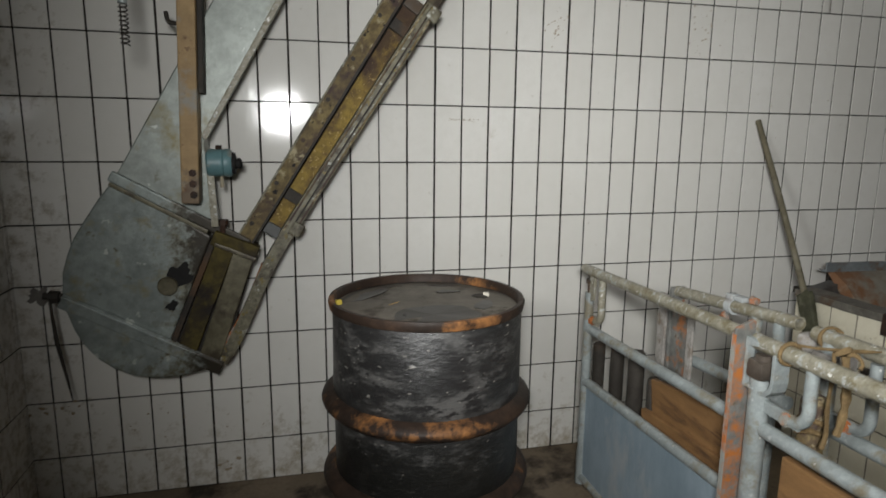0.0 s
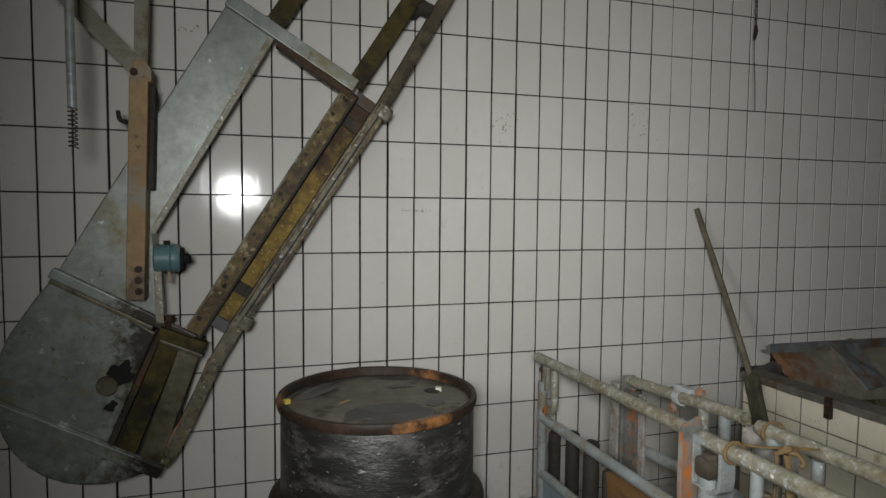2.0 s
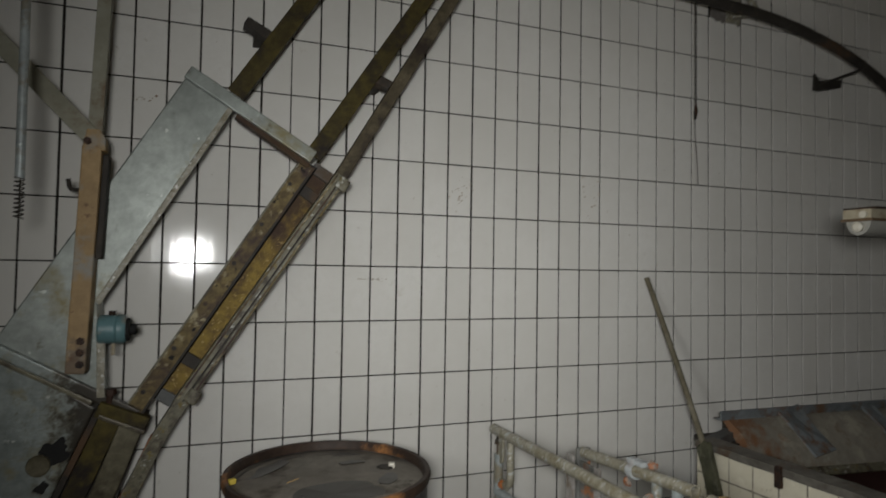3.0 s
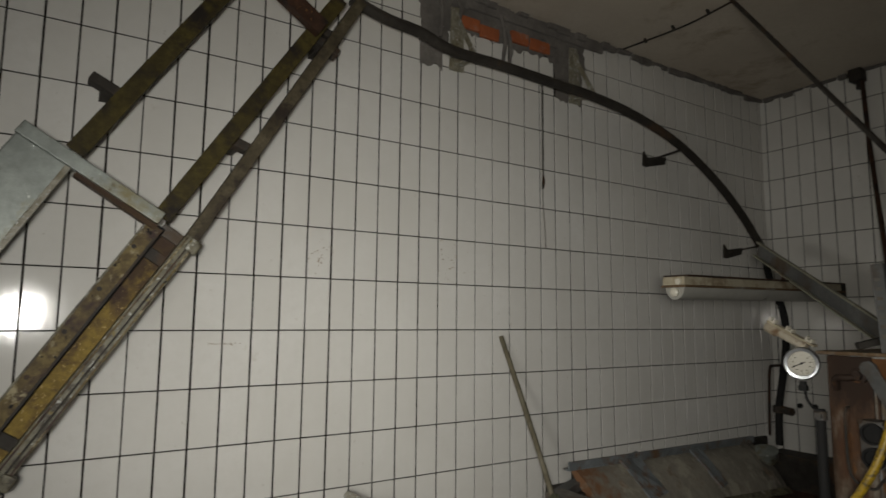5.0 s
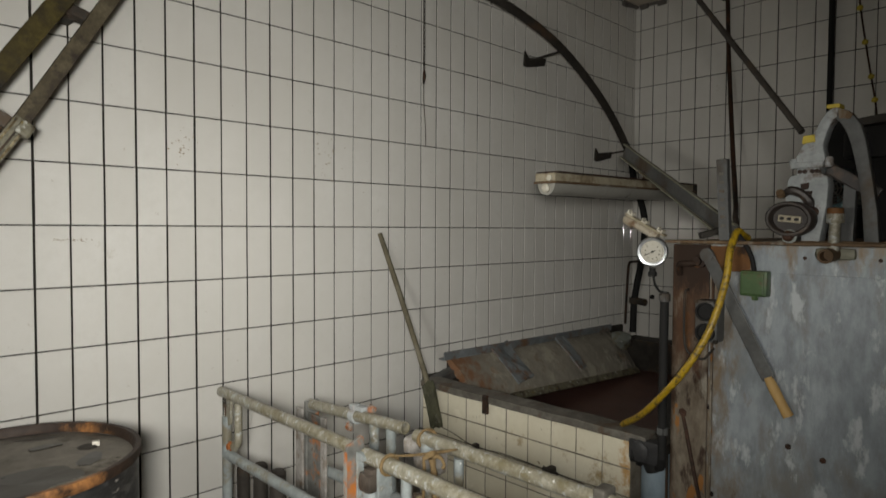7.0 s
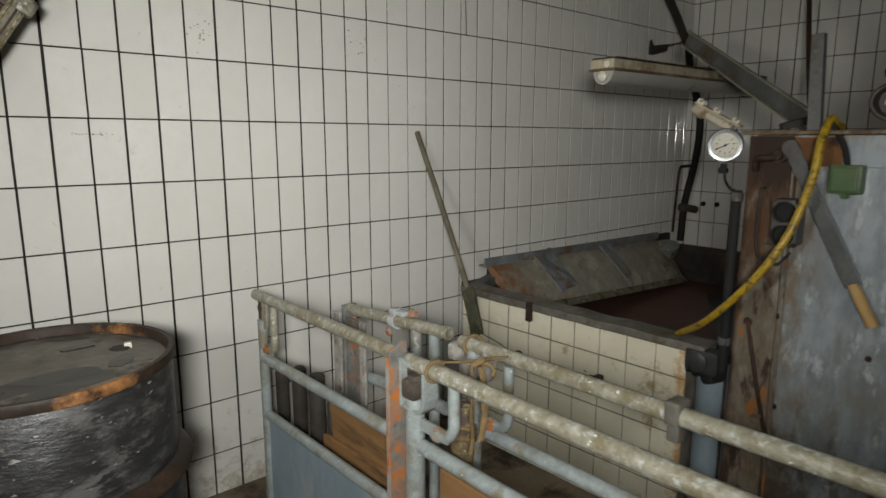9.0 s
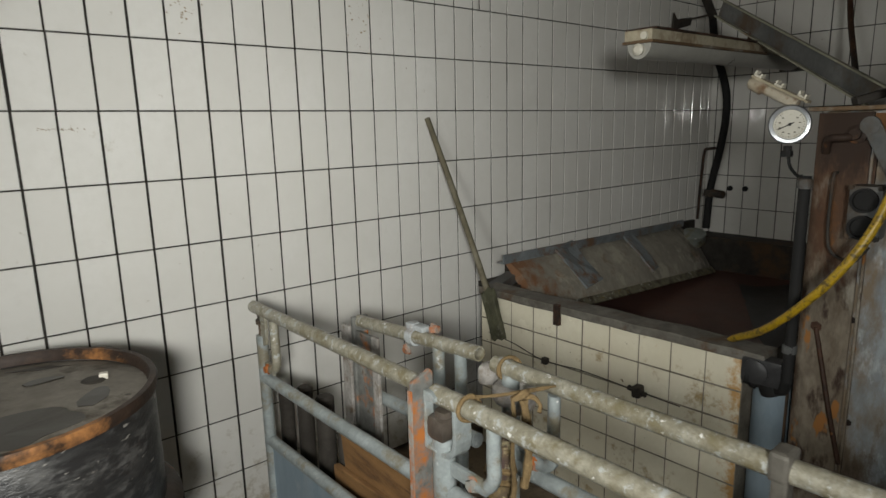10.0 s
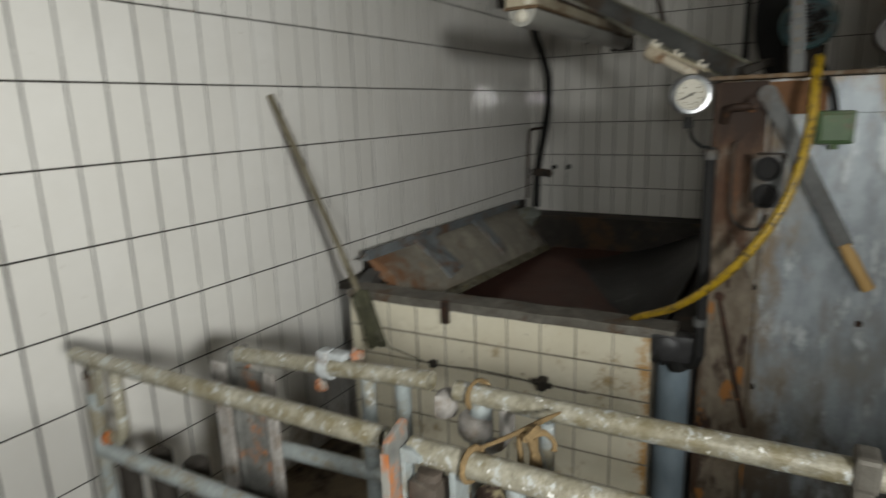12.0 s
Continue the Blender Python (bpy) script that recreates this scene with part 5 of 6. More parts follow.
for k in range(25):
    a = radians(-225 + k * 270 / 24)
    r0 = 0.036 if k % 3 == 0 else 0.0385
    mm = GM @ pose(0, 0, 0.0315, 0, 0, math.degrees(a))
    box(bm, (r0, -0.0006, 0), (0.0415, 0.0006, 0.0006), mm)
for k in range(9):
    a = radians(-225 + k * 270 / 8)
    mm = GM @ Matrix.Translation((0.0285 * math.cos(a), 0.0285 * math.sin(a), 0.0315))
    box(bm, (-0.0028, -0.0016, 0), (0.0028, 0.0016, 0.0006), mm)
part("scale_marks", bm, BLACK, dial)
bm = bmesh.new()
mm = GM @ pose(0, 0, 0.033, 0, 0, 207)
box(bm, (-0.014, -0.0016, 0), (0.036, 0.0016, 0.0012), mm)
lathe(bm, [(0, 0), (0.005, 0), (0.005, 0.003), (0, 0.003)], GM @ pose(0, 0, 0.032), 12)
part("needle", bm, BLACK, dial)
bm = bmesh.new()
tube(bm, [(2.447, 1.165, 1.54), (2.447, 1.165, 1.505)], 0.013, 8)
box(bm, (2.435, 1.150, 1.505), (2.459, 1.180, 1.525), bevel=0.004)
tube(bm, smooth_path([(2.447, 1.16, 1.505), (2.44, 1.15, 1.475), (2.42, 1.12, 1.45), (2.405, 1.10, 1.45)]), 0.005, 8)
part("stem", bm, BLACK, gauge)

rubber = thing("rubber_hose", (2.40, 1.085, 0.85), "black rubber hose with steel clamps beside the tank", "hose")
bm = bmesh.new()
tube(bm, [(2.405, 1.09, 1.45), (2.40, 1.088, 1.2), (2.397, 1.086, 0.98), (2.398, 1.085, 0.78)], 0.017, 16)
part("tube", bm, BLACK, rubber, smooth=True)
for z in (1.43, 0.895):
    bm = bmesh.new()
    lathe(bm, [(0.016, 0), (0.022, 0.002), (0.022, 0.030), (0.016, 0.032)], pose(2.402, 1.088, z - 0.018), 18)
    box(bm, (2.376, 1.075, z - 0.010), (2.388, 1.098, z + 0.010), bevel=0.003)
    part("clamp", bm, MID_STEEL, rubber)
bm = bmesh.new()
tube(bm, smooth_path([(2.398, 1.085, 0.79), (2.42, 1.10, 0.74), (2.45, 1.13, 0.72)]), 0.017, 12)
part("elbow", bm, BLACK, rubber, smooth=True)

stub = thing("outlet_stub", (2.44, 0.53, 1.62), "brass outlet pipe stub below the tank edge", "pipe")
bm = bmesh.new()
hollow(bm, (2.40, 0.535, 1.612), (2.50, 0.53, 1.62), 0.024, 0.7)
part("pipe", bm, TANK_EDGE, stub, smooth=True)
bm = bmesh.new()
tube(bm, [(2.455, 0.525, 1.63), (2.455, 0.522, 1.745)], 0.017, 14)
lathe(bm, [(0, 0), (0.027, 0), (0.027, 0.03), (0.021, 0.035), (0, 0.035)], pose(2.455, 0.522, 1.722), 16)
part("riser", bm, GALV_PIPE, stub, smooth=True)
bm = bmesh.new()
box(bm, (2.474, 0.465, 1.598), (2.494, 0.585, 1.638), bevel=0.016)
part("flange", bm, OLIVE_GREY, stub)
bm = bmesh.new()
lathe(bm, [(0, 0), (0.026, 0.004), (0.024, 0.03), (0, 0.034)], pose(2.455, 0.522, 1.742), 14)
part("cap", bm, RUST_PLATE, stub, smooth=True)

# cast winch on the tank top
winch = thing("cast_winch", (2.66, 0.6, KZ), "pale blue cast winch with black motor on the tank", "winch")
bm = bmesh.new()
prism(bm, [(0.690, 1.952), (0.694, 1.998), (0.678, 2.031), (0.655, 2.060), (0.634, 2.088), (0.612, 2.130), (0.590, 2.165), (0.565, 2.182), (0.548, 2.176),
           (0.552, 2.140), (0.572, 2.122), (0.590, 2.070), (0.598, 2.033), (0.588, 1.985), (0.600, 1.945)], 2.60, 2.67, "x", 0.014)
part("upper_arm", bm, BLUE_CAST, winch, smooth=True)
bm = bmesh.new()
prism(bm, [(0.712, 1.926), (0.722, 1.90), (0.728, 1.823), (0.720, 1.75), (0.700, 1.657), (0.600, 1.657), (0.592, 1.72), (0.578, 1.80), (0.574, 1.88), (0.578, 1.915), (0.60, 1.930)], 2.595, 2.68, "x", 0.014)
body_ = part("lower_plate", bm, BLUE_CAST, winch, "chipped pale blue cast plate", smooth=True)
for pts in ([(0.672, 1.888), (0.640, 1.892), (0.642, 1.868), (0.668, 1.862)], [(0.652, 1.860), (0.628, 1.858), (0.634, 1.828), (0.658, 1.832)]):
    bm = bmesh.new()
    prism(bm, pts, 2.590, 2.596, "x", 0.002)
    part("rust_chip", bm, RUST, body_, "rusty chip in the paint")
bm = bmesh.new()
lathe(bm, [(0, 0), (0.020, 0.0), (0.022, 0.006), (0.014, 0.012), (0, 0.012)], pose(2.596, 0.625, 1.775, 0, -90), 18)
part("boss", bm, RUST, body_, smooth=True)
bm = bmesh.new()
box(bm, (2.588, 0.592, 1.950), (2.685, 0.700, 1.975), bevel=0.008)
box(bm, (2.598, 0.606, 1.918), (2.680, 0.690, 1.952), bevel=0.008)
part("flange", bm, BLUE_CAST, winch, smooth=True)
for y in (0.705, 0.588):
    bm = bmesh.new()
    lathe(bm, [(0, -0.02), (0.016, -0.02), (0.020, -0.012), (0.020, 0.012), (0.016, 0.02), (0, 0.02)], pose(2.63, y, 1.972), 16)
    part("lug", bm, BLUE_CAST, winch, "pale blue bolt lug", smooth=True)
bm = bmesh.new()
for y in (0.615, 0.632, 0.658, 0.676):
    bolt(bm, (2.598, y, 1.937), (-1, 0, 0), 0.006, 0.006)
tagged(part("bolts", bm, RUST, winch), "", "", "", "stuff")
# broad flat leg that bends down from the crown
bm = bmesh.new()
prism(bm, [(0.560, 2.176), (0.522, 2.160), (0.500, 2.140), (0.477, 2.104), (0.460, 2.04), (0.447, 1.961), (0.432, 1.87), (0.419, 1.776), (0.410, 1.657), (0.458, 1.657), (0.470, 1.814),
           (0.482, 1.90), (0.494, 1.965), (0.508, 2.03), (0.525, 2.082), (0.545, 2.118), (0.562, 2.132)], 2.61, 2.66, "x", 0.008)
part("bent_leg", bm, MID_STEEL, winch, "grey bent flat steel leg", smooth=True)
bm = bmesh.new()
prism(bm, [(0.556, 2.1775), (0.520, 2.1615), (0.503, 2.146), (0.512, 2.128), (0.548, 2.134)], 2.606, 2.664, "x", 0.003)
part("rust_chip", bm, TANK_EDGE, winch, "brown rust on the crown")
# oval plug housing with a deep mouth
PLM = pose(2.595, 0.684, 1.748, 0, -90, 0) @ pose(0, 0, 0, 0, 0, -6) @ Matrix.Diagonal((0.80, 1.0, 1, 1))
bm = bmesh.new()
lathe(bm, [(0, 0.0), (0.060, 0.0), (0.082, 0.022), (0.088, 0.060), (0.086, 0.095), (0.080, 0.104), (0.071, 0.104), (0.066, 0.096), (0.062, 0.070), (0, 0.068)], PLM, 36)
HOUSING = material("greasy_brown_black_iron", (0.060, 0.047, 0.040), (0.022, 0.018, 0.016), 0.42, 0.1, 12, 60, stain=(0.11, 0.075, 0.05), stain_amount=0.2, stain_scale=12, bump=0.4)
plug = part("plug_housing", bm, HOUSING, winch, "dark oval plug housing", smooth=True)
bm = bmesh.new()
box(bm, (-0.017, -0.042, 0.066), (0.017, 0.042, 0.086), PLM, 0.005)
part("plug_insert", bm, CREAM, plug, "cream plug insert")
for dy in (-0.026, 0.0, 0.026):
    bm = bmesh.new()
    lathe(bm, [(0, 0.0), (0.0085, 0.0), (0.0085, 0.003), (0, 0.003)], PLM @ pose(0, dy, 0.0855), 10)
    part("plug_hole", bm, BLACK, plug)
bm = bmesh.new()
lathe(bm, [(0, 0), (0.020, 0), (0.022, 0.012), (0.012, 0.020), (0, 0.020)], pose(2.515, 0.684, 1.682, 0, -90), 14)
part("pivot", bm, RUST, winch, "rusty red pivot", smooth=True)
bm = bmesh.new()
lathe(bm, [(0.018, 0), (0.027, 0), (0.027, 0.008), (0.018, 0.008)], pose(2.516, 0.682, 1.680, 0, -90), 18)
part("washer", bm, GALV, winch)
bm = bmesh.new()
box(bm, (2.52, 0.664, 1.660), (2.64, 0.704, 1.69), bevel=0.008)
part("housing_foot", bm, DARK_STEEL, winch)
bm = bmesh.new()
tube(bm, smooth_path([(2.585, 0.735, 1.845), (2.570, 0.700, 1.862), (2.575, 0.665, 1.850), (2.585, 0.640, 1.822), (2.592, 0.640, 1.80)]), [0.014] * 6 + [0.018] * 40, 9, wobble=0.3)
part("crank", bm, HOUSING, winch, "greasy rusted crank", smooth=True)
bm = bmesh.new()
lathe(bm, [(0, 0), (0.018, 0), (0.015, 0.02), (0, 0.022)], pose(2.572, 0.735, 1.846, 0, -60), 12)
part("knob", bm, TANK_EDGE, winch, smooth=True)
bm = bmesh.new()
bar(bm, (2.70, 0.605, 1.955), (2.70, 0.43, 1.84), 0.050, 0.030, (1, 0, 0), 0.006)
part("lever_arm", bm, HOUSING, winch)
bm = bmesh.new()
angle_iron(bm, (2.72, 0.535, 1.657), (2.72, 0.528, 1.90), 0.042, 0.04, 0.006, (1, 0, 0))
part("stay", bm, MID_STEEL, winch)
bm = bmesh.new()
box(bm, (2.452, 0.34, KZ + 0.0025), (2.80, 0.70, KZ + 0.006), bevel=0.002)
part("base", bm, TANK_EDGE, winch)
bm = bmesh.new()
box(bm, (2.602, 0.545, 2.176), (2.67, 0.592, 2.192), bevel=0.005)
part("paint_mark", bm, YPAINT, winch, "yellow paint dab")
bm = bmesh.new()
prism(bm, [(0.672, 2.046), (0.668, 2.078), (0.628, 2.080), (0.624, 2.052)], 2.595, 2.606, "x", 0.003)
part("paint_mark", bm, YPAINT, winch, "yellow paint dab")

# the winch stands on the front lip, its plug housing overhanging
for ob in winch.children:
    if ob.name.split(".")[0] not in ("base",):
        for piece in (ob, *ob.children):
            piece.data.transform(Matrix.Translation((2.50, 0.641, KZ)) @ Matrix.Diagonal((0.87, 0.87, 0.87, 1)) @ Matrix.Translation((-2.64, -0.684, -KZ)))

# drive motor with its fan, behind the winch
grille = thing("drive_motor", (3.92, 0.835, KZ), "teal and black drive motor with a round fan grille", "motor")
FMX = pose(3.76, 0.87, 1.915, 0, -90, 0) @ Matrix.Diagonal((0.78, 0.78, 1, 1))
bm = bmesh.new()
lathe(bm, [(0, -0.42), (0.10, -0.42), (0.13, -0.38), (0.135, -0.05), (0.148, -0.03), (0.150, 0.0), (0.140, 0.012), (0.124, 0.006), (0.118, -0.03), (0, -0.04)], FMX, 40)
part("housing", bm, TEAL, grille, smooth=True)
bm = bmesh.new()
for k in range(20):
    box(bm, (0.132, -0.003, -0.36), (0.150, 0.003, -0.07), FMX @ pose(0, 0, 0, 0, 0, k * 18))
part("cooling_fins", bm, TEAL, grille)
for r in (0.025, 0.045, 0.065, 0.085, 0.105):
    bm = bmesh.new()
    tube(bm, [FMX @ Vector((r * math.cos(t), r * math.sin(t), 0.004)) for t in (math.tau * k / 32 for k in range(33))], 0.003, 5)
    part("guard_ring", bm, MID_STEEL, grille)
for k in range(4):
    bm = bmesh.new()
    a = math.tau * k / 8
    tube(bm, [FMX @ Vector((-0.122 * math.cos(a), -0.122 * math.sin(a), 0.001)), FMX @ Vector((0.122 * math.cos(a), 0.122 * math.sin(a), 0.001))], 0.003, 5)
    part("guard_spoke", bm, MID_STEEL, grille)
bm = bmesh.new()
for k in range(6):
    box(bm, (0.02, -0.026, -0.028), (0.105, 0.026, -0.022), FMX @ pose(0, 0, 0, 0, 0, k * 60) @ pose(0, 0, 0, 22))
part("fan_blades", bm, BLACK, grille)
bm = bmesh.new()
box(bm, (3.78, 0.79, KZ + 0.001), (4.10, 0.95, 1.82), bevel=0.008)
part("foot", bm, DARK_STEEL, grille)
drumlike = thing("gear_housing", (4.08, 1.0, KZ), "large rounded black gear housing beside the motor", "housing")
bm = bmesh.new()
lathe(bm, [(0, 0), (0.24, 0), (0.27, 0.02), (0.28, 0.05), (0.28, 0.14), (0.26, 0.17), (0, 0.18)], pose(4.29, 0.955, 2.00, 0, -90) @ Matrix.Diagonal((1.22, 0.58, 1, 1)), 40)
part("casing", bm, BLACK, drumlike, smooth=True)
bm = bmesh.new()
box(bm, (4.18, 0.85, KZ + 0.001), (4.28, 1.05, 1.78), bevel=0.01)
part("foot", bm, DARK_STEEL, drumlike)
block = thing("switch_block", (3.2, 0.62, KZ), "black motor switch block on a dark stand", "switch")
bm = bmesh.new()
box(bm, (3.12, 0.50, 2.00), (3.30, 0.665, 2.13), bevel=0.012)
part("case", bm, BLACK, block)
bm = bmesh.new()
prism(bm, [(0.45, 2.150), (0.60, 2.138), (0.68, 2.150), (0.66, 2.165), (0.50, 2.182)], 3.14, 3.30, "x", 0.004)
part("cover", bm, DARK_STEEL, block)
bm = bmesh.new()
box(bm, (3.18, 0.42, KZ + 0.001), (3.26, 0.60, 2.01), bevel=0.006)
box(bm, (3.12, 0.20, KZ + 0.001), (3.34, 0.46, 2.06), bevel=0.02)
part("stand", bm, BLACK, block)

strip = thing("perforated_strip", (2.465, 0.882, KZ + 0.002), "upright perforated steel strip on the tank top", "strip")
bm = bmesh.new()
angle_iron(bm, (2.465, 0.882, KZ + 0.002), (2.475, 0.902, 1.965), 0.038, 0.030, 0.004, (1, 0, 0))
part("angle", bm, MID_STEEL, strip)
for k in range(7):
    bm = bmesh.new()
    u = (k + 1.6) / 9.5
    box(bm, (2.4465 + 0.010 * u, 0.874 + 0.020 * u, KZ + 0.31 * u), (2.4495 + 0.010 * u, 0.892 + 0.020 * u, KZ + 0.31 * u + 0.012), bevel=0.001)
    part("punched_lip", bm, RIM, strip, "pale punched lip")

bm = bmesh.new()
bar(bm, (2.60, 1.04, 1.672), (2.66, 0.965, 1.70), 0.045, 0.026, (0, 0, 1), 0.006)
solid("scrap_iron", bm, DARK_STEEL, "dark scrap of flat iron lying on the tank", "scrap")

# slanted channel that stands on the tank
beam = thing("slanted_channel", (3.05, 1.06, KZ), "dark grey steel channel slanting up from the tank", "channel")
bm = bmesh.new()
angle_iron(bm, (3.02, 1.04, KZ + 0.02), (3.685, 1.994, 2.20), 0.078, 0.055, 0.008, (0.9, -0.3, 0.0), -1)
part("channel", bm, MID_STEEL, beam)
CHM, CHL = frame_of((3.02, 1.04, KZ + 0.02), (3.685, 1.994, 2.20), (0.9, -0.3, 0.0)), (Vector((3.685, 1.994, 2.20)) - Vector((3.02, 1.04, KZ + 0.02))).length
# lighter strips along both edges of the channel
for x0 in (-0.046, 0.038):
    bm = bmesh.new()
    box(bm, (x0, -0.050, 0), (x0 + 0.008, -0.028, CHL), CHM, 0.002)
    part("channel_lip", bm, OLIVE_GREY, beam, "lighter edge strip")

# fluorescent batten
LA, LB = Vector((2.470, 1.735, 1.905)), Vector((4.10, 1.790, 1.930))
tlamp = thing("fluorescent_lamp", (3.3, 1.76, 1.9), "unlit dusty fluorescent batten with a clear diffuser", "lamp")
LM = frame_of(LA, LB, (0, 0, 1))
LL = (LB - LA).length
bm = bmesh.new()
box(bm, (-0.058, 0.020, 0.0), (0.058, 0.060, LL), LM, 0.006)
part("batten", bm, CREAM, tlamp, "yellowed cream batten")
bm = bmesh.new()
box(bm, (-0.064, 0.010, -0.004), (0.064, 0.021, LL + 0.004), LM, 0.003)
part("gasket", bm, TANK_EDGE, tlamp)
bm = bmesh.new()
section = [(0.050 * math.cos(t), 0.012 - 0.058 * math.sin(t)) for t in (math.pi * k / 12 for k in range(13))]
va = [bm.verts.new(LM @ Vector((x, y, 0.012))) for x, y in section]
vb = [bm.verts.new(LM @ Vector((x, y, LL - 0.012))) for x, y in section]
for k in range(12):
    bm.faces.new((va[k], va[k + 1], vb[k + 1], vb[k]))
bm.faces.new(va)
bm.faces.new(vb[::-1])
part("diffuser", bm, DIFFUSER, tlamp, "dusty clear diffuser", smooth=True)
bm = bmesh.new()
lathe(bm, [(0, 0), (0.020, 0), (0.022, 0.018), (0.012, 0.026), (0, 0.026)], LM @ pose(-0.005, -0.012, 0.012, 180), 16)
lathe(bm, [(0, 0), (0.014, 0), (0.014, 0.012), (0, 0.012)], LM @ pose(-0.03, 0.036, 0.002, 180), 12)
part("end_cap", bm, WHITE, tlamp, "white end cap", smooth=True)
bm = bmesh.new()
box(bm, (-0.06, -0.05, LL - 0.05), (0.06, 0.062, LL + 0.02), LM, 0.008)
part("end_cap", bm, DARK_STEEL, tlamp)
bm = bmesh.new()
box(bm, (-0.066, 0.060, 0.02), (0.066, 0.068, LL), LM, 0.002)
part("top_plate", bm, RUST, tlamp)
bm = bmesh.new()
bar(bm, LA.lerp(LB, 0.62) + Vector((0, 0, 0.06)), (3.53, 1.765, 2.085), 0.03, 0.02, (0, 1, 0))
part("hanger", bm, RUST, tlamp)

# electrode strip beside the gauge
ROLLER = material("rust_stained_cream_roller", (0.50, 0.46, 0.38), (0.30, 0.24, 0.16), 0.4, 0, 10, 60, stain=(0.16, 0.09, 0.045), stain_amount=0.35, stain_scale=14, bump=0.2)
clips = thing("clip_strip", (2.45, 1.22, 1.7), "cream plastic strip with three white clips", "strip")
CA, CB = Vector((2.465, 1.296, 1.765)), Vector((2.452, 1.115, 1.672))
CM = frame_of(CA, CB, (0, 0, 1))
CL = (CB - CA).length
bm = bmesh.new()
box(bm, (-0.014, -0.004, 0), (0.014, 0.004, CL), CM, 0.002)
part("strip", bm, CREAM, clips)
for u in (0.03, 0.40, 0.80):
    bm = bmesh.new()
    box(bm, (-0.013, 0.004, u * CL), (0.013, 0.010, u * CL + 0.028), CM, 0.002)
    box(bm, (-0.013, 0.010, u * CL), (0.013, 0.021, u * CL + 0.007), CM, 0.002)
    box(bm, (-0.013, 0.010, u * CL + 0.021), (0.013, 0.018, u * CL + 0.028), CM, 0.002)
    part("clip", bm, WHITE, clips, "white plastic clip")
bm = bmesh.new()
tube(bm, [CM @ Vector((0, -0.020, CL * 0.0)), CM @ Vector((0, -0.021, CL * 0.05)), CM @ Vector((0, -0.022, CL * 0.24)), CM @ Vector((0, -0.021, CL * 0.27)), CM @ Vector((0, -0.021, CL * 0.86))], [0.014, 0.022, 0.023, 0.017, 0.016], 14)
part("roller", bm, ROLLER, clips, "stained pale roller", smooth=True)

# ---- north-east corner and overhead ----
rail = thing("curved_rail", (3.0, 2.62, 2.3), "dark curved overhead steel rail on wall brackets", "rail")
RP = smooth_path([(1.20, 2.60, 3.335), (1.40, 2.60, 3.290), (1.60, 2.60, 3.272), (1.81, 2.60, 3.222), (2.12, 2.60, 3.220), (2.56, 2.60, 3.204), (2.91, 2.60, 3.190),
                  (3.30, 2.60, 3.140), (3.736, 2.60, 3.025), (4.15, 2.60, 2.825), (4.48, 2.60, 2.598), (4.753, 2.60, 2.345)], 5)
bm = bmesh.new()
tube(bm, RP, 0.030, 12)
part("rail", bm, DARK_STEEL, rail, smooth=True)
for (x, z), (rx, rz) in (((1.93, 3.215), (1.95, 3.22)), ((2.87, 3.21), (2.90, 3.19)), ((3.58, 2.90), (3.80, 2.99)), ((4.50, 2.30), (4.74, 2.36))):
    bm = bmesh.new()
    bar(bm, (x, NORTH - 0.03, z), (rx, 2.60, rz), 0.045, 0.012, (0, 0, 1), 0.003)
    if x < 3:
        prism(bm, [(x - 0.05, z - 0.03), (x + 0.05, z - 0.03), (x + 0.045, z + 0.30), (x + 0.02, z + 0.36), (x - 0.04, z + 0.35)], NORTH - 0.022, NORTH - 0.012, "y", 0.002)
        bar(bm, (x, NORTH - 0.02, z + 0.30), (rx, 2.60, rz + 0.02), 0.03, 0.010, (1, 0, 0), 0.002)
    else:
        prism(bm, [(x - 0.07, z - 0.045), (x - 0.03, z - 0.05), (x + 0.17, z - 0.005), (x + 0.18, z + 0.05), (x - 0.02, z + 0.02), (x - 0.06, z + 0.06)], NORTH - 0.045, NORTH - 0.030, "y", 0.003)
    box(bm, (x - 0.02, NORTH - 0.032, z - 0.02), (x + 0.02, NORTH + 0.003, z + 0.02), bevel=0.004)
    part("bracket", bm, GALV_PIPE if x < 3 else DARK_STEEL, rail)

chain = thing("thin_chain", (2.494, 2.72, 2.2), "thin rusty chain hanging from the rail", "chain")
z = 3.20
k = 0
while z > 2.63:
    bm = bmesh.new()
    ringp = [(2.494 + (0.0065 * math.cos(t) if k % 2 else 0), 2.64 + (0 if k % 2 else 0.0065 * math.cos(t)), z - 0.013 + 0.014 * math.sin(t)) for t in (math.tau * i / 10 for i in range(11))]
    tube(bm, ringp, 0.0022, 5)
    part("link", bm, DARK_STEEL, chain)
    z -= 0.022
    k += 1
bm = bmesh.new()
tube(bm, [(2.494, 2.64, 2.63), (2.497, 2.64, 2.59), (2.49, 2.64, 2.545)], [0.004, 0.011, 0.006], 8)
part("hook", bm, RUST, chain, "rusty hook")
bm = bmesh.new()
tube(bm, smooth_path([(2.49, 2.64, 2.55), (2.492, 2.64, 2.45), (2.505, 2.64, 2.30), (2.51, 2.64, 2.18)]), 0.002, 5)
part("string", bm, DARK_STEEL, chain)

bm = bmesh.new()
tube(bm, [(3.315, 1.905, TOP + 0.005), (2.52, 0.648, 2.046)], 0.012, 10)
solid("diagonal_stay", bm, DARK_STEEL, "dark steel stay rod from ceiling to winch", "rod", "", True)
bm = bmesh.new()
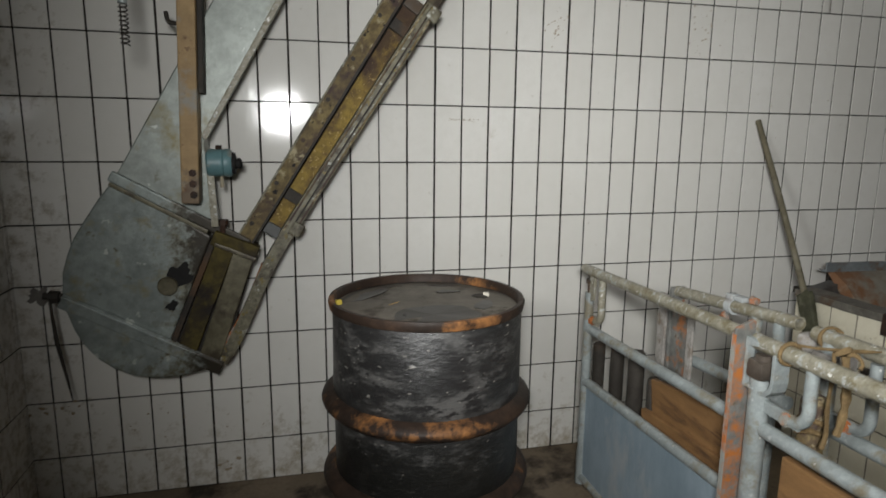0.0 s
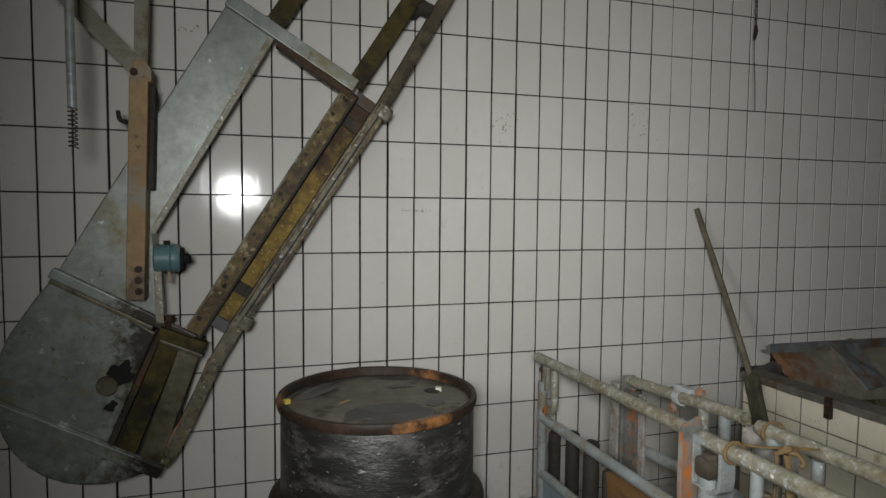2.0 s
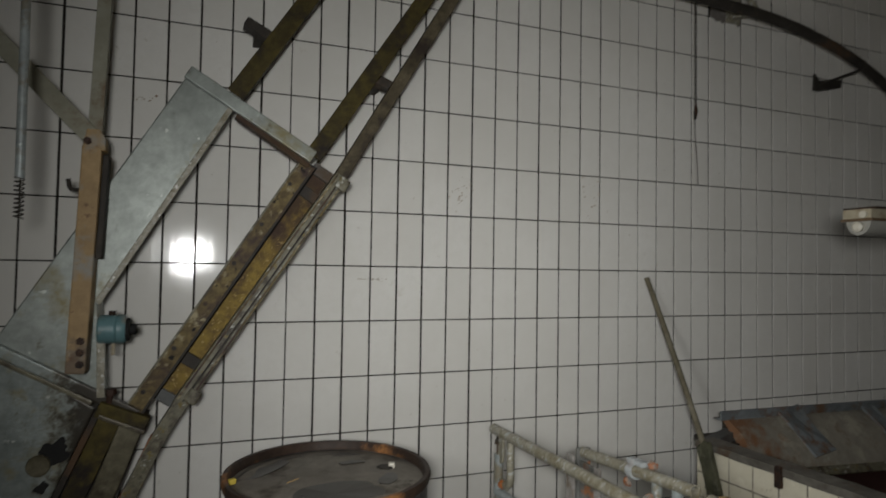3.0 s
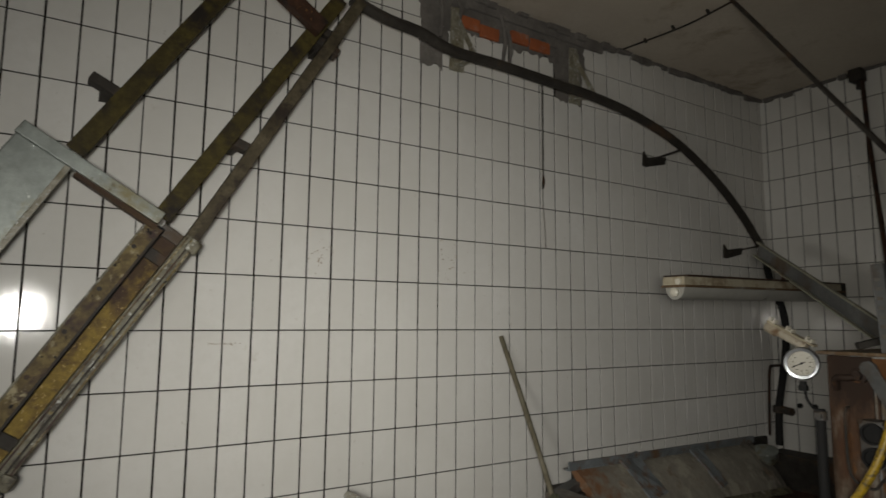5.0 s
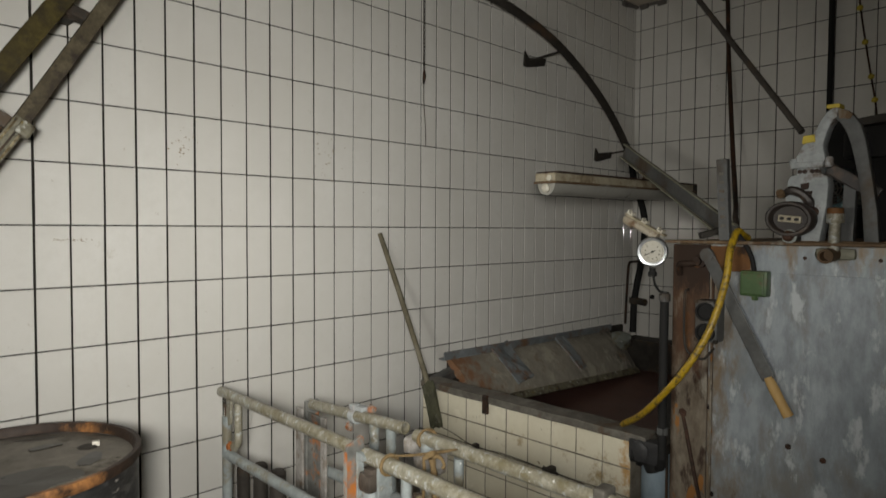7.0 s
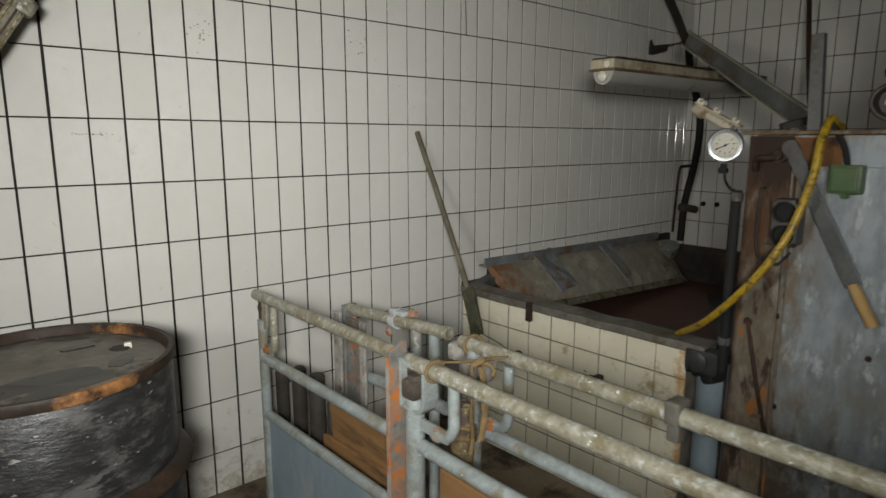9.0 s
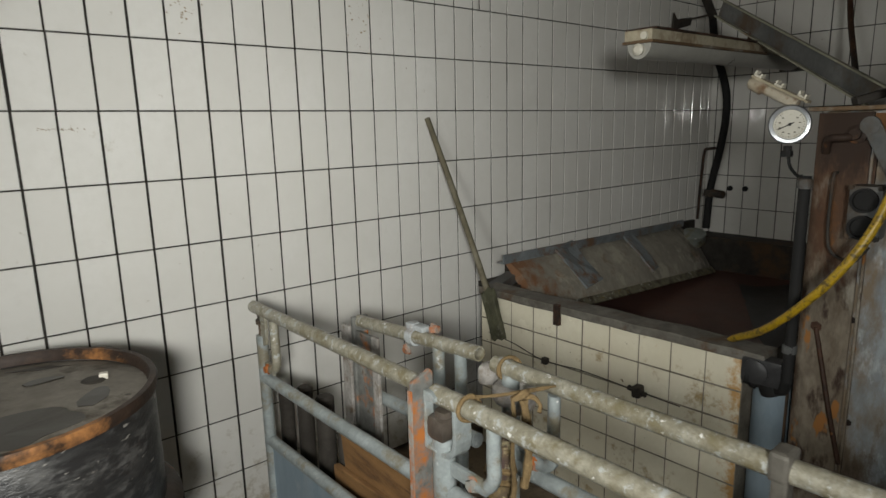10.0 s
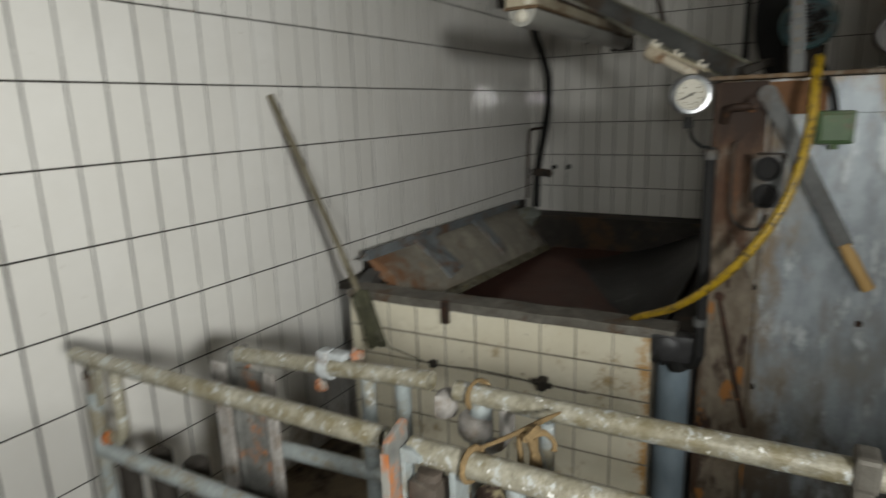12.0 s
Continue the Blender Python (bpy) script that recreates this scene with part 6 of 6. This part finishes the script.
tube(bm, smooth_path([(3.35, 1.90, TOP - 0.01), (3.335, 2.2, TOP - 0.035), (3.32, 2.5, TOP - 0.025), (3.31, 2.70, TOP - 0.015)]), 0.006, 6)
for y in (2.05, 2.3, 2.52):
    tube(bm, [(3.33, y, TOP - 0.03), (3.33, y + 0.012, TOP + 0.004)], 0.010, 6)
solid("ceiling_cable", bm, DARK_STEEL, "thin dark cable clipped under the ceiling", "cable")
riser = thing("wall_conduit", (5.05, 1.9, 1.0), "brown thin conduit from the ceiling to the tank", "pipe")
bm = bmesh.new()
tube(bm, [(5.085, 1.955, TOP + 0.004), (5.04, 1.915, 3.07), (4.85, 1.812, 2.58), (4.58, 1.680, 2.14), (4.25, 1.530, 1.842), (3.80, 1.36, 1.775), (3.08, 1.075, 1.668)], 0.016, 10)
part("pipe", bm, RUST, riser, smooth=True)
bm = bmesh.new()
box(bm, (5.02, 1.93, TOP - 0.10), (5.119, 2.02, TOP - 0.005), bevel=0.01)
lathe(bm, [(0, 0), (0.03, 0), (0.024, 0.05), (0, 0.05)], pose(5.085, 1.965, TOP - 0.15), 12)
part("junction_box", bm, DARK_STEEL, riser)
pulley = thing("ceiling_pulley", (5.0, 1.2, 3.5), "black pulley block with a hanging dark rod", "pulley")
bm = bmesh.new()
box(bm, (4.95, 1.05, 3.52), (5.112, 1.33, 3.60), bevel=0.02)
lathe(bm, [(0, -0.03), (0.07, -0.03), (0.05, -0.01), (0.05, 0.01), (0.07, 0.03), (0, 0.03)], pose(5.04, 1.26, 3.50, 90), 20)
lathe(bm, [(0, -0.03), (0.05, -0.03), (0.035, 0), (0.05, 0.03), (0, 0.03)], pose(5.04, 1.12, 3.53, 90), 20)
box(bm, (4.98, 1.18, 3.40), (5.08, 1.26, 3.50), bevel=0.02)
part("block", bm, BLACK, pulley)
bm = bmesh.new()
tube(bm, [(5.06, 1.219, 3.45), (5.06, 1.22, 2.45), (5.06, 1.22, 1.4)], 0.019, 10)
part("rod", bm, BLACK, pulley, smooth=True)
bm = bmesh.new()
tube(bm, smooth_path([(5.06, 1.08, 3.54), (5.07, 1.05, 3.2), (5.07, 0.99, 2.8), (5.07, 0.94, 2.45), (5.07, 0.92, 1.9)]), 0.006, 6)
part("cord", bm, RUST, pulley)
for y, z in ((1.055, 3.22), (1.02, 2.98), (0.98, 2.74), (0.955, 2.58)):
    bm = bmesh.new()
    bmesh.ops.create_icosphere(bm, subdivisions=1, radius=0.022, matrix=pose(5.068, y, z))
    part("cord_knot", bm, YPAINT, pulley, "yellow knot on the cord")

pipe_e = thing("black_corner_pipe", (4.95, 2.6, 0.8), "bent black pipe with a valve in the corner", "pipe")
bm = bmesh.new()
tube(bm, smooth_path([(4.95, 2.70, 2.36), (4.95, 2.66, 2.12), (4.95, 2.60, 1.96), (4.95, 2.558, 1.80), (4.95, 2.555, 1.60), (4.95, 2.585, 1.38), (4.95, 2.62, 1.20), (4.95, 2.64, 1.06), (4.95, 2.65, 0.80)]), 0.028, 14)
part("pipe", bm, BLACK, pipe_e, smooth=True)
bm = bmesh.new()
tube(bm, [(4.95, 2.64, 1.08), (4.92, 2.52, 1.07)], 0.03, 10)
lathe(bm, [(0, 0), (0.04, 0), (0.04, 0.05), (0, 0.05)], frame_of((4.95, 2.645, 1.05), (4.95, 2.64, 1.15), (0, 1, 0)), 14)
part("valve", bm, DARK_STEEL, pipe_e)
bm = bmesh.new()
tube(bm, smooth_path([(4.96, 2.57, 1.42), (4.99, 2.68, 1.41), (5.0, 2.725, 1.38), (4.99, 2.735, 1.15), (4.96, 2.73, 0.86)]), 0.011, 8)
part("side_pipe", bm, RUST, pipe_e)
for y, z in ((2.558, 1.102), (2.443, 1.105), (2.30, 2.05)):
    bm = bmesh.new()
    lathe(bm, [(0, 0), (0.021, 0), (0.018, 0.02), (0, 0.02)], pose(EAST - 0.002, y, z, 0, -90), 12)
    solid("wall_plug", bm, BLACK, "black stub plug in the tile wall", "plug", "wall plugs")

for owner in (elevator, post, tank, sock, beam):
    for child in owner.children:
        if child.name.split(".")[0] in ("rivets", "bolts", "screws", "oil_crust"):
            tagged(child, "", "", "", "stuff")

# bodies made up for the two added lamps that light the room from beside and behind the walk
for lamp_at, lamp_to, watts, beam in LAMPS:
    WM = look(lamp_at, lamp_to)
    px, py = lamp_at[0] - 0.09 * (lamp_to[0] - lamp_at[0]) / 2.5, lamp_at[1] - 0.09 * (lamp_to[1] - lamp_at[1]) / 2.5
    wl = thing("work_lamp", (px, py, 0), "added lit lamp on a black stand, in place of a carried light", "lamp", "work lamps")
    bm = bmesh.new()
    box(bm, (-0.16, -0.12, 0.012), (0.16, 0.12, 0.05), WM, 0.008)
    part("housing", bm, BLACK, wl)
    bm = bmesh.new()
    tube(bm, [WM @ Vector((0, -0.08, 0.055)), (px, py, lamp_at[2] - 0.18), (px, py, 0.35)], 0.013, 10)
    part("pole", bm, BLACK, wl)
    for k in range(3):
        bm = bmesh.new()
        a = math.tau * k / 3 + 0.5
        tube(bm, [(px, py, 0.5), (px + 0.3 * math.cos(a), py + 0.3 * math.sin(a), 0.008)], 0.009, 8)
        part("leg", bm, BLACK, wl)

# ---- wall pieces: bricks and tiles ----
HOLE_L, HOLE_R, HOLE_Z = 1.72, 2.96, 3.452      # where tiles have fallen off under the ceiling
bm = bmesh.new()
rng = random.Random(5)
for k in range(60):
    x, z = rng.uniform(HOLE_L - 0.02, HOLE_R), rng.uniform(3.26, TOP - 0.02)
    if z < 3.45 and not (1.68 < x < 1.86 or 2.72 < x < 2.94):
        continue
    w, h = rng.uniform(0.05, 0.16), rng.uniform(0.03, 0.09)
    box(bm, (x - w / 2, NORTH - rng.uniform(0.008, 0.018), z - h / 2), (x + w / 2, NORTH + 0.02, z + h / 2), bevel=0.006)
for d, x0, x1, z0 in ((0.0062, 1.69, 1.84, 3.19), (0.0066, 2.71, 2.95, 3.19), (0.0052, HOLE_L - 0.03, HOLE_R + 0.02, 3.44)):
    n_e = max(6, int((x1 - x0) / 0.022))
    foot = [(x0 + (x1 - x0) * k / n_e, z0 + 0.05 * noise.noise(Vector((x0 * 9 + k * 0.55, d * 900, 1)))) for k in range(n_e + 1)]
    side_r = [(x1 + 0.02 * noise.noise(Vector((x1, k * 0.9, 4))), z0 + (TOP - 0.005 - z0) * k / 8) for k in range(1, 8)]
    side_l = [(x0 + 0.02 * noise.noise(Vector((x0, k * 0.9, 8))), z0 + (TOP - 0.005 - z0) * k / 8) for k in range(7, 0, -1)]
    prism(bm, foot + side_r + [(x1, TOP - 0.005), (x0, TOP - 0.005)] + side_l, NORTH - d, NORTH + 0.02)
box(bm, (2.0, NORTH - 0.025, TOP - 0.075), (3.15, NORTH + 0.01, TOP - 0.01), bevel=0.01)
part("mortar_patch", bm, MORTAR, wall_north, "bare grey mortar where tiles fell off")
TILE_STAIN = material("faint_brown_tile_stain", (0.42, 0.35, 0.25), (0.24, 0.18, 0.12), 0.5, 0, 9, 60, stain=(0.20, 0.13, 0.08), stain_amount=-0.05, stain_scale=22, bump=0.1)


def flecks(cx, cz, w, h, count, big, seed):
    """Small flat flecks scattered thinly over one tile, denser in its middle."""
    r, b = random.Random(seed), bmesh.new()
    for _ in range(count):
        x, z, rad = cx + r.gauss(0, w / 2), cz + r.gauss(0, h / 2), big * r.uniform(0.3, 1.0) ** 2
        ring_ = [(x + rad * r.uniform(0.6, 1.5) * math.cos(t), z + rad * r.uniform(0.4, 1.0) * math.sin(t)) for t in (math.tau * k / 6 for k in range(6))]
        prism(b, ring_, NORTH - 0.0050, NORTH - 0.0040)
    return b


for cx, cz, w, h, count, big, seed in ((1.890, 2.075, 0.055, 0.13, 34, 0.006, 41), (1.145, 2.086, 0.09, 0.05, 16, 0.006, 42), (1.137, 2.05, 0.05, 0.06, 12, 0.006, 43),
                                       (0.676, 1.642, 0.035, 0.006, 14, 0.0045, 44), (0.745, 1.641, 0.045, 0.005, 18, 0.0045, 45), (-0.372, 0.10, 0.03, 0.03, 12, 0.012, 46),
                                       (-1.063, 0.425, 0.11, 0.03, 26, 0.016, 47), (-0.243, 2.367, 0.06, 0.02, 14, 0.006, 48), (2.45, 1.95, 0.5, 0.5, 30, 0.004, 49), (-0.6, 0.3, 0.4, 0.2, 30, 0.006, 50)):
    tagged(part("stain", flecks(cx, cz, w, h, count, big, seed), TILE_STAIN, wall_north, "brown flecks and scuffs on the tile"), "brown flecks and scuffs on the tile", "", "", "stuff")
part("chipped_spot", grime(-1.06, 0.915, 0.055, NORTH - 0.0045, 21.0, 0.8, 0.2, 0.0015), MORTAR, wall_north, "chipped patch showing brown mortar")
for x0, z0 in ((1.955, 3.465), (2.10, 3.445), (2.335, 3.475), (2.49, 3.465)):
    bm = bmesh.new()
    box(bm, (x0, NORTH - 0.024, z0), (x0 + 0.165 if x0 > 2.4 else x0 + 0.14, NORTH + 0.02, z0 + 0.075), bevel=0.008)
    part("brick", bm, BRICK, wall_north, "bare orange brick")
for x0, z1, z0 in ((1.80, 3.66, 3.36), (2.255, 3.62, 3.33), (2.30, 3.55, 3.30), (1.93, 3.62, 3.50)):
    bm = bmesh.new()
    tube(bm, smooth_path([(x0, NORTH - 0.02, z1), (x0 + 0.02, NORTH - 0.035, (z0 + z1) / 2), (x0 + 0.01, NORTH - 0.025, z0)]), 0.012, 7, wobble=0.4)
    part("dangling_scrim", bm, MORTAR, wall_north, "hanging shred of grey plaster")


def tile_mesh(name, w, h, mat, t=0.010, b=0.0012):
    """A glazed tile, width along x, height along z, its face towards -y, centred on the origin."""
    x, z = w / 2, h / 2
    v = [(-x, t, -z), (x, t, -z), (x, t, z), (-x, t, z), (-x, b * 2.2, -z), (x, b * 2.2, -z), (x, b * 2.2, z), (-x, b * 2.2, z),
         (-x + b, 0, -z + b), (x - b, 0, -z + b), (x - b, 0, z - b), (-x + b, 0, z - b)]
    f = [(8, 9, 10, 11)] + [(a + 4, (a + 1) % 4 + 4, (a + 1) % 4 + 8, a + 8) for a in range(4)] + [(a, (a + 1) % 4, (a + 1) % 4 + 4, a + 4) for a in range(4)]
    me = bpy.data.meshes.new(name)
    me.from_pydata(v, [], f)
    me.materials.append(mat)
    return me


def tile_wall(wall, at, length, col0, row0, height, pitch, row, gap, rise, mat, chosen, skip=lambda u, z: False, seed=1, tilt=0.25, part_name="tile"):
    """Lays tiles on a wall. at(u, z, d) is the pose of a piece at u along the wall; pieces cut by an edge get a mesh of their own width."""
    r = random.Random(seed)
    meshes, verts, faces = {}, [], []
    k0 = math.floor((0 - col0) / pitch)
    k1 = math.ceil((length - col0) / pitch)
    j0 = math.floor((0 - row0) / row)
    j1 = math.ceil((height - row0) / row)
    widths = [gap * r.choice((0.65, 0.8, 0.9, 1.0, 1.0, 1.2)) for k in range(k0, k1 + 1)]
    for k in range(k0, k1):
        for j in range(j0, j1):
            a, b = max(col0 + k * pitch, 0) + widths[k - k0] / 2, min(col0 + (k + 1) * pitch, length) - widths[k - k0 + 1] / 2
            lo, hi = max(row0 + j * row, 0) + rise * 0.5, min(row0 + (j + 1) * row, height) - rise * 0.5
            if b - a < 0.012 or hi - lo < 0.012 or skip((a + b) / 2, (lo + hi) / 2):
                continue
            key = (round(b - a, 3), round(hi - lo, 3))
            if key not in meshes:
                meshes[key] = tile_mesh("tile", key[0], key[1], mat)
            m = at((a + b) / 2, (lo + hi) / 2) @ pose(r.uniform(-0.0007, 0.0007), r.uniform(-0.0005, 0.0003), 0, max(-0.4, min(0.4, r.gauss(0, tilt))), 0, max(-0.5, min(0.5, r.gauss(0, tilt * 1.5))))
            if chosen((a + b) / 2, (lo + hi) / 2):
                ob = new(part_name, meshes[key])
                ob.parent = wall
                ob.matrix_parent_inverse = Matrix.Translation(wall.location).inverted() if not wall.parent else Matrix()
                ob.matrix_basis = m
            else:
                base = len(verts)
                verts += [tuple(m @ v.co) for v in meshes[key].vertices]
                faces += [tuple(base + i for i in p.vertices) for p in meshes[key].polygons]
    if verts:
        me = bpy.data.meshes.new("tiles")
        me.from_pydata(verts, [], faces)
        me.materials.append(mat)
        ob = new("tiles", me)
        ob.parent = wall
        tagged(ob, "", "", "", "stuff")


GAP, RISE = 0.0076, 0.0052
tile_wall(front, lambda u, z: FRONT @ pose(u, 0.0, z), FLEN, FLEN - 0.0, 0.806 - 0.122 * 6, TUB_TOP - 0.034, 0.1335, 0.122, 0.0060, 0.0060, CREAM_TILE,
          lambda u, z: True, seed=4, tilt=0.4)
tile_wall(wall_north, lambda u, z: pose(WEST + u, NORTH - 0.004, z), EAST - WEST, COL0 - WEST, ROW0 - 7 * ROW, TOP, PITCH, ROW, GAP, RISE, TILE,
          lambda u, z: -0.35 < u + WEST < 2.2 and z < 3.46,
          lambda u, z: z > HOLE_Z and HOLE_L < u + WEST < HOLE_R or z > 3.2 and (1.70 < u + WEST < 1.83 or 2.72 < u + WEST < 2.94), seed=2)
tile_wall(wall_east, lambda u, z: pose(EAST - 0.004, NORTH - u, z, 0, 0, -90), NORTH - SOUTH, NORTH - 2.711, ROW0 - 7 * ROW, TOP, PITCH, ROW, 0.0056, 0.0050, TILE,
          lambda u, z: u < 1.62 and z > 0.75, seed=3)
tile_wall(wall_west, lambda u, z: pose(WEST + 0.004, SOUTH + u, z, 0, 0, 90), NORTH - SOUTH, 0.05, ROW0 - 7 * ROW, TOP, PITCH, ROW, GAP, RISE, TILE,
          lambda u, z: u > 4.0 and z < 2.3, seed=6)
